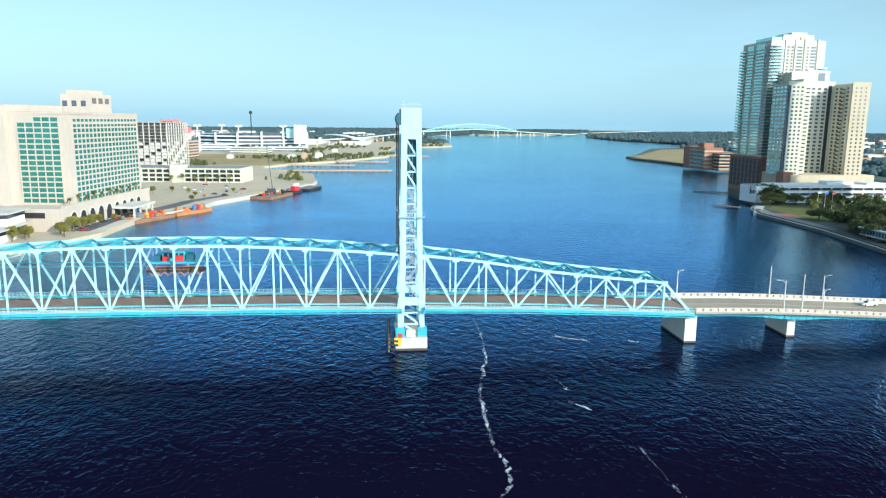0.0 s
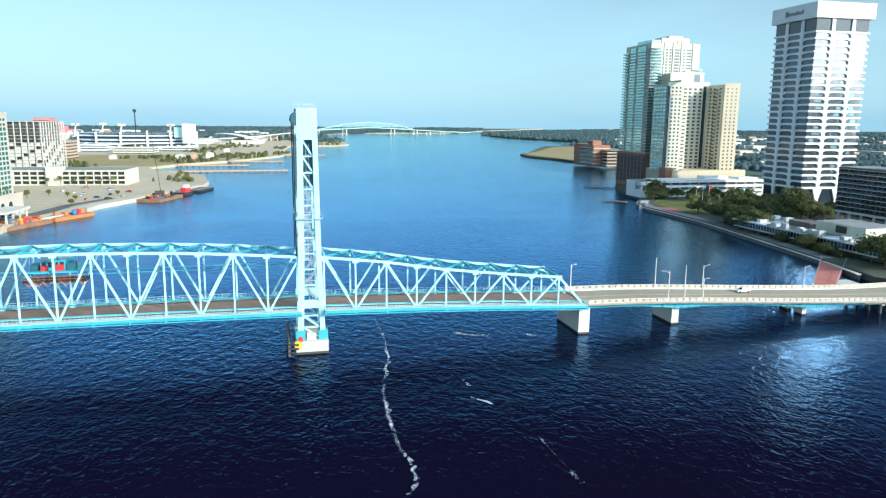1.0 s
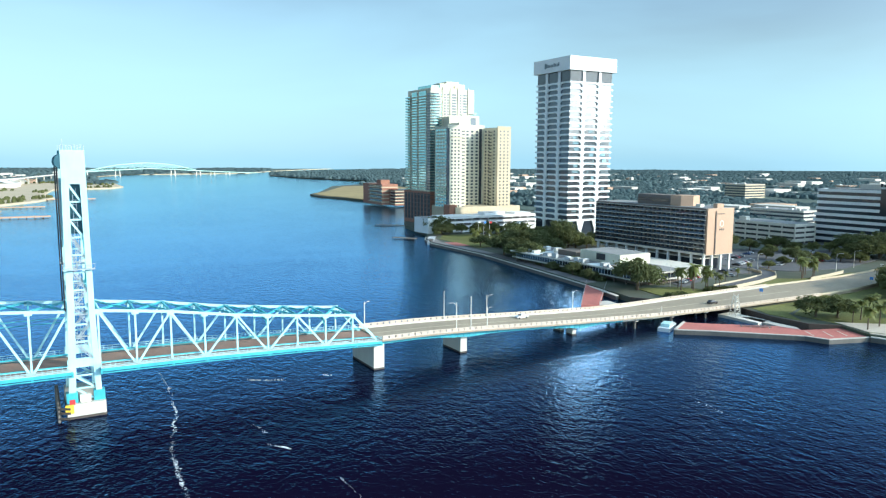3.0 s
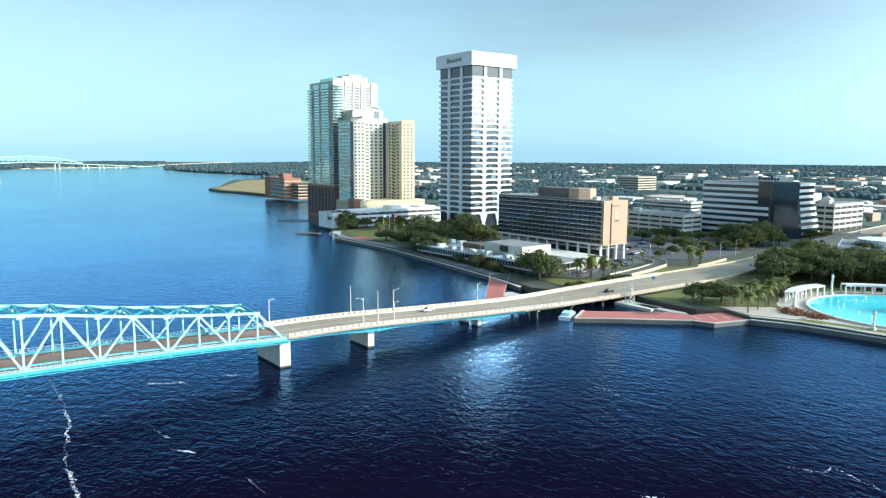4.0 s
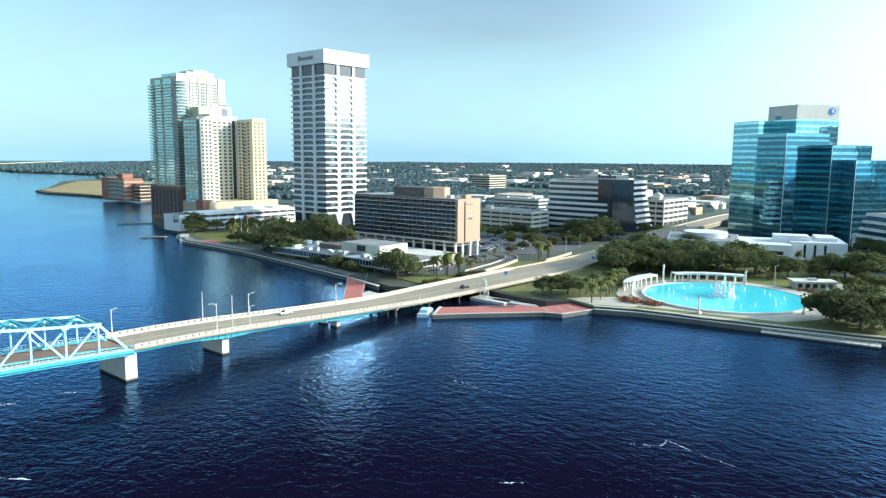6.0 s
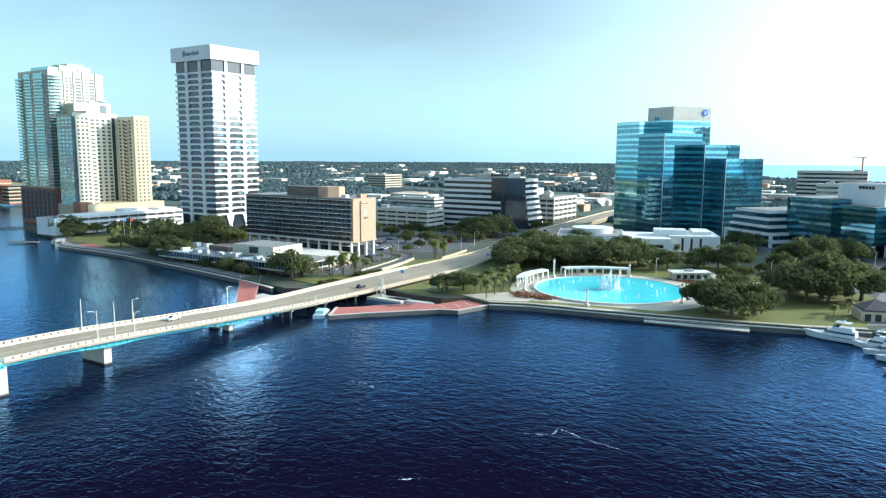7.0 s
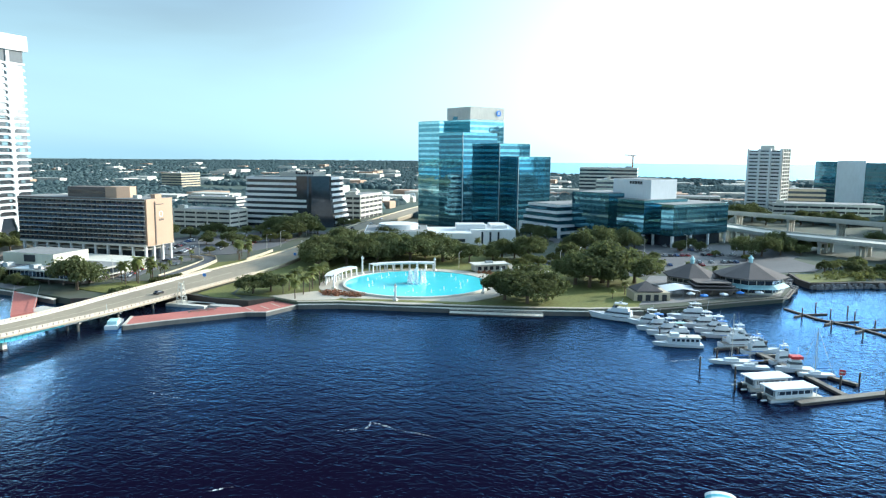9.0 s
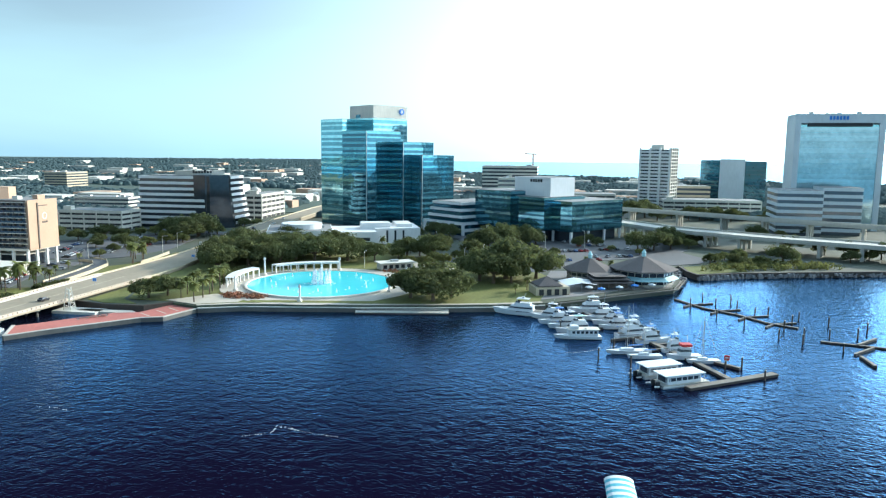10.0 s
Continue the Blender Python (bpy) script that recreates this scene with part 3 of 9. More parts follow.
box("motor_box", mh, M_TEALD, 2.9, 4.6, 2.4, 5.0, 22.3, 23.9)
box("motor_box", mh, M_TEALD, -4.8, -3.2, 2.4, 5.0, 22.3, 23.7)
# maintenance platform hung in the truss
mp_ = at_bridge("work_platform", -62.0, "rust-orange hanging work platform with railings inside the truss", "work platform")
box("floor", mp_, M_DARK, -6.6, 6.6, 2.4, 6.8, 19.5, 20.0)
bm = bmesh.new()
for k in range(13):
    bm_beam(bm, (-6.6 + k * 1.1, 2.4, 19.8), (-6.6 + k * 1.1, 2.4, 20.9), 0.08, 0.08)
for zz in (20.3, 20.9):
    bm_beam(bm, (-6.6, 2.4, zz), (6.6, 2.4, zz), 0.1, 0.12)
part("railing", bm, M_ORANGE, mp_)
for k in range(7):
    bm = bmesh.new()
    bm_beam(bm, (-6.2 + k * 1.9, 2.4, 19.7), (-5.2 + k * 1.9, 2.4, 18.7), 0.2, 0.2)
    bm_beam(bm, (-5.2 + k * 1.9, 2.4, 18.7), (-4.4 + k * 1.9, 2.4, 19.7), 0.12, 0.12)
    part("under_brace", bm, M_ORANGE, mp_)
for sx in (-5, 5):
    beam("hanger", mp_, M_GREYST, (sx, 3.1, 19.7), (sx, 3.1, 25.9), 0.1, 0.1)


def lift_tower(s, mirror=1):
    """A lift tower: four riveted columns with laced bracing, sheaves on top, on a concrete pier with fender."""
    th = at_bridge("lift_tower", s, "tall pale turquoise lift tower with laced bracing and sheaves", "bridge tower", "lift towers")
    m = mirror
    H = 59.3
    def wide(z):
        return interp(z, [(3.5, 3.45), (10, 3.15), (24, 2.75), (60, 2.35)])
    for yy in (-0.2, TW + 0.2):
        for sg in (-1, 1):
            bm = bmesh.new()
            pts = [(z, wide(z)) for z in (3.4, 10.2, 24, 40, 59)]
            cw = 1.45 if sg < 0 else 1.25
            rings = []
            for z0, w0 in pts:
                x0, x1 = sorted((sg * w0, sg * w0 - sg * cw))
                rings.append([bm.verts.new((x, yy + d, z0)) for x, d in ((x0, -0.6), (x1, -0.6), (x1, 0.6), (x0, 0.6))])
            for lo, hi in zip(rings, rings[1:]):
                for i in range(4):
                    bm.faces.new((lo[i], lo[(i + 1) % 4], hi[(i + 1) % 4], hi[i]))
            bm.faces.new(rings[0][::-1])
            bm.faces.new(rings[-1])
            part("column", bm, M_BLUEL, th)
        # bracing between the two columns of one face
        z = 13.0
        k = 0
        step = 3.9
        while z < 51:
            w = wide(z) - 1.3
            w2 = wide(z + step) - 1.3
            a, b = ((-w, yy, z), (w2, yy, z + step)) if k % 2 else ((w, yy, z), (-w2, yy, z + step))
            if z > 37:
                a, b = (w, yy, z), (-w2, yy, z + step)
                beam("brace", th, M_BLUEL, a, b, 0.4, 0.42)
            else:
                laced(th, "brace", a, b, 0.5, 0.45, M_GREYST)
            beam("strut", th, M_BLUEL, (-w, yy, z), (w, yy, z), 0.4, 0.35)
            z += step
            k += 1
        for z0, z1 in ((3.6, 6.3), (6.3, 9.2)):
            beam("brace", th, M_BLUEL, (-2.0, yy, z1), (1.9, yy, z0), 0.4, 0.4)
            beam("strut", th, M_BLUEL, (-2.0, yy, z1), (2.0, yy, z1), 0.4, 0.35)
        # caged ladder with landings between the columns
        bm = bmesh.new()
        for sx in (-0.35, 0.35):
            bm_beam(bm, (sx, yy + 0.5, 13), (sx, yy + 0.5, 51), 0.08, 0.08)
        for q in range(38):
            bm_beam(bm, (-0.35, yy + 0.5, 13.5 + q), (0.35, yy + 0.5, 13.5 + q), 0.07, 0.07)
        part("ladder", bm, M_GREYST, th)
        for zz in (18.0, 23.0, 28.0):
            box("landing", th, M_GREYST, -1.3, 1.3, yy - 0.5, yy + 0.5, zz, zz + 0.15)
        box("head_plate", th, M_BLUEL, -2.4, 2.4, yy - 0.62, yy + 0.62, 52.0, H, "solid riveted head panel")
        box("deck_bracket", th, M_BLUEL, -3.3, 3.3, yy - 0.5, yy + 0.5, 11.2, 13.0)
        box("platform", th, M_GREYST, -3.2, 3.2, yy - 1.6, yy - 0.6, 33.2, 33.45, "grating service platform")
        bm = bmesh.new()
        for q in range(7):
            bm_beam(bm, (-3.2 + q * 1.066, yy - 1.6, 33.4), (-3.2 + q * 1.066, yy - 1.6, 34.5), 0.06, 0.06)
        bm_beam(bm, (-3.2, yy - 1.6, 34.5), (3.2, yy - 1.6, 34.5), 0.07, 0.07)
        part("platform_rail", bm, M_GREYST, th)
        # sheave on the span side
        bm = bmesh.new()
        cx = -1.9 * m
        seg = 24
        for r0, r1, d in ((1.7, 1.7, 0.45), (0.6, 0.6, 0.6)):
            ring = [[bm.verts.new((cx + r0 * math.cos(q * math.tau / seg), yy + e, 56.8 + r0 * math.sin(q * math.tau / seg))) for q in range(seg)] for e in (-d, d)]
            for q in range(seg):
                bm.faces.new((ring[0][q], ring[0][(q + 1) % seg], ring[1][(q + 1) % seg], ring[1][q]))
            bm.faces.new(ring[0][::-1])
            bm.faces.new(ring[1])
        part("sheave", bm, M_TEALD, th, "dark turquoise rope sheave")
        for q in range(4):
            x = cx - 1.15 * m - q * 0.05 * m
            bm = bmesh.new()
            bm_tube(bm, [(x, yy - 0.3 + q * 0.2, 24), (x, yy - 0.3 + q * 0.2, 56.8)], [0.07, 0.07], 6)
            part("hoist_rope", bm, M_DARK, th)
        bm = bmesh.new()
        for q in range(9):
            bm_beam(bm, (-2.3 + q * 0.575, yy, H), (-2.3 + q * 0.575, yy, H + 1.1), 0.06, 0.06)
        bm_beam(bm, (-2.3, yy, H + 1.1), (2.3, yy, H + 1.1), 0.07, 0.07)
        part("top_rail", bm, M_GREYST, th)
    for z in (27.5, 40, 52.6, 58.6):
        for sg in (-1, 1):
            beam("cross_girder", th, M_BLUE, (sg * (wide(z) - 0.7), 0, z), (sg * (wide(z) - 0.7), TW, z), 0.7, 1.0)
    for sg in (-1, 1):
        for z0, z1 in ((28, 40), (40, 52)):
            for y0, y1 in ((0, TW), (TW, 0)):
                beam("cross_brace", th, M_BLUE, (sg * 1.9, y0, z0), (sg * 1.9, y1, z1), 0.35, 0.4)
    box("counterweight", th, M_TEALD, -1.2, 1.5, 1.2, TW - 1.2, 41.0, 52.2, "dark concrete counterweight")
    box("top_deck", th, M_BLUE, -2.4, 2.4, -0.8, TW + 0.8, H - 0.25, H)
    beam("antenna", th, M_GREYST, (-1.8, 0, H), (-1.8, 0, H + 2.3), 0.08, 0.08)
    # pier
    prism("pier", th, M_CONC, [(-3.9, -2.2), (3.7, -2.2), (3.95, -1.9), (3.95, TW + 1.8), (3.7, TW + 2.2), (-3.9, TW + 2.2)], -2, 3.3, "weathered concrete pier with a dark waterline")
    prism("waterline", th, M_TIMBERD, [(-4.0, -2.3), (3.8, -2.3), (4.05, -1.9), (4.05, TW + 1.9), (3.8, TW + 2.3), (-4.0, TW + 2.3)], -1, 0.55)
    box("base_panel", th, M_BLUE, -3.9, -1.6, -1.1, 0.9, 3.3, 5.6, "turquoise steel base panel")
    box("base_panel", th, M_BLUE, 1.6, 3.9, -1.1, 0.9, 3.3, 5.6, "turquoise steel base panel")
    box("equipment_box", th, M_CONCW, -1.2, 1.0, -1.3, -0.2, 3.3, 5.0)
    for k in range(7):
        y = -3.0 + k * 2.9
        bm = bmesh.new()
        bm_tube(bm, [(-5.6, y, -2), (-5.6, y, 3.6)], [0.28, 0.26], 8)
        part("fender_pile", bm, M_TIMBER, th)
    for z in (0.9, 2.1, 3.1):
        beam("fender_wale", th, M_TIMBERD, (-5.25, -3.2, z), (-5.25, TW + 3, z), 0.3, 0.45)
        beam("fender_wale", th, M_TIMBERD, (-5.6, -3.2, z), (-3.4, -4.4, z), 0.3, 0.45)
    box("navigation_board", th, M_YELLOW, -4.3, -2.6, -3.1, -2.9, 1.6, 3.6, "yellow navigation board")
    box("navigation_board", th, M_RED, -3.4, -2.3, -2.9, -2.7, 3.4, 4.6, "red navigation board")
    return th


tower = lift_tower(-4.6)
p = BO + Matrix.Rotation(radians(GRID), 3, "Z") @ Vector((-121.0, 0, 0))
copy_thing(tower, Matrix.Translation((p.x, p.y, 0)) @ Matrix.Rotation(radians(GRID), 4, "Z"))

# ---- approach spans ----
def deck_z(s):
    return interp(s, [(68, 8.6), (84, 8.4), (98, 7.85), (112, 7.1), (126, 6.3), (142, 5.5), (158, 4.8), (175, 4.2), (200, 3.9), (245, 3.65), (300, 3.65), (420, 4.1), (1000, 4.1)])


ROADLINE = [(68, -2.0, 14.8), (110, -2.0, 14.8), (160, -2.3, 15.0), (180, -3.2, 16.6), (200, -4.0, 18.2), (240, -4.8, 19.4), (264, -5.5, 19.5)]


def near_y(s):
    return interp(s, [(a, b) for a, b, c in ROADLINE])


def far_y(s):
    return interp(s, [(a, c) for a, b, c in ROADLINE])


ap = at_bridge("approach_bridge", 0, "beige concrete approach viaduct with pale parapets and turquoise girders", "bridge")
steps = [68.4 + 6.1 * k for k in range(33)]
for s0, s1 in zip(steps, steps[1:]):
    bm = bmesh.new()
    zz = []
    for s in (s0, s1):
        zz.append([bm.verts.new((s, y, z)) for y, z in ((near_y(s), deck_z(s) - 0.5), (far_y(s), deck_z(s) - 0.5), (far_y(s), deck_z(s)), (near_y(s), deck_z(s)))])
    a, b = zz
    for q in range(4):
        bm.faces.new((a[q], b[q], b[(q + 1) % 4], a[(q + 1) % 4]))
    bm.faces.new(a[::-1])
    bm.faces.new(b)
    bmesh.ops.recalc_face_normals(bm, faces=bm.faces[:])
    part("deck_slab", bm, M_DECK, ap)
    # balustrade on both edges: a base, a top rail and posts with open slots
    for f, sg in ((near_y, 1), (far_y, -1)):
        for nm, h0, h1, w in (("parapet_base", 0.0, 0.32, 0.4), ("parapet_rail", 0.85, 1.1, 0.34)):
            beam(nm, ap, M_BEIGE, (s0, f(s0) + sg * 0.25, deck_z(s0) + (h0 + h1) / 2), (s1, f(s1) + sg * 0.25, deck_z(s1) + (h0 + h1) / 2), w, h1 - h0)
        for q in range(3):
            s = s0 + (s1 - s0) * (q + 0.5) / 3
            box("parapet_panel", ap, M_BEIGE, s - 0.78, s + 0.78, f(s) + sg * 0.25 - 0.14, f(s) + sg * 0.25 + 0.14, deck_z(s) + 0.3, deck_z(s) + 0.88)
    # raised footway and centre line
    beam("footway", ap, M_CONCW, (s0, near_y(s0) + 1.2, deck_z(s0) + 0.09), (s1, near_y(s1) + 1.2, deck_z(s1) + 0.09), 1.5, 0.2)
    beam("footway", ap, M_CONCW, (s0, far_y(s0) - 1.2, deck_z(s0) + 0.09), (s1, far_y(s1) - 1.2, deck_z(s1) + 0.09), 1.5, 0.2)
    mid = lambda s: (near_y(s) + far_y(s)) / 2
    beam("lane_line", ap, M_CREAMD, (s0, mid(s0), deck_z(s0) + 0.005), (s1, mid(s1), deck_z(s1) + 0.005), 0.35, 0.03)
PIERS = [96.5, 141.0]
for s0, s1 in zip(steps, steps[1:]):
    sm = (s0 + s1) / 2
    if sm < 190:
        hd = [1.15 + 0.9 * max(0, 1 - min(abs(s - q) for q in PIERS) / 14) ** 1.6 for s in (s0, s1)]
    else:
        hd = [0.9, 0.9]
    for yy in (0.2, 4.5, 8.7, 13.0):
        bm = bmesh.new()
        lo = [(s0, deck_z(s0) - 0.5 - hd[0]), (s1, deck_z(s1) - 0.5 - hd[1]), (s1, deck_z(s1) - 0.5), (s0, deck_z(s0) - 0.5)]
        v = [[bm.verts.new((x, yy + d, z)) for x, z in lo] for d in (-0.2, 0.2)]
        bm.faces.new(v[0])
        bm.faces.new(v[1][::-1])
        for q in range(4):
            bm.faces.new((v[0][q], v[1][q], v[1][(q + 1) % 4], v[0][(q + 1) % 4]))
        bmesh.ops.recalc_face_normals(bm, faces=bm.faces[:])
        part("girder", bm, M_BLUE if sm < 160 else M_CONCW, ap)
    for q in range(3):
        s = s0 + (s1 - s0) * (q + 0.5) / 3
        h = hd[0] + (hd[1] - hd[0]) * (q + 0.5) / 3
        if sm < 160:
            box("stiffener", ap, M_BLUE, s - 0.08, s + 0.08, -0.15, 0.0, deck_z(s) - 0.5 - h, deck_z(s) - 0.5)


def bridge_pier(s, y0, y1, w, ztop, label):
    th = at_bridge("bridge_pier", s, label, "bridge pier", "bridge piers")
    prism("shaft", th, M_CONCW, [(-w, y0), (w, y0), (w, y1), (-w, y1)], -2, ztop)
    prism("waterline", th, M_TIMBERD, [(-w - 0.06, y0 - 0.06), (w + 0.06, y0 - 0.06), (w + 0.06, y1 + 0.06), (-w - 0.06, y1 + 0.06)], -1, 0.5)


bridge_pier(68.0, -0.6, TW + 1.6, 1.55, 7.0, "solid pale concrete wall pier under the truss end")
bridge_pier(97.5, 2.6, TW + 0.4, 1.1, 5.35, "pale concrete pier under the haunched girder")
bridge_pier(141.2, 3.2, 6.4, 0.75, 3.0, "pale concrete pier under the haunched girder")
bridge_pier(141.2, 9.6, TW + 0.4, 0.75, 3.0, "pale concrete pier under the haunched girder")
for k, s in enumerate((166, 184, 202, 220)):
    th = at_bridge("pile_bent", s, "short concrete column bent under the approach deck", "bridge pier", "pile bents")
    for y in (0.5, 4.8, 9.0, 13.4):
        bm = bmesh.new()
        bm_tube(bm, [(0, y, -2), (0, y, deck_z(s) - 1.4)], [0.45, 0.45], 10)
        # the shade under the deck is put into the columns' dark colour
        part("column", bm, M_CONCD, th)
    box("cap_beam", th, M_CONC, -0.5, 0.5, -0.5, 14.4, deck_z(s) - 1.95, deck_z(s) - 1.35)
# abutment and embankment walls
ab = at_bridge("abutment", 0, "sloping pale concrete abutment under the bridge end", "abutment")
prism("wall", ab, M_CONC, [(228, -4.2), (263, -5.0), (263, 19), (228, 18.6)], 0, 2.2)


def lamp_post(s, y, h, arm, group="bridge lamp posts"):
    p = BO + Matrix.Rotation(radians(GRID), 3, "Z") @ Vector((s, y, deck_z(max(s, 68.4))))
    th = thing("street_lamp", p.x, p.y, p.z, GRID, "slim pale metal street lamp standing on the bridge parapet", "street lamp", group)
    bm = bmesh.new()
    bm_tube(bm, [(0, 0, 0), (0, 0, h)], [0.17, 0.1], 8)
    part("pole", bm, M_CONCW, th)
    box("base", th, M_CONC, -0.3, 0.3, -0.3, 0.3, 0, 1.1)
    if arm:
        bm = bmesh.new()
        bm_tube(bm, [(0, 0, h - 0.9), (arm * 0.5, 0, h - 0.1), (arm, 0, h)], [0.07, 0.06, 0.05], 6)
        arm_ = part("arm", bm, M_CONCW, th)
        box("lamp_head", arm_, M_GREYST, min(arm, arm * 1.35), max(arm, arm * 1.35), -0.15, 0.15, h - 0.1, h + 0.1)
    return th


for s, y, h, arm in ((70.3, 14.4, 7.6, 1.2), (97.5, 14.4, 9.2, 0), (113.6, 14.4, 7.2, 1.6), (92.4, -1.5, 8.6, -1.8), (97.4, -1.5, 10.2, 0), (103.2, -1.5, 6.5, 1.2), (150, 14.6, 7.2, 1.4), (176, -2.2, 3.0, 0)):
    lamp_post(s, y, h, arm)

# ---- buildings of the south bank ----
def rescale(th, k, kz):
    th.matrix_world = th.matrix_world @ Matrix.Diagonal((k, k, kz, 1))


def storeys(th, w, d, z0, z1, n, m_band, m_glass, ratio=0.45, inset=0.3, x0=0.0, y0=0.0, name="storey_band", top=True, faces=4):
    """Ribbon-window storeys: a glazed band and a spandrel band per floor."""
    h = (z1 - z0) / n
    for k in range(n):
        a = z0 + k * h
        box("window_band", th, m_glass, x0 + inset, x0 + w - inset, y0 + inset, y0 + d - inset, a, a + h)
        box(name, th, m_band, x0, x0 + w, y0, y0 + d, a + h * (1 - ratio), a + h - 0.004)
    if top:
        box("roof_slab", th, M_ROOF, x0 + 0.4, x0 + w - 0.4, y0 + 0.4, y0 + d - 0.4, z1, z1 + 0.12)


def roof_units(th, n, w, d, z, seed, x0=0.0, y0=0.0, m=None):
    r = random.Random(seed)
    for k in range(n):
        a, b = r.uniform(1.5, 4), r.uniform(1.5, 4)
        x, y = x0 + r.uniform(2, max(2.1, w - 5)), y0 + r.uniform(2, max(2.1, d - 5))
        box("roof_unit", th, m or r.choice((M_CONCW, M_GREYST, M_WHITE)), x, x + a, y, y + b, z, z + r.uniform(1.0, 2.4))


def office_tower():
    """White arched-window office tower with a tall cap."""
    th = thing("office_tower", 287.6, 418.2, 2.4, 4.5, "tall white office tower with arched window bays and a plain cap", "tower")
    rescale(th, 0.984, 0.9885)
    S, i = 43.0, 1.6
    a, b = i, S - i
    L = b - a
    cols = (a + L * 0.315, a + L * 0.685)
    z0, z1, n = 13.0, 111.0, 24
    h = (z1 - z0) / n
    box("core", th, M_GLD, a + 1.2, b - 1.2, a + 1.2, b - 1.2, 0, 119)
    # one spandrel ring with arched undersides, shared by all storeys
    bm = bmesh.new()
    def ring_face(origin, ux, nx):
        u = Vector(ux)
        nn = Vector(nx)
        N = 44
        prev = None
        for k in range(N + 1):
            t = L * k / N
            dist = min(abs(t + a - c) for c in cols)
            drop = 1.35 * max(0.0, 1 - max(0, dist - 1.15) / 2.6) ** 2.2
            o = Vector(origin) + u * t
            row = [bm.verts.new(o + Vector((0, 0, 1.25))), bm.verts.new(o + Vector((0, 0, -drop))), bm.verts.new(o - nn * 1.1 + Vector((0, 0, -drop))), bm.verts.new(o - nn * 1.1 + Vector((0, 0, 1.25)))]
            if prev:
                for q in range(4):
                    bm.faces.new((prev[q], row[q], row[(q + 1) % 4], prev[(q + 1) % 4]))
            prev = row
    ring_face((a, a, 0), (1, 0, 0), (0, -1, 0))
    ring_face((b, a, 0), (0, 1, 0), (1, 0, 0))
    ring_face((b, b, 0), (-1, 0, 0), (0, 1, 0))
    ring_face((a, b, 0), (0, -1, 0), (-1, 0, 0))
    bmesh.ops.recalc_face_normals(bm, faces=bm.faces[:])
    ring = mesh_from(bm, "spandrel", M_WHITE)
    for k in range(n + 1):
        o = part("spandrel", ring, M_WHITE, th)
        o.location = (0, 0, z0 + k * h)
        if k < n:
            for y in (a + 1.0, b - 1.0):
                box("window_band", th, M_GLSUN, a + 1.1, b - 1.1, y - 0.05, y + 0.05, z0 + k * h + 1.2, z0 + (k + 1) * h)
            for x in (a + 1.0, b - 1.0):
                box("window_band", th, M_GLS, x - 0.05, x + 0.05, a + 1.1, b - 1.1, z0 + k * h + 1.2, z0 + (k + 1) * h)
    rb = random.Random(6)
    for k in range(n):
        for x0, x1 in ((a + 1.2, cols[0] - 1.3), (cols[0] + 1.3, cols[1] - 1.3), (cols[1] + 1.3, b - 1.2)):
            if rb.random() < 0.55:
                f0, f1 = sorted((rb.random(), rb.random()))
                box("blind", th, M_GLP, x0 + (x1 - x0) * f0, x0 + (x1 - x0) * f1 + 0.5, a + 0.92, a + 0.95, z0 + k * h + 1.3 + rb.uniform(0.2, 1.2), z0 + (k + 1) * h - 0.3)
    for c in cols:
        for x0, x1, y0, y1 in ((c - 1.2, c + 1.2, a - 0.15, a + 1.1), (c - 1.2, c + 1.2, b - 1.1, b + 0.15), (a - 0.15, a + 1.1, c - 1.2, c + 1.2), (b - 1.1, b + 0.15, c - 1.2, c + 1.2)):
            box("column", th, M_WHITE, x0, x1, y0, y1, 0, 121)
    for c in cols:
        for sx in (-1, 1):
            bm = bmesh.new()
            v = [bm.verts.new(p) for p in ((c + sx * 1.2, a - 0.1, 6), (c + sx * 1.2, a - 0.1, 12.6), (c + sx * 3.4, a - 0.1, 12.6), (c + sx * 1.2, a + 1.0, 6), (c + sx * 1.2, a + 1.0, 12.6), (c + sx * 3.4, a + 1.0, 12.6))]
            for f in ((0, 1, 2), (5, 4, 3), (0, 3, 4, 1), (1, 4, 5, 2), (2, 5, 3, 0)):
                bm.faces.new([v[q] for q in f])
            bmesh.ops.recalc_face_normals(bm, faces=bm.faces[:])
            part("column_flare", bm, M_WHITE, th)
            ob = part("column_flare", th.children[-1].data, M_WHITE, th)
            ob.matrix_basis = Matrix(((0, 1, 0, 0), (1, 0, 0, 0), (0, 0, 1, 0), (0, 0, 0, 1)))
    for x0, x1, y0, y1 in ((a + 0.7, b - 0.7, a + 0.7, a + 0.8), (a + 0.7, a + 0.8, a + 0.8, b - 0.7)):
        box("sky_lobby_glass", th, M_GLD, x0, x1, y0, y1, 112.5, 120)
    box("cap", th, M_WHITE, 0, S, 0, S, 119.8, 129.4, "plain white cap")
    box("cap_roof", th, M_ROOF, 0.8, S - 0.8, 0.8, S - 0.8, 129.4, 129.5)
    # the sign on the shaded side of the cap: illegible letters as bars
    for k in range(9):
        hh = (1.9, 1.3, 1.2, 1.3, 1.2, 1.7, 1.3, 1.3, 1.8)[k]
        box("sign_bar", th, M_GLG, -0.25, -0.02, 27.5 - k * 1.75 - 1.15, 27.5 - k * 1.75, 123.3, 123.3 + hh * 1.5)
    box("sign_bar", th, M_GLG, -0.25, -0.02, 27.8, 29.3, 122.8, 126.6)


office_tower()


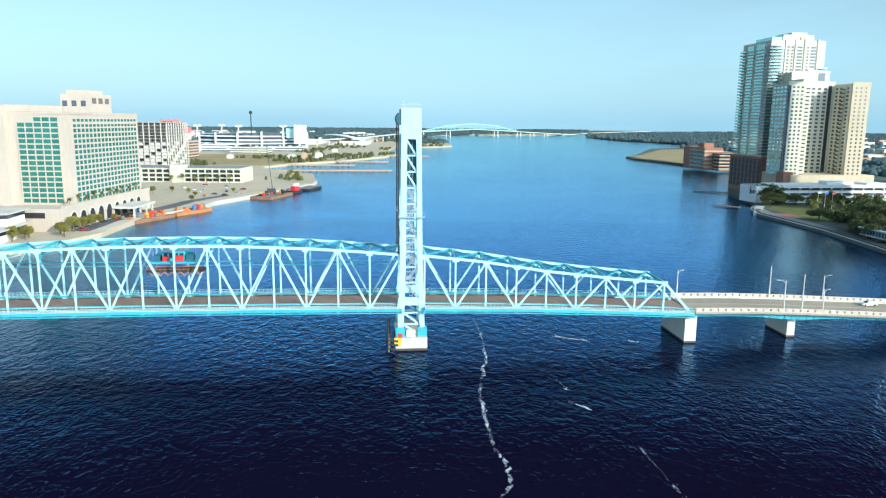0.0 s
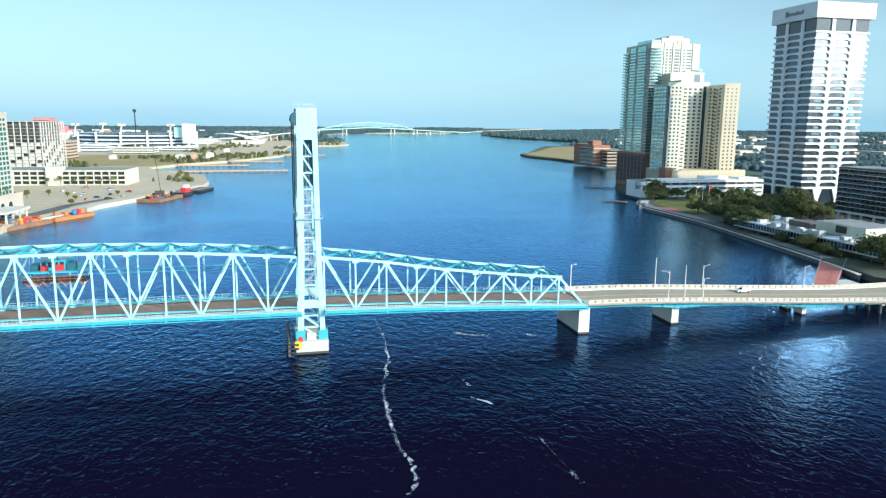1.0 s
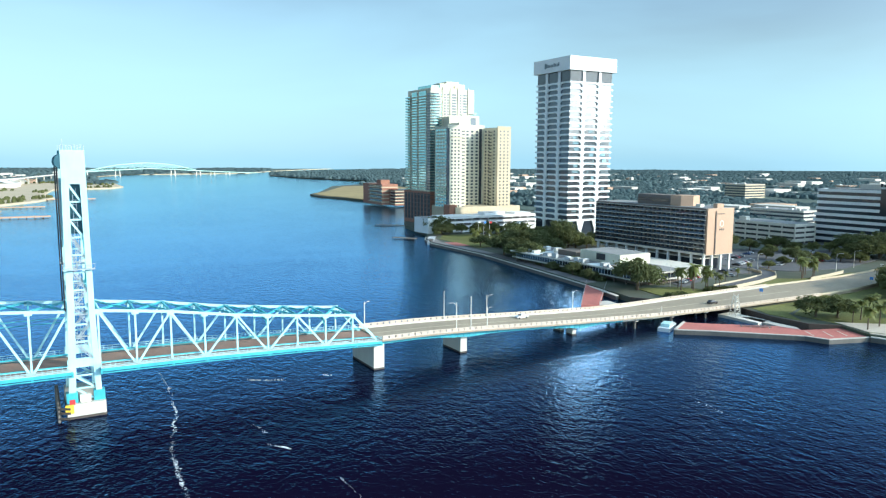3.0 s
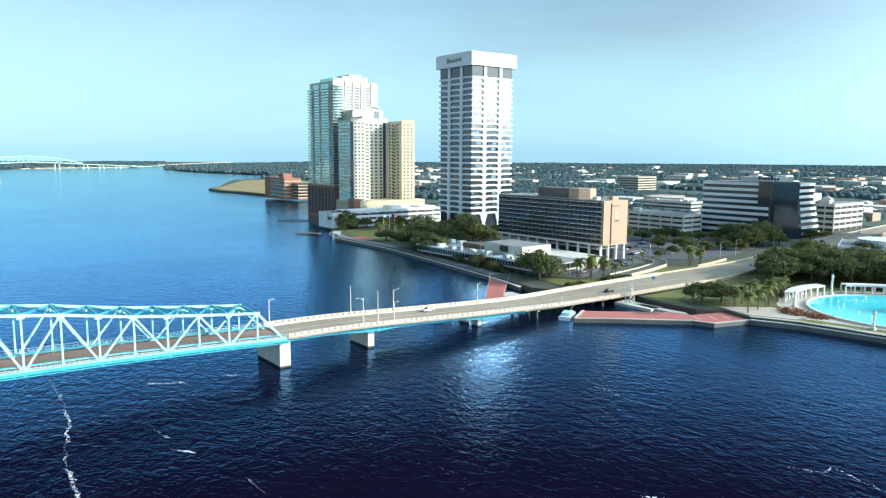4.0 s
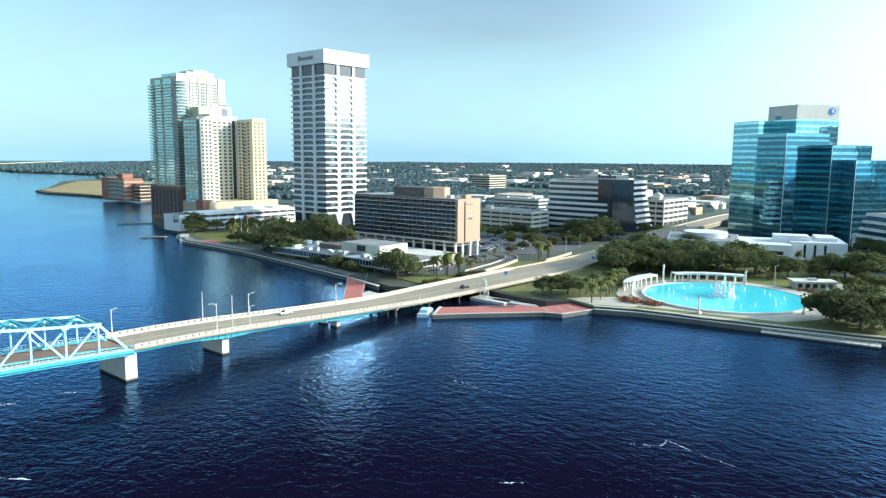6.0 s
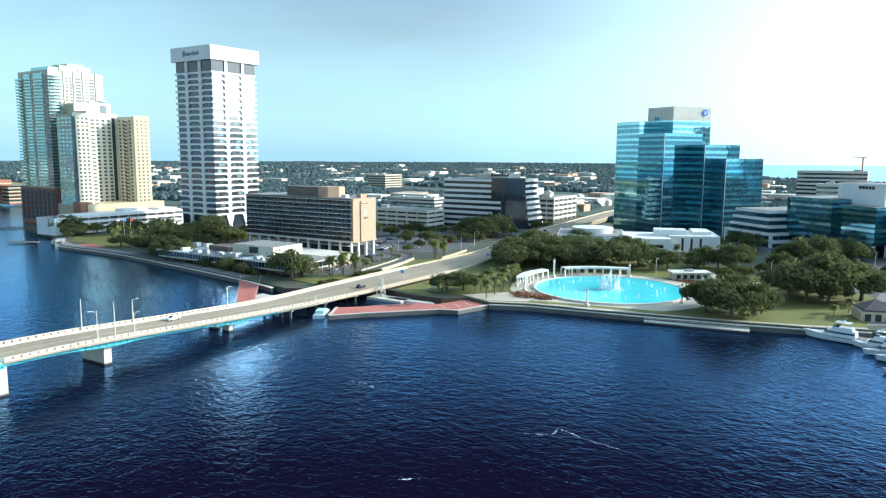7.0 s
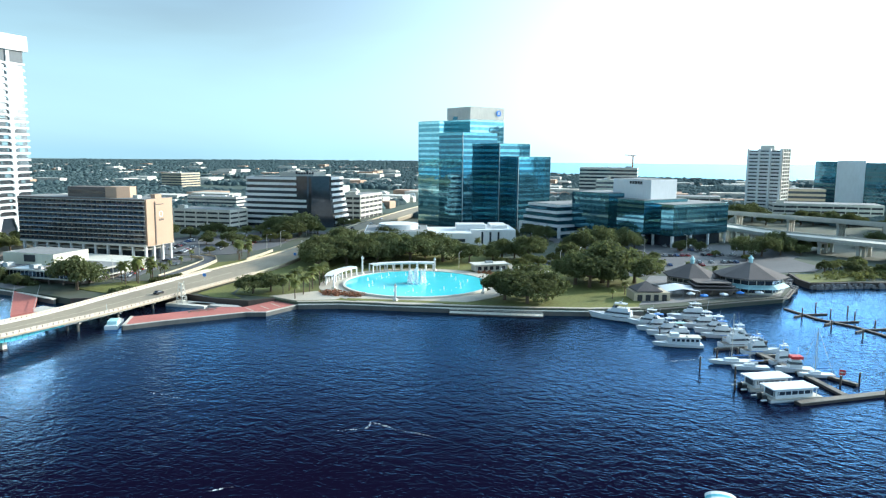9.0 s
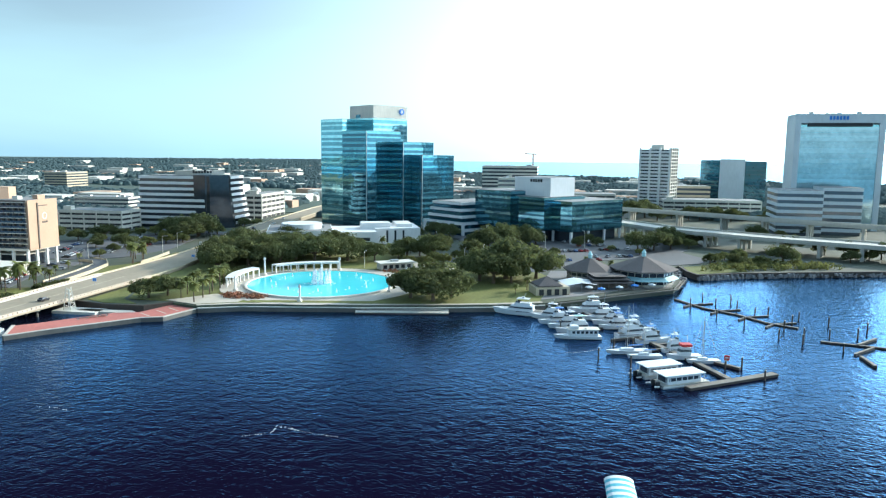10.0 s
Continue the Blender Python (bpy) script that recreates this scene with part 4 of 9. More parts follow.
def hotel():
    th = thing("hotel", 266.5, 265.5, 2.4, GRID, "brown slab hotel with balcony grid, tan end wall and white stilts", "hotel")
    D, Wd, zb, zt, n = 80.0, 21.5, 9.4, 31.2, 9
    h = (zt - zb) / n
    box("body", th, M_GLD, 1.6, Wd - 1.6, 0.6, D, zb, zt)
    box("end_wall", th, M_TAN, 0.9, Wd - 0.9, -0.35, 0.6, zb - 0.8, zt + 0.9, "tan brick end wall")
    box("end_wall", th, M_TAN, 0.9, Wd - 0.9, D, D + 0.8, zb - 0.8, zt + 0.9, "tan brick end wall")
    box("pipe", th, M_BROWN, 6.6, 7.3, -0.75, -0.36, zb - 0.5, zt - 0.5, "dark drain chase on the end wall")
    box("wall_lamp_bar", th, M_BROWN, 6.6, 13.5, -0.6, -0.36, zt - 2.2, zt - 1.8)
    # emblem ring and bars, no letters
    bm = bmesh.new()
    pts = [(11.5 + 1.3 * math.cos(q * math.tau / 14), -0.42, zt - 7 + 1.5 * math.sin(q * math.tau / 14)) for q in range(15)]
    for p0, p1 in zip(pts, pts[1:]):
        bm_beam(bm, p0, p1, 0.12, 0.5)
    part("emblem_ring", bm, M_CONCW, th)
    for k in range(3):
        box("sign_bar", th, M_BROWN, 9.9 + k * 1.3, 10.8 + k * 1.3, -0.5, -0.36, zt - 10.4, zt - 9.5)
    bays = 25
    for k in range(n + 1):
        z = zb + k * h
        box("balcony_slab", th, M_CONC, 0.0, 1.7, 0.5, D, z - 0.3, z + 0.02)
        box("balcony_slab", th, M_CONC, Wd - 1.7, Wd, 0.5, D, z - 0.3, z + 0.02)
        if k < n:
            box("balcony_rail", th, M_GLS, 0.05, 0.13, 0.6, D, z + 0.1, z + 1.0)
    for k in range(bays + 1):
        y = 0.7 + (D - 0.8) * k / bays
        box("fin_wall", th, M_BROWN, 0.12, 1.65, y - 0.14, y + 0.14, zb, zt)
    r = random.Random(4)
    for k in range(n):
        for q in range(bays):
            if r.random() < 0.5:
                y = 0.9 + (D - 0.8) * q / bays
                box("curtain", th, r.choice((M_BROWN, M_GLG)), 1.52, 1.59, y + r.uniform(0, 1), y + r.uniform(1.2, 2.6), zb + k * h + 0.2, zb + k * h + 2.0)
    box("roof", th, M_BROWN, 0.0, Wd, 0.0, D, zt + 0.02, zt + 0.9)
    box("roof_deck", th, M_ROOF, 0.5, Wd - 0.5, 0.5, D - 0.5, zt + 0.9, zt + 0.96)
    box("penthouse", th, M_BROWN, 5.5, 16, 26, 52, zt + 0.9, zt + 6.2, "brown penthouse")
    box("penthouse_window", th, M_GLD, 5.4, 5.5, 27, 51, zt + 2.8, zt + 4.4)
    prism("stair_head", th, M_TAN, [(4.2, 20), (9, 16), (15, 17), (15, 27), (4.2, 27)], zt + 0.9, zt + 6.5, "tan stair head")
    box("roof_unit", th, M_CONCW, 5, 8, 8, 11, zt + 0.9, zt + 2.6)
    box("roof_unit", th, M_TAN, 9, 14, 0.8, 3.4, zt + 0.9, zt + 3.0)
    for x in (1.2, 7.2, 13.8, 20.3):
        for k in range(11):
            y = 0.8 + 7.7 * k
            if k == 0 or x < 2 or k % 2 == 0:
                box("stilt", th, M_WHITE, x - 0.55, x + 0.55, y, y + 1.0, 0, zb - 0.3)
    box("lobby", th, M_GLD, 6, 18, 6, D - 4, 0, 6.0)
    box("lobby_roof", th, M_CONC, 2, 19.5, 4, D - 2, 6.0, 6.6)
    box("transfer_slab", th, M_CONCW, 0, Wd, 0, D, zb - 1.1, zb - 0.31)


hotel()


def hotel_podium():
    th = thing("riverside_pavilion", 206, 240, 2.4, GRID, "low flat-roofed riverside restaurant wing on dark posts", "pavilion")
    box("lower_wall", th, M_BROWN, 6, 30, 6, 96, 0, 2.6)
    box("window_band", th, M_GLD, 3.2, 30, 4, 98, 2.6, 5.4)
    for k in range(46):
        box("window_post", th, M_COOL, 3.05, 3.25, 4.0 + k * 2.05, 4.16 + k * 2.05, 2.6, 5.4)
    box("floor_edge", th, M_CONCW, 1.8, 30, 2.5, 99, 2.3, 2.7)
    box("roof", th, M_CONC, 1.2, 31, 2.0, 100, 5.4, 6.0)
    for k in range(8):
        box("roof_deck", th, (M_ROOF, M_CONCG, M_COOL, M_CONCG)[k % 4], 2, 30, 3 + k * 12, 14.6 + k * 12, 6.0, 6.06 + 0.02 * (k % 3))
    for k in range(7):
        box("roof_kerb", th, M_CONCG, 2.4, 11.6, 14.7 + k * 12, 15.0 + k * 12, 6.0, 6.5)
    box("plant_screen", th, M_BROWN, 14, 24, 60, 74, 6.06, 8.6, "brown louvred plant screen")
    box("sign_panel", th, M_DARK, 11.7, 12.0, 36, 42, 7.4, 10.4, "dark wall panel on the hall")
    box("ballroom", th, M_CREAM, 12, 32, 26, 54, 6.0, 11.0, "cream upper hall")
    box("ballroom_roof", th, M_ROOF, 12.4, 31.6, 26.4, 53.6, 11.0, 11.1)
    box("annex", th, M_CREAM, 32, 52, 8, 44, 0, 4.9, "cream annex with fin windows")
    for k in range(16):
        box("annex_fin", th, M_CONCW, 33 + k * 1.2, 33.3 + k * 1.2, 7.7, 8.0, 0.4, 4.6)
    box("annex_roof", th, M_CONCW, 31.5, 52.5, 7.5, 44.5, 4.9, 5.4)
    for k in range(13):
        box("pile_post", th, M_BROWN, 2.2, 2.8, 4 + k * 7.6, 4.6 + k * 7.6, -2, 2.4)
    roof_units(th, 9, 8, 90, 6.05, 3, m=M_GREYST)
    roof_units(th, 8, 26, 22, 6.05, 5, 2, 74)


hotel_podium()


def condo_tower():
    """The tallest apartment tower: pale stucco with glazed bays, stepped crown and dark podium."""
    th = thing("apartment_tower", 247, 567, 2.4, GRID, "tall cream apartment tower with green glass bays and stepped top", "tower", "apartment towers")
    rescale(th, 1.05, 1.05)
    n = 35
    z0, z1 = 28.0, 108.0
    h = (z1 - z0) / n
    box("podium", th, M_REDBR, -1.5, 40, -3, 44, -2.4, 27, "dark brick parking podium")
    for k in range(8):
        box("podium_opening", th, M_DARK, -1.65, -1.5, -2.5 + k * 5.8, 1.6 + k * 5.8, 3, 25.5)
    for k in range(7):
        box("podium_band", th, M_BROWN, -1.72, 40, -3.1, 44.1, 3 + k * 3.5, 3.5 + k * 3.5)
    # north side: glass with balconies; west side: stucco with window bays
    body = box("body", th, M_CREAM, 0.8, 43, 0.8, 41, 27, 112)
    box("glass_bay", th, M_GLAQ, 0.25, 6, 8, 20, 28, 110, "green glazed bay")
    box("glass_bay", th, M_GLAQ, 0.3, 6, 24, 33, 28, 110, "green glazed bay")
    box("corner_bay", th, M_GLG, 0.2, 8.5, 0.2, 6.0, 28, 108)
    for k in range(n):
        z = z0 + k * h
        box("balcony_slab", th, M_CREAM, -1.0, 1.2, 34, 42.4, z - 0.14, z + 0.14)
        box("balcony_rail", th, M_GLAQ, -1.0, -0.94, 34, 42.4, z + 0.14, z + 1.1)
        box("floor_edge", th, M_CREAM, -0.1, 0.3, 5.8, 34, z - 0.45, z + 0.45)
        box("balcony_slab", th, M_CREAM, -0.6, 10.2, -1.0, 4.6, z - 0.14, z + 0.14)
        box("balcony_rail", th, M_GLAQ, -0.6, 10.2, -1.0, -0.94, z + 0.14, z + 1.1)
        for x, w in ((13.4, 1.6), (16.6, 1.6), (21.0, 4.2), (28.6, 1.6), (31.6, 4.0)):
            box("window", body, M_GLG, x, x + w, 0.7, 0.84, z + 0.75, z + 2.0)
        if k < n - 6:
            box("balcony_slab", th, M_CREAM, 38, 44.6, -1.2, 3.0, z - 0.14, z + 0.14)
            box("balcony_rail", th, M_GLAQ, 38, 44.6, -1.2, -1.14, z + 0.14, z + 1.1)
    for x0, x1 in ((11.6, 12.6), (19.2, 20.2), (26.4, 27.6), (36.4, 37.6)):
        box("pilaster", th, M_CREAM, x0, x1, 0.2, 0.9, 27, 113)
    box("crown", th, M_CREAM, 12, 36, 5, 34, 108, 116.5, "stepped cream crown")
    box("crown", th, M_CREAM, 20, 32, 8, 28, 116.5, 118.5)
    box("crown_glass", th, M_GLAQ, 2.5, 10, 3, 26, 108, 114.5, "glazed penthouse corner")
    box("crown_arch", th, M_CREAMD, 25.5, 30, 4.4, 5.1, 109, 115)
    roof_units(th, 5, 20, 20, 112.1, 9, 14, 8)


condo_tower()


def slab_tower():
    th = thing("apartment_tower", 246.5, 530, 2.4, GRID, "stepped cream apartment tower with blue-grey windows and a sand end", "tower", "apartment towers")
    rescale(th, 1.05, 1.05)
    box("podium", th, M_CREAMD, 4, 66, -6, 36, 0, 16.5, "sand-coloured podium with a garden deck")
    box("podium_block", th, M_REDBR, -1, 6, -5, 4, 0, 18.5, "red brick stair block")
    n = 23
    z0 = 16.0
    wings = ((0, 13.0, 0, 20, 79.5, M_CREAM), (13.0, 18.5, 4.5, 24, 82.5, M_CREAM), (18.5, 46.5, 19.0, 36, 81.0, M_CREAM), (16.0, 45.0, 24.5, 40, 88.5, M_CREAM), (46.5, 59.5, -0.8, 24, 79.6, M_CREAMD))
    for i, (x0, x1, y0, y1, zt, m) in enumerate(wings):
        box("wing", th, m, x0, x1, y0, y1, 16, zt)
        box("roof_slab", th, M_ROOF, x0 + 0.5, x1 - 0.5, y0 + 0.5, y1 - 0.5, zt, zt + 0.1)
        box("parapet", th, m, x0 - 0.15, x1 + 0.15, y0 - 0.15, y0 + 0.3, zt - 0.3, zt + 1.0)
    box("inner_wall", th, M_CREAM, 46.2, 46.5, 0.4, 19.0, 16, 79.4)
    box("cornice", th, M_CREAMD, -0.25, 13.2, -0.25, 0.0, 70.6, 71.2)
    box("cornice", th, M_CREAMD, -0.25, 0.0, 0.0, 20.0, 70.6, 71.2)
    h = (78 - z0) / n
    for k in range(n):
        z = z0 + k * h
        for x in (3.2, 6.2, 9.4):
            box("window", th, M_GLG, x, x + 1.5, -0.1, 0.05, z + 0.7, z + 2.0)
        for y in (2, 6.5, 11, 15.5):
            box("window", th, M_GLAQ, -0.12, 0.05, y, y + 2.8, z + 0.6, z + 2.1)
        for x in (24.5, 29.0, 33.5, 38.0):
            box("window", th, M_GLG, x, x + 2.2, 18.88, 19.05, z + 0.6, z + 2.1)
        for y in (2.6, 10.4, 15.0):
            box("window", th, M_GLG, 46.08, 46.25, y, y + 2.2, z + 0.6, z + 2.1)
        box("balcony_slab", th, M_CREAM, 44.6, 46.2, 5.2, 9.2, z - 0.12, z + 0.12)
        box("balcony_rail", th, M_GLD, 44.55, 44.62, 5.2, 9.2, z + 0.12, z + 1.05)
        box("balcony_slab", th, M_CREAM, 12.4, 16.6, 1.4, 4.5, z - 0.12, z + 0.12)
        box("balcony_rail", th, M_GLG, 12.4, 16.6, 1.33, 1.4, z + 0.12, z + 1.05)
        for x in (48.6, 52.2, 55.8):
            box("window", th, M_GLG, x, x + 1.3, -0.9, -0.75, z + 0.6, z + 1.9)
    # dark strip painted where the inner corner lies in shade
    box("court_glass", th, M_GLD, 41.5, 44.0, 18.7, 19.0, 17, 79, "dark strip standing in for the shaded inner corner")
    box("corner_glass", th, M_GLG, -0.3, 1.6, -0.3, 1.6, 17, 78)
    box("crown_recess", th, M_GLG, 36.5, 41.5, 24.3, 24.5, 82.0, 88.0)
    roof_units(th, 6, 24, 10, 88.6, 5, 18, 26)


slab_tower()


def low_garage():
    th = thing("parking_garage", 213.3, 493, 2.4, GRID, "white two-storey parking garage with long dark openings", "garage")
    box("corner_wall", th, M_WHITE, 0, 16, 0, 22, 0, 11.6)
    for k in range(3):
        z = 1.0 + k * 3.6
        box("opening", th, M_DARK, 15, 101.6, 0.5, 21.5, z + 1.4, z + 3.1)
        box("deck_band", th, M_WHITE, 14.9, 102, 0, 22, z + 3.1 - 0.9, z + 3.6 + 0.5)
    box("base_wall", th, M_WHITE, 14.9, 102, 0.1, 21.9, 0, 2.3)
    box("roof", th, M_ROOF, 0.4, 101.6, 0.4, 21.6, 11.6, 11.75)
    box("roof_block", th, M_WHITE, 54, 74, 4, 14, 11.7, 14.6)
    box("roof_block", th, M_WHITE, 84, 100, 4, 18, 11.7, 13.4)
    for k in range(12):
        box("pier", th, M_WHITE, 16 + k * 7.8, 16.8 + k * 7.8, -0.1, 0.5, 0, 11.7)


low_garage()


def striped_office():
    """Stepped trapezoid office of white bands and dark glass, with a dark chamfered corner."""
    th = thing("office_building", 452, 279, 2.4, GRID, "stepped office building of white bands and black glass", "office")
    n = 9
    h = 37.5 / n
    for k in range(n):
        s = (n - k) * 0.55 if k < 6 else 1.65
        a = k * h
        # west-facing wing, north wing and the dark cut corner between them
        prism("window_band", th, M_GLD, [(9, 0.4 - s), (31 + s * 1.2, 0.4 - s), (31 + s * 1.2, 30), (0.4, 62 + s), (0.4 - s * 0.3, 9)], a, a + h)
        prism("spandrel_band", th, M_WHITE, [(12, -s), (31.5 + s * 1.2, -s), (31.5 + s * 1.2, 30), (20, 30), (12, 6)], a + h * 0.52, a + h - 0.01)
        prism("spandrel_band", th, M_WHITE, [(-s * 0.3, 20), (10, 20), (20, 62.5 + s), (-s * 0.3, 62.5 + s)], a + h * 0.52, a + h - 0.01)
        if k in (1, 3, 4, 5):
            prism("spandrel_band", th, M_WHITE, [(-s * 0.3, 13), (4, 9), (10, 20.1), (-s * 0.3, 20.1)], a + h * 0.52, a + h - 0.012)
    prism("corner_glass", th, M_GLD, [(12, -0.6), (12, 9), (0.6, 21), (-0.8, 21), (-0.8, 12)], 0, 38.4, "black glass chamfered corner")
    prism("roof", th, M_ROOF, [(12, 1), (30, 1), (30, 30), (16, 58), (2, 58), (2, 14)], 37.5, 37.9)
    prism("penthouse", th, M_CONC, [(6, 14), (18, 6), (22, 14), (12, 38), (5, 38)], 37.9, 41.2)
    for k in range(7):
        p0 = Vector((3.4, 22.0 - k * 1.7, 0))
        box("sign_bar", th, M_DARK, 3.0 + k * 0.6, 3.4 + k * 0.6, 22.0 - k * 1.9, 23.5 - k * 1.9, 39.6, 41.0 + (0.9 if k in (0, 4) else 0.0))
    box("sign_frame", th, M_GREYST, 5.2, 5.5, 10, 24, 38.0, 39.6)


striped_office()


def deck_garage(x, y, w, d, zt, n, label, open_ratio=0.42, name="parking_garage", rot=GRID, m=None):
    th = thing(name, x, y, 2.4, rot, label, "garage")
    h = zt / n
    m = m or M_CONCW
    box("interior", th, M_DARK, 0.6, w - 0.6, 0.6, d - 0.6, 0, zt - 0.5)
    for k in range(n):
        box("parapet_band", th, m, 0, w, 0, d, k * h + h * open_ratio, k * h + h - 0.004)
    for k in range(max(2, int(w / 9)) + 1):
        xx = k * (w - 0.7) / max(2, int(w / 9))
        box("column", th, m, xx, xx + 0.7, -0.05, 0.6, 0, zt)
    for k in range(max(2, int(d / 9)) + 1):
        yy = k * (d - 0.7) / max(2, int(d / 9))
        box("column", th, m, -0.05, 0.6, yy, yy + 0.7, 0, zt)
    box("roof_deck", th, M_ROOF, 0.5, w - 0.5, 0.5, d - 0.5, zt, zt + 0.05)
    box("stair_block", th, m, 2, 6, d - 9, d - 3, zt, zt + 2.6)
    return th


deck_garage(417, 336, 23.5, 49, 13.6, 4, "white open parking garage with four decks")
deck_garage(529, 290, 50, 14, 20.5, 5, "pale office block with square dark windows", 0.5, "office_block")


def teal_office():
    """Cluster of teal mirror-glass blocks stepping up to a white crown."""
    R = -30.0
    th = thing("glass_office_tower", 490.4, 182.6, 2.4, R, "stepped teal mirror-glass office tower with a white crown", "tower")
    rescale(th, 1.11, 1.012)
    F = 3.9
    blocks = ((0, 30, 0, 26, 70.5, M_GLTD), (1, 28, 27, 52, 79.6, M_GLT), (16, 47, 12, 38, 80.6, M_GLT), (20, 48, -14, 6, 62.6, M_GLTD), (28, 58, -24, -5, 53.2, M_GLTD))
    for i, (u0, u1, w0, w1, zt, m) in enumerate(blocks):
        nf = int(round(zt / F))
        f = zt / nf
        for k in range(nf):
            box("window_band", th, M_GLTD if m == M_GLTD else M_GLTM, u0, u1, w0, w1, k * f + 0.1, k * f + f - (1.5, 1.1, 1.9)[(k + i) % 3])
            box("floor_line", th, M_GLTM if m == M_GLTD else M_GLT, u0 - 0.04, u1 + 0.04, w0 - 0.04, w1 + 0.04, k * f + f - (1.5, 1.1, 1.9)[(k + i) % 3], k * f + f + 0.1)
        # dark and bright reflections are put into each block's glass tint
        box("roof_slab", th, M_ROOF, u0 + 0.5, u1 - 0.5, w0 + 0.5, w1 - 0.5, zt + 0.22, zt + 0.3)
    box("crown", th, M_CONCW, 16, 47, 12, 38, 80.9, 90.2, "plain pale grey crown")
    box("crown_roof", th, M_ROOF, 16.5, 46.5, 12.5, 37.5, 90.2, 90.3)
    bm = bmesh.new()
    seg = 24
    ring = [[bm.verts.new((41.6 + 2.3 * math.cos(q * math.tau / seg), 11.9 - e, 86.2 + 2.3 * math.sin(q * math.tau / seg))) for q in range(seg)] for e in (0, 0.3)]
    for q in range(seg):
        bm.faces.new((ring[0][q], ring[0][(q + 1) % seg], ring[1][(q + 1) % seg], ring[1][q]))
    bm.faces.new(ring[1])
    part("emblem_disc", bm, M_BLUEP, th, "blue round emblem")
    box("emblem_bar", th, M_WHITE, 41.0, 42.3, 11.5, 11.6, 85.2, 87.4)
    box("crown_recess", th, M_GLTD, 15.8, 16, 26, 31, 80.9, 83.5)
    for i, (u, w, zt) in enumerate(((0, 0, 70.5), (20, -14, 62.6), (28, -24, 53.2))):
        box("corner_mullion", th, M_GREYST, u - 0.12, u + 0.14, w - 0.12, w + 0.14, 0, zt)


teal_office()


def teal_low():
    R = -35.0
    th = thing("glass_office_block", 449, 47, 2.4, R, "low stepped teal glass office block with a white penthouse", "office")
    for u0, u1, w0, w1, zt in ((0, 40, 0, 56, 28), (8, 60, -16, 30, 26), (-4, 30, 26, 60, 31)):
        nf = int(zt / 3.9)
        f = (zt - 7) / nf
        for k in range(nf):
            box("window_band", th, M_GLTD, u0, u1, w0, w1, 7 + k * f + 0.2, 7 + k * f + f - 1.4)
            box("floor_line", th, M_GLT if k % 3 == 2 else M_GLTM, u0 - 0.1, u1 + 0.1, w0 - 0.1, w1 + 0.1, 7 + k * f + f - 1.4, 7 + k * f + f + 0.2)
        box("lobby", th, M_GLD, u0 + 4, u1 - 2, w0 + 4, w1 - 2, 0, 7.3)
        for k in range(4):
            box("column", th, M_WHITE, u0 + 0.3, u0 + 1.5, w0 + 0.5 + k * (w1 - w0 - 2) / 3, w0 + 1.7 + k * (w1 - w0 - 2) / 3, 0, 7.4)
            box("column", th, M_WHITE, u0 + 0.5 + k * (u1 - u0 - 2) / 3, u0 + 1.7 + k * (u1 - u0 - 2) / 3, w0 + 0.3, w0 + 1.5, 0, 7.4)
        box("roof_slab", th, M_ROOF, u0 + 0.5, u1 - 0.5, w0 + 0.5, w1 - 0.5, zt + 0.3, zt + 0.4)
    box("penthouse", th, M_WHITE, 10, 34, 4, 36, 28, 40.6, "white penthouse block")
    box("penthouse_roof", th, M_ROOF, 10.4, 33.6, 4.4, 35.6, 40.6, 40.7)
    for k in range(5):
        box("sign_bar", th, M_DARK, 9.75, 9.98, 20 - k * 2.2, 21.6 - k * 2.2, 37.6, 39.4)


teal_low()


def terrace_office():
    th = thing("office_block", 476, 120, 2.4, -35.0, "white office block with stepped glazed terraces", "office")
    for k in range(5):
        s = k * 2.2
        box("window_band", th, M_GLTD, s * 0.6 + 0.5, 45, -20 + s, 22 - s * 0.4, k * 4.4, k * 4.4 + 4.2)
        box("terrace_band", th, M_WHITE, s * 0.6, 45.5, -20.5 + s, 22.5 - s * 0.4, k * 4.4 + 2.6, k * 4.4 + 4.3)
    box("roof_deck", th, M_ROOF, 6, 44, -10, 17, 22, 22.2)
    for k in range(4):
        box("pier", th, M_WHITE, -0.4, 1.4, -20.5 + k * 13.7, -19.2 + k * 13.7, 0, 9)


terrace_office()


def museum():
    th = thing("museum", 384, 152, 2.4, GRID + 20, "white windowless museum of plain boxes and a drum", "museum")
    box("hall", th, M_WHITE, 0, 40, 10, 48, 0, 10.2)
    box("roof_deck", th, M_ROOF, 0.6, 39.4, 10.6, 47.4, 10.2, 10.3)
    bm = bmesh.new()
    bm_tube(bm, [(18, 28, 10.2), (18, 28, 13.4)], [12, 12], 32)
    part("drum", bm, M_WHITE, th, "low white drum on the roof")
    box("hall", th, M_WHITE, 6, 44, -16, 10, 0, 8.6)
    box("hall", th, M_WHITE, 16, 50, -44, -16, 0, 9.6)
    box("upper_block", th, M_WHITE, 22, 34, -26, -8, 8.6, 12.4)
    box("upper_block", th, M_WHITE, 24, 44, -40, -30, 9.6, 11.6)
    box("window_strip", th, M_GLD, 5.85, 6.0, -12, -2, 3.2, 5.2)
    for k in range(3):
        box("slot_window", th, M_GLD, 15.85, 16.0, -24 - k * 5.0, -22.8 - k * 5.0, 1, 8.4)
    for k in range(6):
        box("sign_bar", th, M_GLG, -0.2, -0.02, 42 - k * 1.8, 43.2 - k * 1.8, 7.0, 8.1)
    roof_units(th, 8, 36, 30, 10.25, 8, 2, 12)


museum()


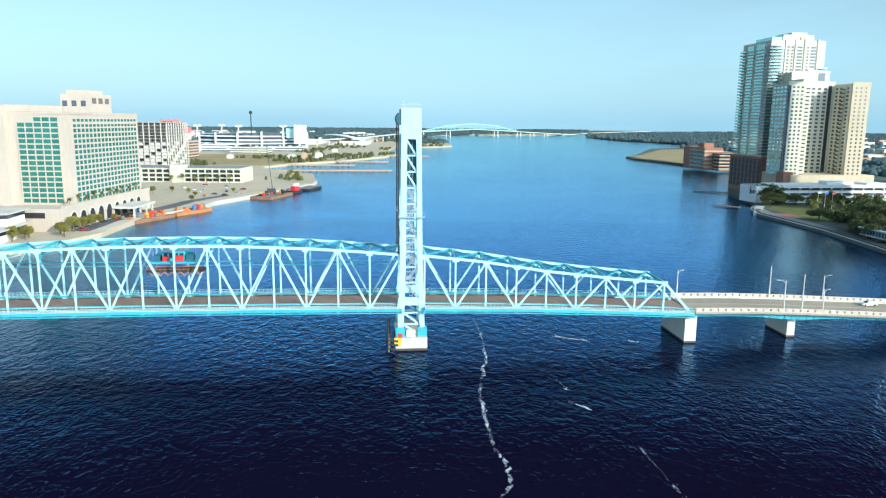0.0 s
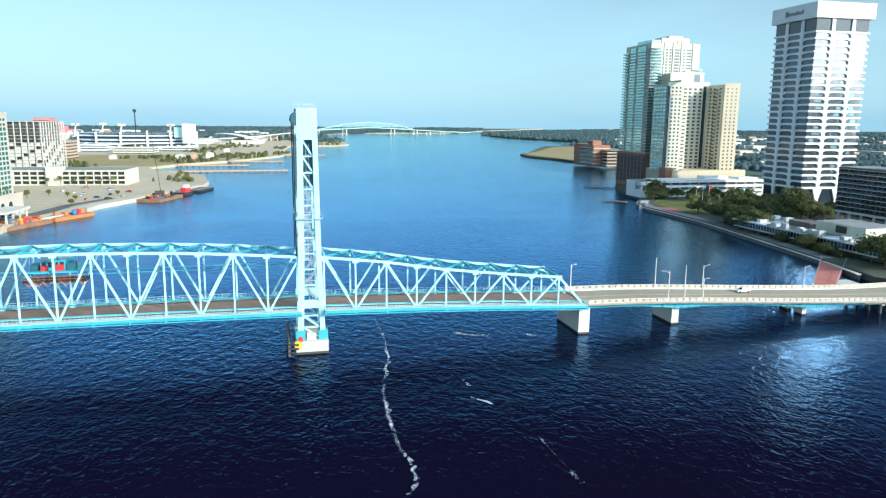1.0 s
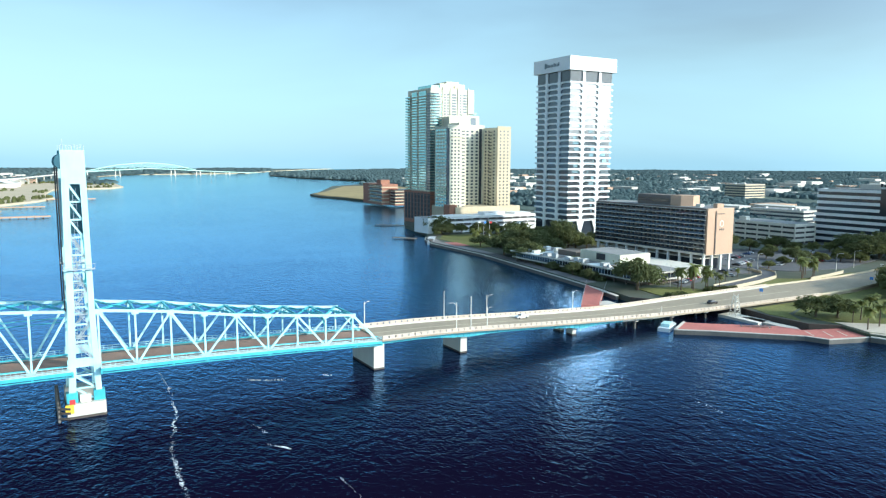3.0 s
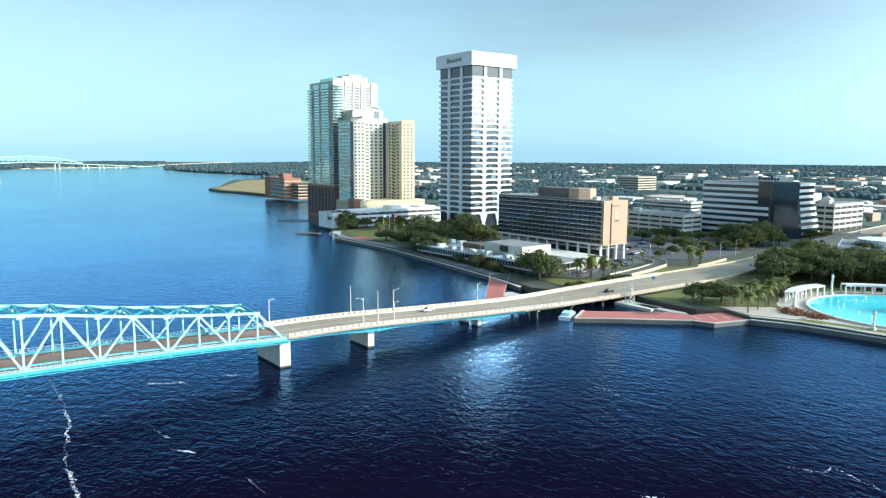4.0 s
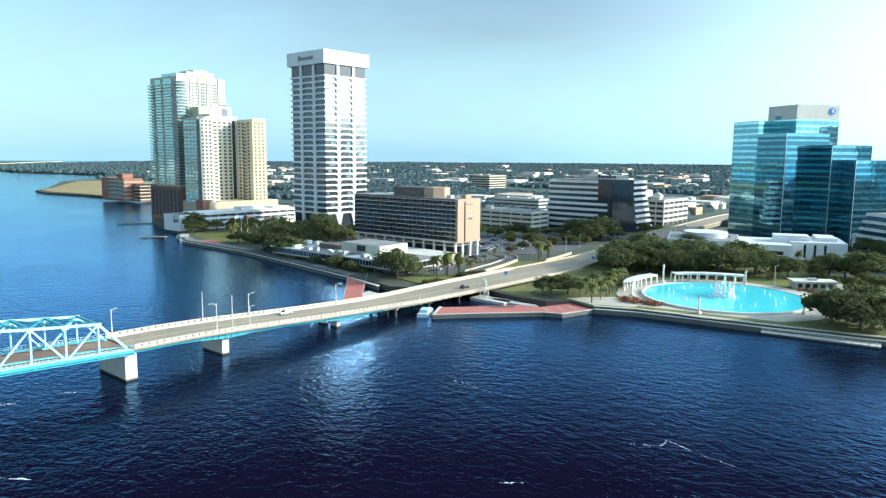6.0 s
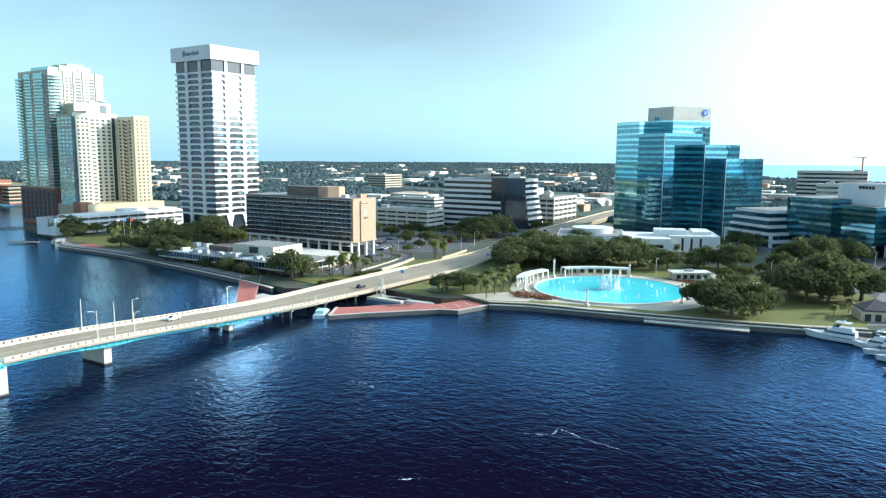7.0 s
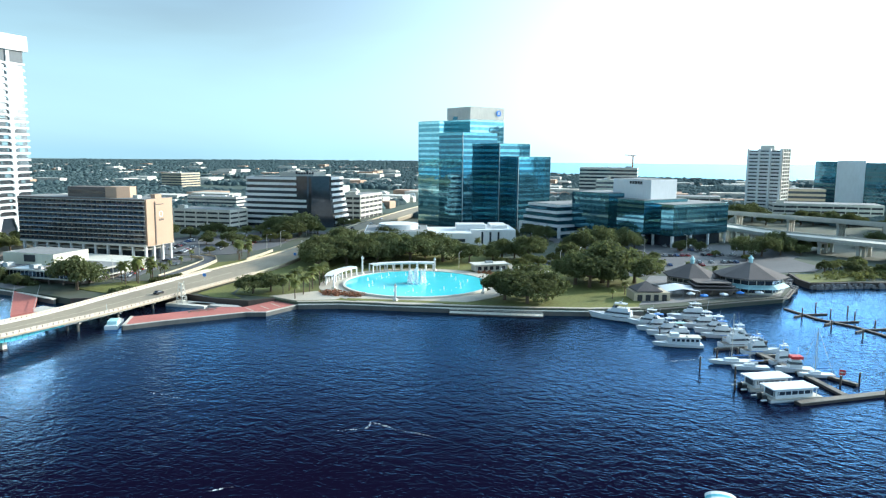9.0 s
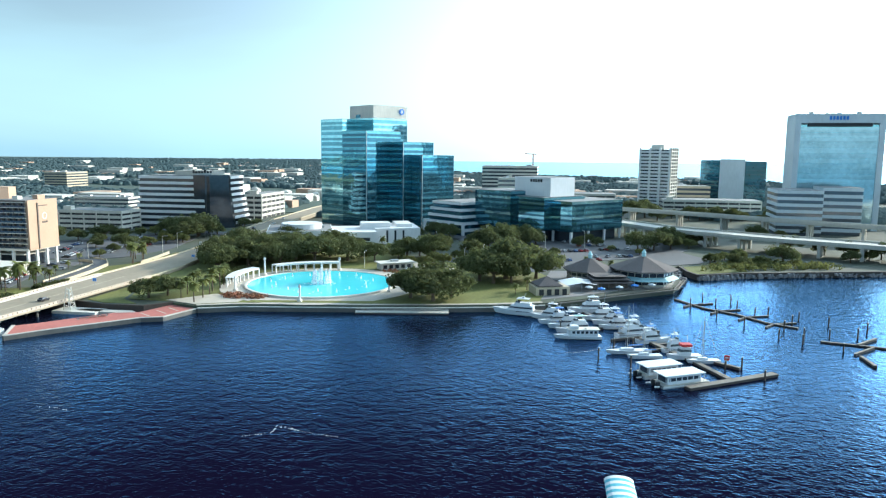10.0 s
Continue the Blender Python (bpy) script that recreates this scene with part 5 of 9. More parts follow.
def tall_condo(x, y, w, d, zt, n, label):
    th = thing("apartment_tower", x, y, 2.4, -20, label, "tower", "apartment towers")
    h = zt / n
    box("body", th, M_WHITE, 0.8, w - 0.8, 0.8, d - 0.8, 0, zt)
    for k in range(n):
        z = k * h
        for q in range(3):
            a = q * d / 3
            # slabs and pilasters on this backlit side are painted whiter to brighten it
            box("balcony_slab", th, M_WHITE, -0.6, 1.0, a + 1.0, a + d / 3 - 1.0, z + 0.9, z + 1.9)
            box("window_band", th, M_GLD, 0.6, 0.82, a + 1.0, a + d / 3 - 1.0, z + 1.9, z + h - 0.1)
            a = q * w / 3
            box("balcony_slab", th, M_CONCW, a + 1.0, a + w / 3 - 1.0, -0.6, 1.0, z + 0.9, z + 1.9)
            box("window_band", th, M_GLD, a + 1.0, a + w / 3 - 1.0, 0.6, 0.82, z + 1.9, z + h - 0.1)
    for q in range(4):
        box("pilaster", th, M_WHITE, -0.8, 1.0, q * (d - 1.6) / 3, q * (d - 1.6) / 3 + 1.6, 0, zt + 1.5)
        box("pilaster", th, M_CONC, q * (w - 1.6) / 3, q * (w - 1.6) / 3 + 1.6, -0.8, 1.0, 0, zt + 1.5)
    box("penthouse", th, M_CONCW, w * 0.3, w * 0.7, d * 0.3, d * 0.7, zt, zt + 4.5)
    return th


tall_condo(702, -40, 22, 30, 61, 19, "tall pale grey apartment tower with balcony bays")


def insurance_tower():
    th = thing("office_tower", 560, -142, 2.4, 0, "broad grey-blue glass office tower with a pale frame", "tower")
    # low stepped wing in front
    storeys(th, 40, 30, 0, 32, 7, M_COOL, M_GLG, 0.5, x0=-14, y0=6)
    storeys(th, 30, 26, 0, 34, 7, M_COOL, M_GLG, 0.5, x0=-2, y0=-22)
    n = 20
    z0, z1 = 0.0, 88.0
    box("core", th, M_GLT, 42, 72, -44, 16, 0, 80)
    h = 78 / n
    # the haze before this tower is put into its pale glass
    for k in range(n):
        box("window_band", th, M_GLP, 41.6, 72.4, -41, 13, k * h + 1.6, k * h + h - 0.1)
        box("spandrel", th, M_GLP, 41.3, 72.6, -41, 13, k * h, k * h + 1.6)
    box("frame", th, M_COOL, 40.5, 73, 13, 17, 0, z1)
    box("frame", th, M_COOL, 40.5, 73, -45, -41, 0, z1)
    box("frame", th, M_COOL, 40.5, 73, -41, 13, 81, z1)
    box("dark_slot", th, M_DARK, 40.3, 40.52, -36, 8, 78.4, 81.2)
    for k in range(6):
        box("sign_bar", th, M_BLUEP, 40.2, 40.48, -8 - k * 2.3, -6.4 - k * 2.3, 83.5, 86.3)
    roof_units(th, 7, 28, 50, z1, 11, 42, -42)


insurance_tower()


def twin_block():
    th = thing("office_block", 830, -78, 2.4, -12, "pale grey office block with blue-green glass wings", "office")
    box("wing", th, M_GLTD, 0, 25, -20, 0, 0, 51)
    box("core", th, M_COOL, -2, 24, -45, -20, 0, 52)
    box("wing", th, M_GLTD, 2, 25, -66, -45, 0, 50)
    for k in range(12):
        box("floor_line", th, M_GLS, -0.15, 25, -20, 0, 4 + k * 4, 4.6 + k * 4)
        box("floor_line", th, M_GLS, 1.85, 25, -66, -45, 4 + k * 4, 4.6 + k * 4)


twin_block()
deck_garage(690, -120, 30, 86, 15.5, 4, "long pale parking garage with dark deck openings", 0.45)
deck_garage(760, 10, 30, 60, 15, 4, "long pale parking garage with dark deck openings", 0.45)


def simple_block(name, x, y, w, d, zt, n, m, g, label, category="building", rot=GRID, ratio=0.5, group=""):
    th = thing(name, x, y, 2.4, rot, label, category, group)
    storeys(th, w, d, 0, zt, n, m, g, ratio)
    roof_units(th, 4, w, d, zt, int(x + y))
    return th


simple_block("office_block", 900, 110, 40, 70, 40, 9, M_CONCW, M_GLD, "grey office block under construction works")
simple_block("apartment_block", 542, 430, 24, 54, 13.5, 4, M_CONCW, M_GLG, "long pale apartment block with many windows")
simple_block("apartment_block", 853, 781, 47, 36, 23, 6, M_CREAMD, M_GLG, "tan apartment block among trees")
simple_block("office_block", 640, 92, 20, 20, 34, 9, M_CONCW, M_GLG, "pale tower block with a rooftop mast")
simple_block("office_block", 735, -80, 24, 42, 26, 6, M_CREAMD, M_GLG, "cream office block behind the garage")


def crane():
    th = thing("tower_crane", 930, 120, 2.4, 30, "slim red and white tower crane above the roofs", "crane")
    beam("mast", th, M_ORANGE, (0, 0, 38), (0, 0, 56), 1.2, 1.2)
    beam("jib", th, M_ORANGE, (-10, 0, 55), (28, 0, 56), 0.7, 0.9)
    beam("mast", th, M_ORANGE, (0, 0, 0), (0, 0, 38), 1.2, 1.2)


crane()


def stilt_mansion():
    th = thing("waterfront_block", 324, 838, 2.4, 4, "red-brown brick waterfront block with pale balconies", "building")
    box("wing", th, M_REDBR, -22, 0, 8, 70, 0, 26)
    box("wing", th, M_REDBR, -12, 14, -10, 12, 0, 20)
    for k in range(5):
        box("balcony_band", th, M_CREAMD, -23, 0.4, 7.5, 50, 3 + k * 4.6, 4.2 + k * 4.6)
        box("balcony_band", th, M_CREAMD, -12.5, 14.5, -10.6, 4, 2 + k * 3.8, 3.1 + k * 3.8)
        box("window_band", th, M_GLD, -22.2, 0.1, 8.4, 48, 4.2 + k * 4.6, 6.6 + k * 4.6)
        box("window_band", th, M_GLD, -12.2, 14.1, -10.2, 4, 3.1 + k * 3.8, 4.9 + k * 3.8)
    prism("tower_roof", th, M_REDBR, [(-18, 20), (-6, 20), (-6, 34), (-18, 34)], 26, 31)


stilt_mansion()


def tent_pavilion():
    th = thing("pavilion", 268.5, 450, 2.4, 0, "open steel cone pavilion with radial ribs", "pavilion")
    for k in range(16):
        a = k * math.tau / 16
        c, s = math.cos(a), math.sin(a)
        beam("rib", th, M_COOL, (c * 1.0, s * 1.0, 11.6), (c * 10.8, s * 10.8, 3.6), 0.3, 0.35)
        beam("post", th, M_COOL, (c * 10.5, s * 10.5, 0), (c * 10.5, s * 10.5, 3.6), 0.3, 0.3)
        bm = bmesh.new()
        a2 = (k + 1) * math.tau / 16
        v = [bm.verts.new(p) for p in ((c * 1.0, s * 1.0, 11.3), (math.cos(a2), math.sin(a2), 11.3), (math.cos(a2) * 10.5, math.sin(a2) * 10.5, 3.5), (c * 10.5, s * 10.5, 3.5))]
        bm.faces.new(v)
        if k % 2:
            part("roof_panel", bm, M_GLG, th)
        else:
            bm.free()


tent_pavilion()

# ---- riverfront park with the fountain ----
PC = Vector((271.5, 119.3))


def arc_pts(r, a0, a1, n):
    return [(PC.x + r * math.cos(radians(a0 + (a1 - a0) * k / n)), PC.y + r * math.sin(radians(a0 + (a1 - a0) * k / n))) for k in range(n + 1)]


slab("lawn", M_GRASS, [(263, 26), (254, 43), (246.5, 64), (237.5, 94), (227.5, 132), (221, 146), (223.5, 157), (222, 176), (250, 190), (300, 205), (345, 222), (400, 215), (395, 150), (350, 95), (340, 40), (322, 30), (300, 26)], 2.3, 2.55, "mown park lawn, yellowing in patches", "lawn")
slab("lawn_ramp", M_GRASS, [(222, 178), (216, 168), (214, 180), (217, 190), (255, 193)], 2.3, 2.54, "mown grass beside the bridge ramp", "lawn")
slab("riverwalk", M_PAVE, [(262.2, 24.5), (253.4, 41.5), (245.4, 63.5), (236.4, 93.5), (226.4, 131.5), (219.3, 144.7), (220.6, 146), (228.0, 132.5), (238, 94.4), (247, 64.4), (255, 42.4), (264.0, 25.4)], 2.5, 2.64, "pale riverside path along the bulkhead", "path")
slab("fountain_plaza", M_PAVE, arc_pts(41.5, 0, 360, 48)[:-1], 2.5, 2.66, "pale paved ring round the fountain", "plaza")
slab("fountain_path", M_PAVE, [(221, 147), (229, 134), (240, 134), (240, 150), (224, 161)], 2.5, 2.65, "pale path to the fountain", "path")
slab("fountain_path_south", M_PAVE, [(262, 80), (300, 84), (340, 100), (352, 96), (330, 76), (290, 70)], 2.5, 2.62, "pale path through the lawn", "path")
slab("access_road", M_PARKLOT, [(352, 90), (420, 60), (470, 20), (480, -20), (440, -40), (408, -30), (372, 18), (330, 34), (338, 60)], 2.42, 2.6, "grey parking lot and drive", "road")


def leaf_tuft(bm, c, r, n, size, rnd, flat=0.8):
    """Small leaf quads scattered through a lump."""
    for k in range(n):
        d = Vector((rnd.gauss(0, 1), rnd.gauss(0, 1), rnd.gauss(0, 1))).normalized() * r * (0.55 + 0.45 * rnd.random())
        d.z *= flat
        p = Vector(c) + d
        nrm = (d.normalized() * 0.7 + Vector((rnd.uniform(-1, 1), rnd.uniform(-1, 1), rnd.uniform(-0.3, 1)))).normalized()
        t = nrm.cross(Vector((rnd.uniform(-1, 1), rnd.uniform(-1, 1), rnd.uniform(-1, 1)))).normalized()
        b = nrm.cross(t)
        s = size * rnd.uniform(0.6, 1.3)
        v = [bm.verts.new(p + t * s * i + b * s * j) for i, j in ((-0.5, -0.35), (0.5, -0.5), (0.55, 0.4), (-0.4, 0.5))]
        bm.faces.new(v)


def fountain():
    th = thing("fountain", PC.x, PC.y, 2.66, 0, "round turquoise fountain basin with white water jets", "fountain")
    bm = bmesh.new()
    seg = 64
    prof = ((31.6, 0.0), (31.6, 0.75), (30.6, 0.8), (30.6, 0.1))
    rows = [[bm.verts.new((r * math.cos(q * math.tau / seg), r * math.sin(q * math.tau / seg), z)) for q in range(seg)] for r, z in prof]
    for a, b in zip(rows, rows[1:]):
        for q in range(seg):
            bm.faces.new((a[q], a[(q + 1) % seg], b[(q + 1) % seg], b[q]))
    part("basin_rim", bm, M_CONCW, th, "pale stone rim")
    bm = bmesh.new()
    bm_tube(bm, [(0, 0, 0.0), (0, 0, 0.5)], [30.6, 30.6], 64)
    part("pool_water", bm, M_POOL, th, "bright turquoise water")
    r = random.Random(2)
    for k in range(9):
        a = k * math.tau / 9
        rad = 3.3 if k else 0
        x, y, hh = rad * math.cos(a), rad * math.sin(a), 5.2 + r.uniform(-0.8, 0.8) + (2.6 if k == 0 else 0)
        bm = bmesh.new()
        for q in range(9):
            f = q / 8
            leaf_tuft(bm, (x, y, 0.6 + hh * f), 0.95 * (1.12 - f), 26, 0.5, r, 1.3)
        part("water_jet", bm, M_SPRAY, th, "white spray jet")
    for k in range(18):
        a = k * math.tau / 18
        rad = 19 + 3 * (k % 2)
        bm = bmesh.new()
        x, y = rad * math.cos(a), rad * math.sin(a)
        bm_tube(bm, [(x, y, 0.45), (x + 0.05, y, 1.2), (x - 0.08, y + 0.06, 2.0)], [0.3, 0.2, 0.05], 7)
        part("small_jet", bm, M_SPRAY, th)
    for rad, n in ((5.5, 90), (20, 60)):
        bm = bmesh.new()
        for q in range(n):
            a, rr, s = r.uniform(0, math.tau), rad + r.gauss(0, 1.0), r.uniform(0.1, 0.4)
            x, y = rr * math.cos(a), rr * math.sin(a)
            v = [bm.verts.new((x + s * math.cos(b), y + s * r.uniform(0.5, 1) * math.sin(b), 0.515)) for b in (0, 1.2, 2.3, 3.4, 4.6, 5.5)]
            bm.faces.new(v)
        ob = part("foam_ring", bm, M_FOAM, th)
        tagged(ob, kind="stuff")


fountain()


def pergola(a0, a1, n):
    th = thing("pergola", PC.x, PC.y, 2.66, 0, "curved white concrete pergola on square posts", "pergola", "pergolas")
    pts = [(radians(a0 + (a1 - a0) * k / n)) for k in range(n + 1)]
    for a in pts:
        for rr in (35.4, 38.6):
            beam("post", th, M_WHITE, (rr * math.cos(a), rr * math.sin(a), 0), (rr * math.cos(a), rr * math.sin(a), 3.3), 0.5, 0.5)
    for rr in (35.2, 38.8):
        for a, b in zip(pts, pts[1:]):
            beam("edge_beam", th, M_WHITE, (rr * math.cos(a), rr * math.sin(a), 3.55), (rr * math.cos(b), rr * math.sin(b), 3.55), 0.4, 0.6)
    for a, b in zip(pts, pts[1:]):
        bm = bmesh.new()
        v = [bm.verts.new((rr * math.cos(t), rr * math.sin(t), z)) for z in (3.86, 4.0) for rr, t in ((34.9, a), (39.1, a), (39.1, b), (34.9, b))]
        for f in ((3, 2, 1, 0), (4, 5, 6, 7), (0, 1, 5, 4), (1, 2, 6, 5), (2, 3, 7, 6), (3, 0, 4, 7)):
            bm.faces.new([v[i] for i in f])
        bmesh.ops.recalc_face_normals(bm, faces=bm.faces[:])
        part("roof_slab", bm, M_WHITE, th)


pergola(76, 119, 7)
pergola(12, 60, 8)


def pylon(x, y, h):
    th = thing("park_lamp", x, y, 2.6, 0, "white stone lamp pylon with a globe", "lamp", "park lamps")
    prism("plinth", th, M_CONCW, [(-0.7, -0.7), (0.7, -0.7), (0.7, 0.7), (-0.7, 0.7)], 0, 0.9)
    bm = bmesh.new()
    bm_tube(bm, [(0, 0, 0.9), (0, 0, h - 1.2), (0, 0, h - 1.2), (0, 0, h - 0.7)], [0.45, 0.34, 0.6, 0.6], 8)
    part("shaft", bm, M_WHITE, th)
    bm = bmesh.new()
    bmesh.ops.create_uvsphere(bm, u_segments=10, v_segments=6, radius=0.42, matrix=Matrix.Translation((0, 0, h - 0.4)))
    part("globe", bm, M_GREYST, th)


for x, y, h in ((283.5, 152.5, 8.5), (306.5, 126, 6.5), (236.0, 112, 6.6), (247.5, 146, 6.0), (264, 86.5, 6.0), (292, 88, 6.0)):
    pylon(x, y, h)


def shrub_bed(name, pts, h, m, label, n, seed, size=0.45):
    rnd = random.Random(seed)
    xs, ys = [p[0] for p in pts], [p[1] for p in pts]
    def inside(x, y):
        c = False
        for (x0, y0), (x1, y1) in zip(pts, pts[1:] + pts[:1]):
            if (y0 > y) != (y1 > y) and x < (x1 - x0) * (y - y0) / (y1 - y0) + x0:
                c = not c
        return c
    bm = bmesh.new()
    k = 0
    while k < n:
        x, y = rnd.uniform(min(xs), max(xs)), rnd.uniform(min(ys), max(ys))
        if inside(x, y):
            leaf_tuft(bm, (x, y, 2.6 + h * 0.4), h * 0.8, 22, size, rnd)
            k += 1
    return tagged(new(name, mesh_from(bm, name, m)), label, "shrubs", kind="stuff")


shrub_bed("flower_bed", [(233.5, 141), (236.5, 127.5), (240.5, 128), (242, 143), (238, 147)], 1.3, M_FLOWER, "bed of reddish flowering shrubs beside the path", 90, 1, 0.4)
shrub_bed("flower_bed_south", [(300, 82), (314, 92), (316, 104), (310, 108), (304, 94)], 1.0, M_FLOWER, "bed of reddish shrubs beside the plaza", 50, 2, 0.4)
shrub_bed("hedge", [(262, 158), (284, 166), (300, 160), (310, 140), (312, 128), (318, 132), (308, 168), (284, 176), (258, 164)], 1.6, M_LEAFD, "dark green hedge behind the pergola", 200, 3, 0.5)
shrub_bed("ramp_shrubs", [(234, 186), (262, 196), (262, 191), (236, 180)], 1.4, M_LEAF, "olive shrubs beside the ramp", 70, 4, 0.5)
shrub_bed("promenade_shrubs", [(199.5, 262), (203.5, 262), (206.5, 300), (207.5, 345), (203, 345), (201.5, 300)], 1.9, M_LEAFD, "dark shrubs between the promenade and the restaurant", 150, 8, 0.6)
shrub_bed("basin_shrubs", [(360, -40), (384, -52), (400, -68), (402, -100), (388, -110), (376, -80), (364, -58)], 2.6, M_LEAF, "tangled shrubs on the basin bank", 170, 5, 0.8)

# ---- promenade under the bridge ----
rp = slab("promenade", M_REDPAVE, [(168.9, 178), (177.8, 172.5), (201.3, 154.8), (204.4, 148.6), (219, 145.5), (222, 157), (207.5, 160.5), (204.8, 167.6), (184.6, 181.1), (179.5, 185.2)], 0.4, 1.5, "red paved promenade with a pale edge", "promenade")
quay("promenade_edge", [(179.5, 185.8), (168.3, 177.9), (177.6, 171.9), (200.9, 154.2), (204, 147.9), (219, 144.7)], -1, 1.42, 0.9, M_CONCD, "dark concrete edge of the promenade")
quay("promenade_cap", [(179.5, 185.8), (168.3, 177.9), (177.6, 171.9), (200.9, 154.2), (204, 147.9), (219, 144.7)], 1.42, 1.62, 1.0, M_CONC, "pale curved cap of the promenade")
for x, y in ((205.5, 156.2), (210.5, 153.2), (215.5, 151.8)):
    ob = thing("paving_stripe", x, y, 1.5, 62, "pale stripe across the red paving", "paving", "paving stripes")
    box("stripe", ob, M_PAVE, -3.5, 3.5, -0.25, 0.25, 0.0, 0.02)
bench = thing("long_bench", 196, 169.5, 1.5, -36, "low dark bench wall on the promenade", "bench")
box("seat", bench, M_BROWN, -5, 5, -0.4, 0.4, 0.35, 0.5)
for k in range(4):
    box("support", bench, M_CONC, -4.7 + k * 3, -4.4 + k * 3, -0.35, 0.35, 0, 0.35)
ml = thing("moored_barge", 171.6, 185.2, 0, 35, "small pale green work barge moored at the promenade end", "barge")
prism("hull", ml, M_GEL, [(-6, -2), (4, -2), (7, 0), (4, 2), (-6, 2)], -0.5, 1.3)
box("deckhouse", ml, M_BLUEL, -4, 1, -1.5, 1.5, 1.3, 2.4)
th = thing("dredge_tower", 206, 188, 0, GRID, "pale steel frame tower standing on a moored pontoon", "work tower")
box("pontoon", th, M_CONCW, -3, 4, -12, 5, -0.4, 1.0)
for sx in (-1, 1):
    for sy in (-1, 1):
        beam("leg", th, M_CONCW, (sx * 1.4, sy * 1.4, 1), (sx * 0.6, sy * 0.6, 8.5), 0.25, 0.25)
for k in range(5):
    z = 2 + k * 1.5
    f = 1.4 - 0.8 * (z - 1) / 7.5
    beam("brace", th, M_CONCW, (-f, -f, z), (f, -f, z + 1.2), 0.15, 0.15)
    beam("brace", th, M_CONCW, (-f, -f, z), (-f, f, z + 1.2), 0.15, 0.15)
    beam("ring", th, M_CONCW, (-f, -f, z), (f, -f, z), 0.15, 0.15)
slab("stone_wharf", M_CONC, [(206, 186), (206.8, 169), (209, 162), (211.4, 166), (209, 184)], -1, 1.0, "dark wet stone wharf beside the ramp", "wharf")

# red gangway float
th = thing("gangway_float", 181, 243, 0, 0, "red-decked floating gangway with side rails", "gangway")
bm = bmesh.new()
q = [(-16, -16, 0.9), (-9, -18.5, 0.9), (20, 15, 2.2), (14, 22, 2.2)]
v = [bm.verts.new(p) for p in q] + [bm.verts.new((a, b, c - 0.8)) for a, b, c in q]
for f in ((0, 1, 2, 3), (7, 6, 5, 4), (0, 4, 5, 1), (1, 5, 6, 2), (2, 6, 7, 3), (3, 7, 4, 0)):
    bm.faces.new([v[i] for i in f])
bmesh.ops.recalc_face_normals(bm, faces=bm.faces[:])
part("deck", bm, M_REDPAVE, th)
for a, b in (((-16, -16, 1.9), (14, 22, 3.2)), ((-9, -18.5, 1.9), (20, 15, 3.2))):
    beam("handrail", th, M_GREYST, a, b, 0.12, 0.12)
    for k in range(9):
        p0 = Vector(a).lerp(Vector(b), k / 8)
        beam("rail_post", th, M_GREYST, p0 - Vector((0, 0, 1.1)), p0, 0.1, 0.1)
box("pontoon", th, M_CONC, -8, 0, -20, -12, -0.3, 0.8)

# ---- east promenade ----
# paving set to grey so that the trees' shade lies in its colour
slab("east_promenade", M_CONCG, [(192.6, 262), (194.6, 292), (196.6, 330), (198.6, 372), (196.6, 402), (193.8, 438), (198.5, 461), (206.5, 477), (213, 476), (204, 458), (200, 438), (202.5, 402), (204.5, 372), (202.5, 330), (200.5, 292), (198.5, 262)], 2.4, 2.6, "riverside promenade, grey paving with tree shade painted in", "promenade")
slab("red_plaza", M_REDPAVE, [(199, 412), (208, 412), (208, 432), (200, 434)], 2.5, 2.64, "small red paved plaza by the water", "plaza")
slab("east_lawn", M_GRASS, [(208, 400), (275, 398), (285, 470), (220, 480), (206, 455)], 2.4, 2.56, "green lawn under trees", "lawn")
for i, (x, y, w, d, r) in enumerate(((191, 485, 18, 4.5, -50), (218, 590, 26, 5, -35))):
    th = thing("jetty", x, y, 0, r, "long low timber jetty on piles", "jetty", "jetties")
    box("deck", th, M_TIMBER, -w / 2, w / 2, -d / 2, d / 2, 0.7, 1.1)
    for k in range(5):
        for sy in (-1, 1):
            bm = bmesh.new()
            bm_tube(bm, [(-w / 2 + k * w / 4, sy * d / 2, -2), (-w / 2 + k * w / 4, sy * d / 2, 1.9)], [0.2, 0.2], 6)
            part("pile", bm, M_TIMBERD, th)
th = thing("excursion_boat", 198.5, 452, 0, 62, "white covered excursion boat at the promenade", "boat")
prism("hull", th, M_GEL, [(-9, -2.4), (8, -2.4), (12, 0), (8, 2.4), (-9, 2.4)], -0.4, 1.8)
box("cabin", th, M_GEL, -8, 6, -2, 2, 1.8, 2.2)
for k in range(7):
    for sy in (-1.9, 1.9):
        box("post", th, M_GEL, -7.8 + k * 2.2, -7.5 + k * 2.2, sy - 0.1, sy + 0.1, 2.2, 4.2)
box("roof", th, M_GEL, -8.3, 6.4, -2.3, 2.3, 4.2, 4.4)
for k in range(3):
    th = thing("flagpole", 231 + k * 3.2, 444 - k * 2.4, 2.6, 0, "tall flagpole on the lawn", "flagpole", "flagpoles")
    bm = bmesh.new()
    bm_tube(bm, [(0, 0, 0), (0, 0, 13)], [0.12, 0.07], 6)
    part("pole", bm, M_WHITE, th)
    box("flag", th, (M_WHITE, M_BLUEP, M_RED)[k], 0.05, 1.9, -0.03, 0.03, 11.4, 12.7)

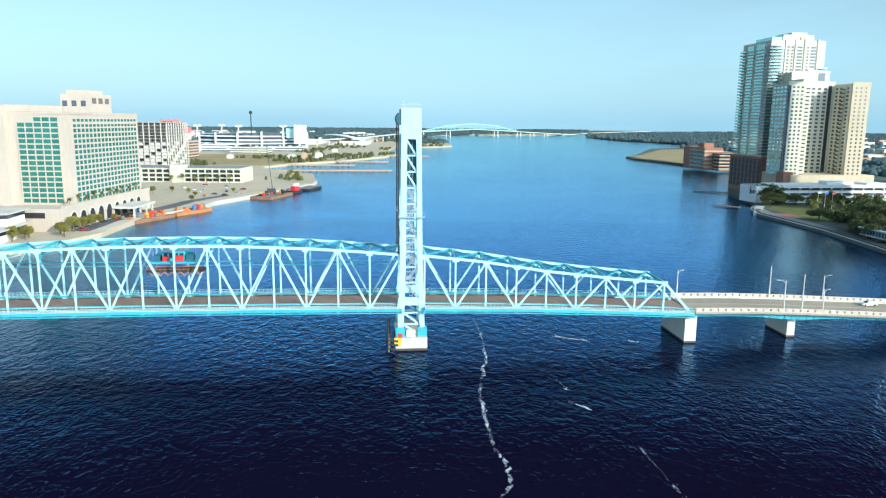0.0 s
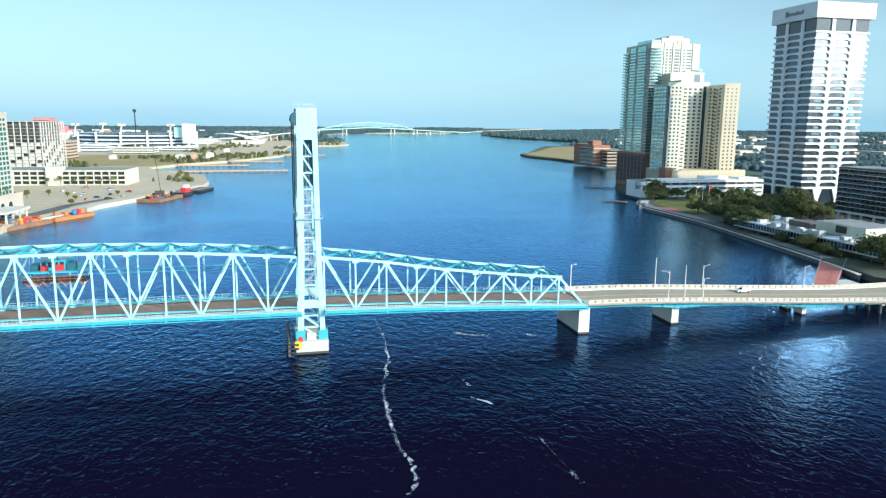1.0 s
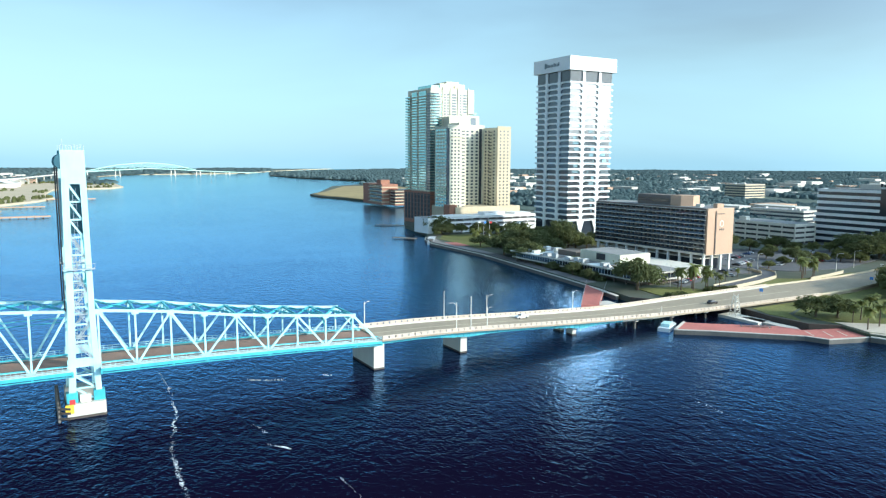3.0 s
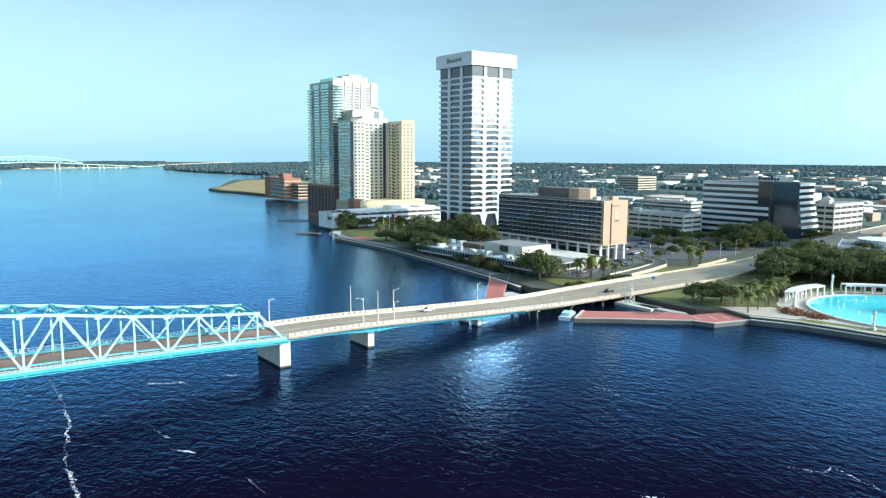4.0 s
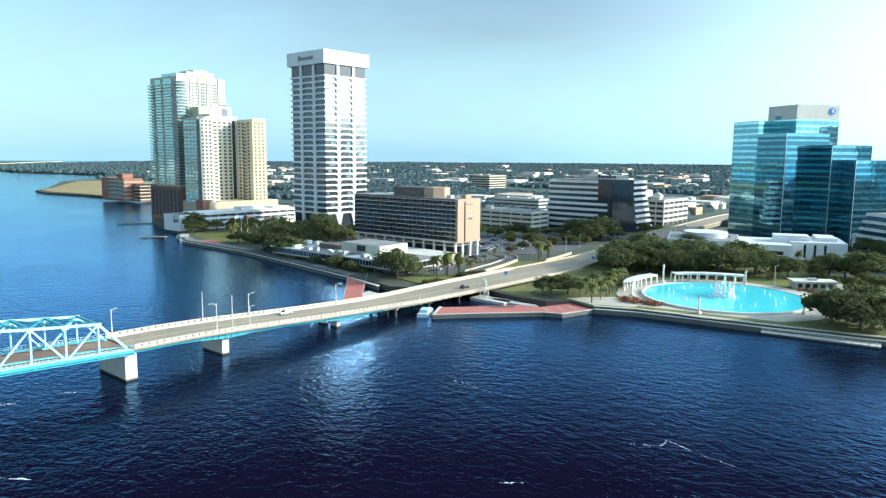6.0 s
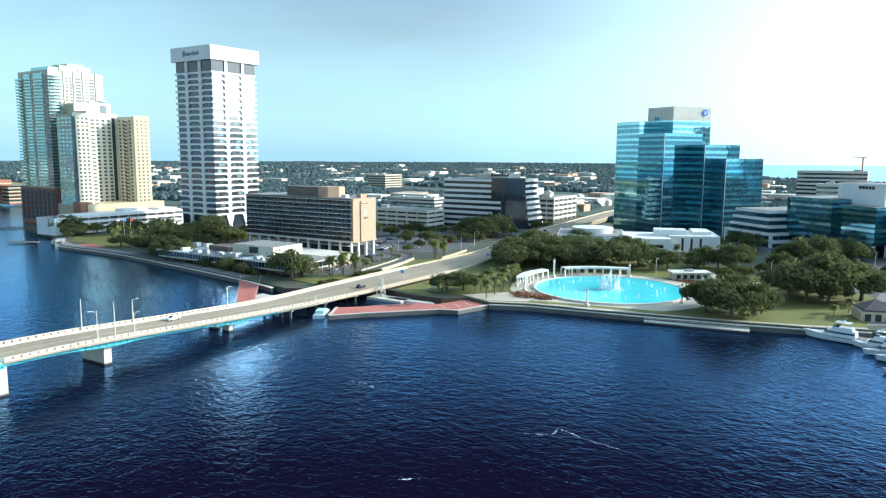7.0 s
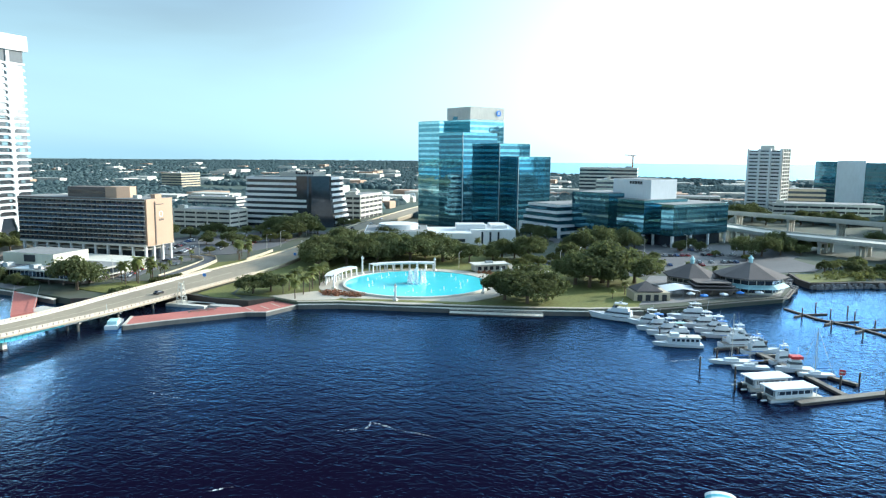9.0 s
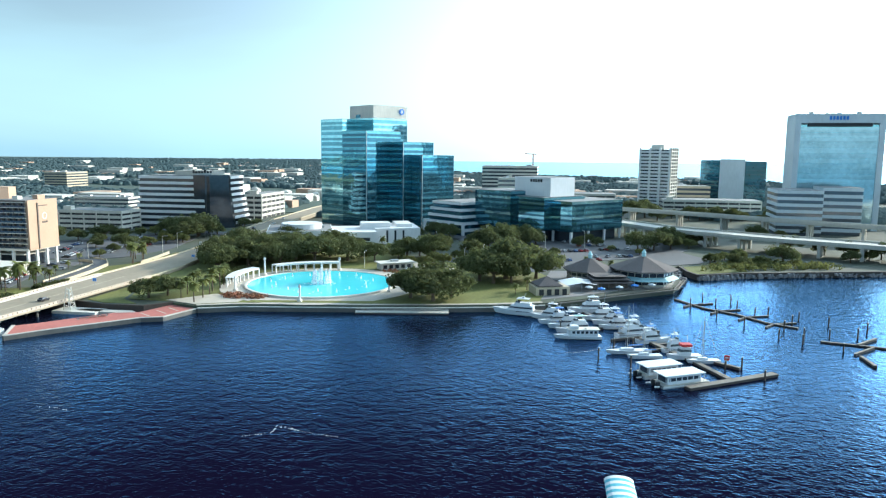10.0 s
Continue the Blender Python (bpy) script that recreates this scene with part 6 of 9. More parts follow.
# ---- roads on the south bank ----
def ribbon(name, rows, m, zoff, th_, label, category):
    """A road strip from rows of (x, y, z, width)."""
    bm = bmesh.new()
    prev = None
    for i, (x, y, z, w) in enumerate(rows):
        a, b = rows[max(i - 1, 0)], rows[min(i + 1, len(rows) - 1)]
        d = Vector((b[0] - a[0], b[1] - a[1], 0)).normalized()
        nrm = Vector((-d.y, d.x, 0))
        c = Vector((x, y, z + zoff))
        row = [bm.verts.new(p) for p in (c + nrm * w / 2, c - nrm * w / 2, c - nrm * w / 2 - Vector((0, 0, th_)), c + nrm * w / 2 - Vector((0, 0, th_)))]
        if prev:
            for q in range(4):
                bm.faces.new((prev[q], row[q], row[(q + 1) % 4], prev[(q + 1) % 4]))
        prev = row
    bmesh.ops.recalc_face_normals(bm, faces=bm.faces[:])
    return tagged(new(name, mesh_from(bm, name, m)), label, category, kind="structure")


MAIN = [(256.8, 206.2, 3.6, 24.9), (285, 209, 3.65, 23), (318, 214.5, 3.7, 19), (341, 219.5, 3.8, 17.5), (382, 231, 4.0, 17), (430, 244.5, 4.3, 17), (470, 250, 5.0, 17), (540, 260, 6.0, 18), (610, 273, 6.0, 18), (760, 298, 4.0, 18), (1000, 340, 3.2, 18)]
RAMP = [(238, 226.5, 3.1, 6.4), (250, 229.5, 3.1, 6.4), (266, 234, 3.1, 6.4), (284, 241, 3.0, 6.4), (294, 250, 2.9, 6.4), (297, 262, 2.8, 6.4)]


def edge_of(rows, side, inset, w):
    """Rows that run along one edge of a road strip."""
    out = []
    for i, (x, y, z, b) in enumerate(rows):
        p, q = rows[max(i - 1, 0)], rows[min(i + 1, len(rows) - 1)]
        d = Vector((q[0] - p[0], q[1] - p[1], 0)).normalized()
        k = side * (b / 2 - inset)
        out.append((x - d.y * k, y + d.x * k, z, w))
    return out


ribbon("road", MAIN, M_DECK, 0.0, 2.6, "beige concrete avenue running inland", "road")
ribbon("road_kerb", edge_of(MAIN, 1, 0.2, 0.35), M_CREAMD, 0.75, 0.85, "sand-coloured concrete road barrier", "kerb")
ribbon("road_kerb_west", edge_of(MAIN, -1, 0.2, 0.35), M_CREAMD, 0.7, 0.8, "sand-coloured concrete road barrier", "kerb")
ribbon("road_gutter", edge_of(MAIN, 1, 1.5, 0.5), M_CONCG, 0.012, 0.1, "worn grey gutter beside the barrier", "kerb")
ribbon("ramp", RAMP, M_ASPHALT, 0.2, 0.8, "curving asphalt side ramp", "road")
ribbon("ramp_wall", edge_of(RAMP, -1, -0.1, 0.3), M_CREAMD, 0.85, 1.5, "sand-coloured ramp parapet", "wall")
ribbon("ramp_wall_inner", edge_of(RAMP, 1, -0.1, 0.3), M_CREAMD, 0.85, 1.5, "sand-coloured ramp parapet", "wall")
ribbon("planter_wall", [(296, 227.5, 2.5, 0.5), (312, 231, 2.5, 0.5), (330, 236, 2.5, 0.5)], M_CREAMD, 1.3, 1.4, "low sand-coloured planter wall beside the avenue", "wall")
slab("verge", M_GRASS, [(234, 219.8), (258, 220.3), (286, 222.6), (318, 226), (340, 231), (334, 235), (312, 230), (292, 232), (284, 236), (266, 229), (250, 224.5), (234, 222)], 2.4, 2.66, "strip of worn grass between the avenue and the ramp", "lawn")
slab("hotel_lawn", M_GRASS, [(202, 220), (224, 219), (231, 224), (224, 236), (204, 242)], 2.4, 2.66, "small shaded lawn beside the bridge end", "lawn")
shrub_bed("verge_hedge", [(226, 221), (240, 221), (246, 223.5), (236, 223.6), (226, 226)], 1.8, M_LEAFD, "dark shrubs beside the bridge end", 70, 41, 0.6)
shrub_bed("lawn_shrubs", [(203, 217), (212, 217.5), (212, 221), (203, 222)], 1.7, M_LEAFD, "rounded shrubs on the bank beside the bridge", 50, 42, 0.6)
slab("parking_lot", M_PARKLOT, [(296, 268), (310, 250), (345, 246), (395, 262), (410, 300), (360, 330), (300, 345), (292, 300)], 2.4, 2.58, "grey asphalt parking lot with pale islands", "parking lot")
slab("hotel_forecourt", M_PARKLOT, [(226, 236), (246, 246), (290, 256), (292, 345), (262, 345), (256, 262), (228, 250)], 2.4, 2.57, "grey asphalt forecourt", "parking lot")
slab("hotel_street", M_ASPHALT, [(410, 215), (425, 330), (436, 330), (424, 215)], 2.4, 2.6, "asphalt cross street", "road")
slab("museum_drive", M_PARKLOT, [(420, 60), (470, 20), (560, 90), (590, 130), (560, 160), (440, 100)], 2.42, 2.58, "grey asphalt drive between offices", "road")


def overpass(name, rows, z, label):
    ribbon(name, [(x, y, z, w) for x, y, w in rows], M_CONC, 0, 1.3, label, "overpass")
    for sgn in (-1, 1):
        out = []
        for i, (x, y, w) in enumerate(rows):
            a, b = rows[max(i - 1, 0)], rows[min(i + 1, len(rows) - 1)]
            d = Vector((b[0] - a[0], b[1] - a[1], 0)).normalized()
            out.append((x - d.y * sgn * w / 2, y + d.x * sgn * w / 2, z, 0.5))
        ribbon(name + "_parapet", out, M_CONC, 1.0, 1.6, "pale concrete parapet of the overpass", "parapet")
    for i, ((x0, y0, w0), (x1, y1, w1)) in enumerate(zip(rows, rows[1:])):
        n = max(1, int(math.hypot(x1 - x0, y1 - y0) / (19 if name == "overpass" else 30)))
        for k in range(n):
            f = (k + 0.5) / n
            ang = math.degrees(math.atan2(y1 - y0, x1 - x0))
            th = thing("overpass_pier", x0 + (x1 - x0) * f, y0 + (y1 - y0) * f, 0, ang, "grey concrete pier bent under the overpass", "pier", "overpass piers")
            box("cap", th, M_CONC, -0.9, 0.9, -w0 / 2 + 1, w0 / 2 - 1, z - 2.9, z - 1.3)
            for q in range(3):
                y = -w0 / 2 + 2.5 + q * (w0 - 5) / 2
                box("column", th, M_CONC, -0.8, 0.8, y - 0.8, y + 0.8, 0, z - 2.9)


overpass("overpass", [(620, 70, 16), (540, 20, 18), (480, -28, 20), (448, -82, 22), (424, -140, 22), (400, -230, 22), (370, -400, 22)], 11.0, "grey concrete highway overpass")
overpass("overpass_ramp", [(640, 60, 12), (600, 10, 12), (560, -60, 12), (510, -135, 12), (470, -230, 12), (430, -400, 12)], 14.5, "grey concrete highway ramp")

slab("side_street", M_ASPHALT, [(352, -22), (372, -26), (384, -42), (400, -48), (452, -22), (456, 0), (436, 6), (404, -14), (372, 0)], 2.42, 2.62, "grey asphalt street beside the basin", "road")
slab("bank_lawn", M_GRASS, [(349, -37), (356, -33.5), (370, -33), (383, -48), (380, -62), (366, -62)], 2.42, 2.6, "small green lawn on the basin bank", "lawn")


def riprap(name, line, n, seed):
    """Broken stone tipped along a bank."""
    rnd = random.Random(seed)
    bm = bmesh.new()
    for k in range(n):
        i = rnd.randrange(len(line) - 1)
        f = rnd.random()
        x = line[i][0] + (line[i + 1][0] - line[i][0]) * f + rnd.gauss(0, 0.7)
        y = line[i][1] + (line[i + 1][1] - line[i][1]) * f + rnd.gauss(0, 0.7)
        r = rnd.uniform(0.4, 1.0)
        c = Vector((x, y, rnd.uniform(0.1, 2.0)))
        top = [bm.verts.new(c + Vector((r * rnd.uniform(0.6, 1.2) * math.cos(a), r * rnd.uniform(0.6, 1.2) * math.sin(a), r * rnd.uniform(0.2, 0.6)))) for a in (0.3, 1.7, 2.9, 4.2, 5.4)]
        low = [bm.verts.new(c + Vector((r * 1.2 * math.cos(a), r * 1.2 * math.sin(a), -r))) for a in (0.3, 1.7, 2.9, 4.2, 5.4)]
        bm.faces.new(top)
        for q in range(5):
            bm.faces.new((low[q], low[(q + 1) % 5], top[(q + 1) % 5], top[q]))
    tagged(new(name, mesh_from(bm, name, M_CONCG)), "grey broken stones tipped along the bank", "riprap", kind="stuff")


riprap("riprap", [(346, -38), (358, -57), (369, -84), (386, -128)], 330, 4)
riprap("riprap_park", [(372, -31.5), (352, -29), (334, -30.5)], 120, 5)


def park_pavilion():
    th = thing("park_pavilion", 320, 103, 2.55, -52, "low grey park building with a flat roof among trees", "pavilion")
    box("wall", th, M_CONC, -8, 8, -3.5, 3.5, 0, 3.2)
    for k in range(5):
        box("window", th, M_GLD, -7 + k * 3.0, -5.2 + k * 3.0, -3.62, -3.48, 0.8, 2.5)
    box("roof", th, M_CONCW, -9, 9, -4.4, 4.4, 3.2, 3.6)
    box("roof_unit", th, M_GREYST, -2, 1.5, -1, 1.4, 3.6, 4.5)


park_pavilion()
slab("quay_lawn", M_GRASS, [(229.5, 130), (238.5, 96), (246.5, 68), (250, 69.5), (242, 97.5), (233, 131)], 2.4, 2.7, "narrow grass strip along the bulkhead", "lawn")

# ---- north bank ----
def riverfront_hotel():
    th = thing("riverfront_hotel", -185.5, 351, 2.4, 0, "broad cream hotel with green windows, penthouse and arcaded podium", "hotel")
    po_ = box("podium", th, M_BEIGE, -60, 2.5, -16, 84, 0, 11.0, "cream podium with tall arches")
    # west-side podium terrace openings
    for k in range(9):
        y = -6 + k * 9.2
        bm = bmesh.new()
        seg = 8
        pts = [(y - 2.9, 0.6), (y + 2.9, 0.6)] + [(y + 2.9 * math.cos(q * math.pi / seg), 5.6 + 2.9 * math.sin(q * math.pi / seg)) for q in range(seg + 1)]
        v = [bm.verts.new((2.56, a, b)) for a, b in pts]
        w = [bm.verts.new((1.5, a, b)) for a, b in pts]
        bm.faces.new(v)
        for i in range(len(v)):
            bm.faces.new((v[i], w[i], w[(i + 1) % len(v)], v[(i + 1) % len(v)]))
        part("arch_opening", bm, M_DARK, po_, "dark arched opening")
        bm = bmesh.new()
        for q in range(seg):
            a, b = q * math.pi / seg, (q + 1) * math.pi / seg
            bm_beam(bm, (2.65, y + 3.1 * math.cos(a), 5.6 + 3.1 * math.sin(a)), (2.65, y + 3.1 * math.cos(b), 5.6 + 3.1 * math.sin(b)), 0.3, 0.4)
        part("arch_trim", bm, M_CONCW, po_)
    box("podium_parapet", th, M_BEIGE, 1.9, 2.8, -16.2, 84.2, 11.0, 12.2)
    box("terrace_slot", th, M_DARK, -42, -6, -16.1, -15.5, 6.5, 9.2)
    box("canopy", th, M_CONC, 2.5, 15, 34, 62, 5.2, 6.4, "flat entrance canopy")
    for k in range(4):
        box("canopy_post", th, M_CONC, 13.5, 14.3, 35 + k * 8, 35.8 + k * 8, 0, 5.2)
    tw_ = box("tower", th, M_BEIGE, -36, 0, 0, 79, 11, 55.5)
    box("west_block", th, M_BEIGE, -62, -29.5, -3, 60, 11, 60.0)
    box("west_block", th, M_BEIGE, -29.5, -20.5, 6, 34, 55.5, 60.0)
    box("parapet", th, M_BEIGE, -36.3, 0.3, -0.3, 79.3, 55.5, 56.6)
    box("roof", th, M_ROOF, -35.5, -0.5, 0.5, 78.5, 56.6, 56.7)
    n = 16
    h = (54.5 - 12) / n
    for k in range(n):
        z = 12.4 + k * h
        for q in range(18):
            box("window", tw_, M_GLGRN, -0.05, 0.1, 4.8 + q * 4.05, 7.5 + q * 4.05, z - 0.2, z + (1.6 if k < 14 else 1.1))
        if k < n:
            for q in range(5):
                if k < 15 or q > 1:
                    box("wide_window", tw_, M_GLGRN, -24.8 + q * 4.1, -21.4 + q * 4.1, -0.14, 0.05, z - 0.2, z + 1.75)
    for k in range(6):
        box("pier_fin", th, M_BEIGE, -25.3 + k * 4.1, -24.8 + k * 4.1, -0.4, 0.1, 11, 51)
    ph_ = box("penthouse", th, M_BEIGE, -22, -6, 36, 60, 56.6, 66.5, "cream penthouse with curved dark panels")
    for k in range(3):
        box("penthouse_window", ph_, M_BROWN, -5.98, -5.9, 38 + k * 7.3, 42.5 + k * 7.3, 61.5, 64.5)
        box("penthouse_window", ph_, M_GLG, -21 + k * 5, -18.4 + k * 5, 35.9, 36.02, 60, 63)
    box("penthouse", th, M_BEIGE, -20, -9, 39, 57, 66.5, 68.6)


riverfront_hotel()


def terrace_house():
    th = thing("terraced_market", -228, 292, 2.4, 8, "white low market hall with stepped flat roofs", "market hall")
    for k, (x0, x1, y0, y1, z) in enumerate(((0, 38, 0, 30, 6), (-20, 30, 6, 34, 10), (6, 34, -8, 8, 8.5), (-30, 14, 12, 36, 13), (-36, 4, -6, 16, 9), (16, 36, 14, 34, 12))):
        box("wall", th, M_CONCW, x0 + 1, x1 - 1, y0 + 1, y1 - 1, 0, z - 0.5)
        box("window_band", th, M_GLD, x0 + 0.9, x1 - 0.9, y0 + 0.9, y1 - 0.9, z - 2.6, z - 1.1)
        box("roof", th, M_CONC, x0 - 0.8, x1 + 0.8, y0 - 0.8, y1 + 0.8, z - 0.5, z)
    roof_units(th, 6, 30, 30, 10, 21)


terrace_house()
slab("riverside_drive", M_ASPHALT, [(-172, 338), (-176, 391), (-168, 436), (-167, 470), (-155, 509), (-161, 512), (-175, 470), (-178, 436), (-186, 391), (-186, 340)], 2.4, 2.56, "asphalt riverside drive", "road")
slab("north_quay", M_PAVE, [(-166, 336), (-169.5, 391), (-156, 432), (-155, 468), (-143, 507), (-125, 572), (-117, 610), (-122, 612), (-131, 572), (-149, 509), (-162, 468), (-164, 434), (-176, 391), (-172, 337)], 2.4, 2.6, "pale paved quay along the river", "promenade")
slab("north_lot", M_SAND, [(-215, 480), (-160, 480), (-130, 575), (-126, 600), (-240, 600)], 2.4, 2.52, "broad pale parking lot", "parking lot")


def shell_frame():
    th = thing("concrete_shell", -334, 742, 2.4, 0, "unfinished grey concrete tower frame with open floors", "building shell")
    n = 15
    h = 50 / n
    for k in range(n + 1):
        box("floor_slab", th, M_CONC, 0, 44, 0, 60, k * h - 0.3, k * h)
    for i in range(8):
        for j in range(2):
            box("column", th, M_CONC, 0.3 + i * 6.1, 1.2 + i * 6.1, 0.3 + j * 58.5, 1.2 + j * 58.5, 0, 50)
    for j in range(1, 9):
        box("column", th, M_CONC, 42.8, 43.7, 0.3 + j * 6.6, 1.2 + j * 6.6, 0, 50)
    box("core", th, M_CONCG, 6, 40, 6, 54, 0, 49.5)
    for k in range(9):
        for i in range(7):
            if (k * 3 + i * 5) % 4 < 3:
                box("wall_panel", th, M_CONC, 1.2 + i * 6.1, 5.6 + i * 6.1, 0.05, 0.3, k * h, k * h + h * 0.8)
        for j in range(8):
            if (k * 5 + j * 3) % 4 < 2:
                box("wall_panel", th, M_CONC, 43.7, 43.9, 1.2 + j * 6.6, 5.9 + j * 6.6, k * h, k * h + h * 0.8)


shell_frame()
th = thing("parking_garage", -276, 612, 2.4, 0, "long cream parking garage with rows of square openings", "garage")
box("interior", th, M_DARK, 1, 98, 1, 34, 0, 11.5)
for k in range(4):
    box("deck_band", th, M_CREAM, 0, 99, 0, 35, k * 3.7 - 0.2 if k else 0, k * 3.7 + 0.95)
for k in range(17):
    box("pier", th, M_CREAM, k * 6.1, k * 6.1 + 0.9, -0.2, 0.9, 0, 12.4)
for k in range(9):
    box("pier", th, M_CREAM, 98.2, 99.2, k * 4.2, k * 4.2 + 1.1, 0, 12.4)
box("stair_tower", th, M_CREAM, 38, 50, -2, 8, 0, 15.0)
box("roof", th, M_ROOF, 1, 98, 1, 34, 12.4, 12.5)

r_ = random.Random(12)
for i, (x, y, w, d, z, n, m) in enumerate(((-390, 985, 34, 40, 24, 6, M_TAN), (-430, 900, 40, 30, 18, 5, M_CREAM), (-470, 1100, 50, 40, 20, 5, M_CONCW), (-350, 1150, 60, 30, 10, 3, M_CREAM),
                                             (-560, 1000, 50, 40, 26, 7, M_CONCW), (-600, 1250, 80, 40, 16, 4, M_TAN), (-420, 1220, 40, 26, 12, 3, M_WHITE), (-300, 1240, 50, 24, 8, 2, M_CONCW))):
    simple_block("city_block", x, y, w, d, z, n, m, M_GLG, ("tan", "cream", "grey", "cream", "grey", "tan", "white", "grey")[i] + " city block with window bands", "building", 0, 0.55, "city blocks")


def stadium():
    th = thing("stadium", -385, 1400, 2.4, 0, "large white football stadium with tiered stands and light masts", "stadium")
    seg = 40
    for i, (r0, r1, z0, z1, m) in enumerate(((1.0, 0.97, 0, 5, M_COOL), (0.97, 0.95, 5, 9, M_GLG), (1.0, 0.97, 9, 11.5, M_COOL), (0.97, 0.94, 11.5, 14.5, M_GLG), (1.0, 0.96, 14.5, 17.5, M_COOL), (0.96, 0.93, 17.5, 22, M_GLG), (1.0, 0.97, 22, 24.5, M_COOL), (0.97, 0.9, 24.5, 27, M_GLG))):
        bm = bmesh.new()
        rows = [[bm.verts.new((110 * r * math.cos(q * math.tau / seg), 85 * r * math.sin(q * math.tau / seg), z)) for q in range(seg)] for r, z in ((r0, z0), (r1, z1), (0.6, z1), (0.6, z0))]
        for a, b in zip(rows, rows[1:]):
            for q in range(seg):
                bm.faces.new((a[q], a[(q + 1) % seg], b[(q + 1) % seg], b[q]))
        part("stand_tier", bm, m, th)
    for k in range(16):
        a = k * math.tau / 16
        box("ramp_pier", th, M_CONCW, 111 * math.cos(a) - 1.5, 111 * math.cos(a) + 1.5, 86 * math.sin(a) - 1.5, 86 * math.sin(a) + 1.5, 0, 30)
    for sx, sy in ((-0.75, -0.75), (0.0, -1.0), (0.7, -0.75), (-0.7, 0.75), (0.7, 0.75)):
        x, y = sx * 110, sy * 85
        beam("light_mast", th, M_CONCW, (x, y, 20), (x + 3, y, 44), 2.0, 2.0)
        box("lamp_rack", th, M_CONCW, x - 4, x + 9, y - 1, y + 1, 40, 44)
    box("scoreboard", th, M_WHITE, 100, 122, -70, -62, 10, 44, "white scoreboard back")
    box("scoreboard", th, M_BLUEL, 84, 100, -60, -50, 20, 38, "turquoise glass stand end")


stadium()
th = thing("arena", -265, 1640, 2.4, 0, "low white vaulted exhibition hall", "hall")
bm = bmesh.new()
seg = 12
prev = None
for k in range(seg + 1):
    a = k * math.pi / seg
    row = [bm.verts.new((-85 + 170 * k / seg, -40, 4 + 18 * math.sin(a))), bm.verts.new((-85 + 170 * k / seg, 50, 4 + 18 * math.sin(a)))]
    if prev:
        bm.faces.new((prev[0], row[0], row[1], prev[1]))
    prev = row
part("vault_roof", bm, M_WHITE, th)
box("front_wall", th, M_CONCW, -84, 84, -39, 49, 0, 8)
th = thing("red_roofed_hall", -640, 1660, 2.4, 0, "distant hall with a peaked red steel roof", "hall")
for k in range(5):
    a = 50 - k * 9
    prism("roof_tier", th, M_PINK, [(-a, -20), (a, -20), (a, 20), (-a, 20)], 22 + k * 6, 29 + k * 6)
box("wall", th, M_CONC, -52, 52, -21, 21, 0, 22)
th = thing("radio_mast", -410, 1500, 2.4, 0, "dark slim mast with a round head", "mast")
beam("mast", th, M_DARK, (0, 0, 0), (0, 0, 66), 1.6, 1.6)
bm = bmesh.new()
bmesh.ops.create_uvsphere(bm, u_segments=10, v_segments=6, radius=3.5, matrix=Matrix.Translation((0, 0, 68)))
part("head", bm, M_DARK, th)

# elevated expressway
ribbon_rows = [(-560, 1120), (-400, 1260), (-290, 1450), (-190, 1750), (-130, 2150), (-100, 2520)]
VIA = []
for (x0, y0), (x1, y1) in zip(ribbon_rows, ribbon_rows[1:]):
    for k in range(6):
        VIA.append((x0 + (x1 - x0) * k / 6, y0 + (y1 - y0) * k / 6))
th = thing("viaduct", 0, 0, 0, 0, "long pale elevated expressway on columns", "viaduct")
for i, ((x0, y0), (x1, y1)) in enumerate(zip(VIA, VIA[1:])):
    z0, z1 = 9 + i * 0.45, 9 + (i + 1) * 0.45
    beam("deck", th, M_CONCW, (x0, y0, z0), (x1, y1, z1), 14, 1.6)
    box("column", th, M_CONC, x0 - 1.2, x0 + 1.2, y0 - 4, y0 + 4, 0, z0 - 0.6)


def far_bridge():
    th = thing("cantilever_bridge", 0, 0, 0, 0, "distant pale green cantilever truss bridge over the river", "bridge")
    a, b = Vector((-105, 2515, 0)), Vector((520, 3000, 0))
    d = (b - a)
    piers = (0.17, 0.46)
    def dz(f):
        return interp(f, [(0, 19), (0.17, 24), (0.315, 28), (0.46, 24), (0.7, 15), (1, 6)])
    def tz(f):
        return dz(f) + interp(f, [(0.02, 2), (0.17, 17), (0.315, 20), (0.46, 17), (0.6, 2)])
    N = 44
    lat = bmesh.new()
    for k in range(N):
        f0, f1 = k / N, (k + 1) / N
        p0, p1 = a + d * f0, a + d * f1
        beam("deck", th, M_GREENP, p0 + Vector((0, 0, dz(f0))), p1 + Vector((0, 0, dz(f1))), 16, 2.2)
        if 0.02 <= f0 and f1 <= 0.61:
            bm_beam(lat, p0 + Vector((0, 0, tz(f0))), p1 + Vector((0, 0, tz(f1))), 1.6, 1.6)
            bm_beam(lat, p0 + Vector((0, 0, dz(f0))), p0 + Vector((0, 0, tz(f0))), 1.0, 1.0)
            bm_beam(lat, p0 + Vector((0, 0, dz(f0))), p1 + Vector((0, 0, tz(f1))), 0.9, 0.9)
    part("lattice", lat, M_GREENP, th)
    for f in (0.02, 0.17, 0.46, 0.61, 0.70, 0.80):
        p0 = a + d * f
        for s in (-6, 6):
            beam("pier_leg", th, M_CONCW, p0 + Vector((s * 1.3, 0, -1)), p0 + Vector((s, 0, dz(f) - 1)), 3.2, 3.2)


far_bridge()


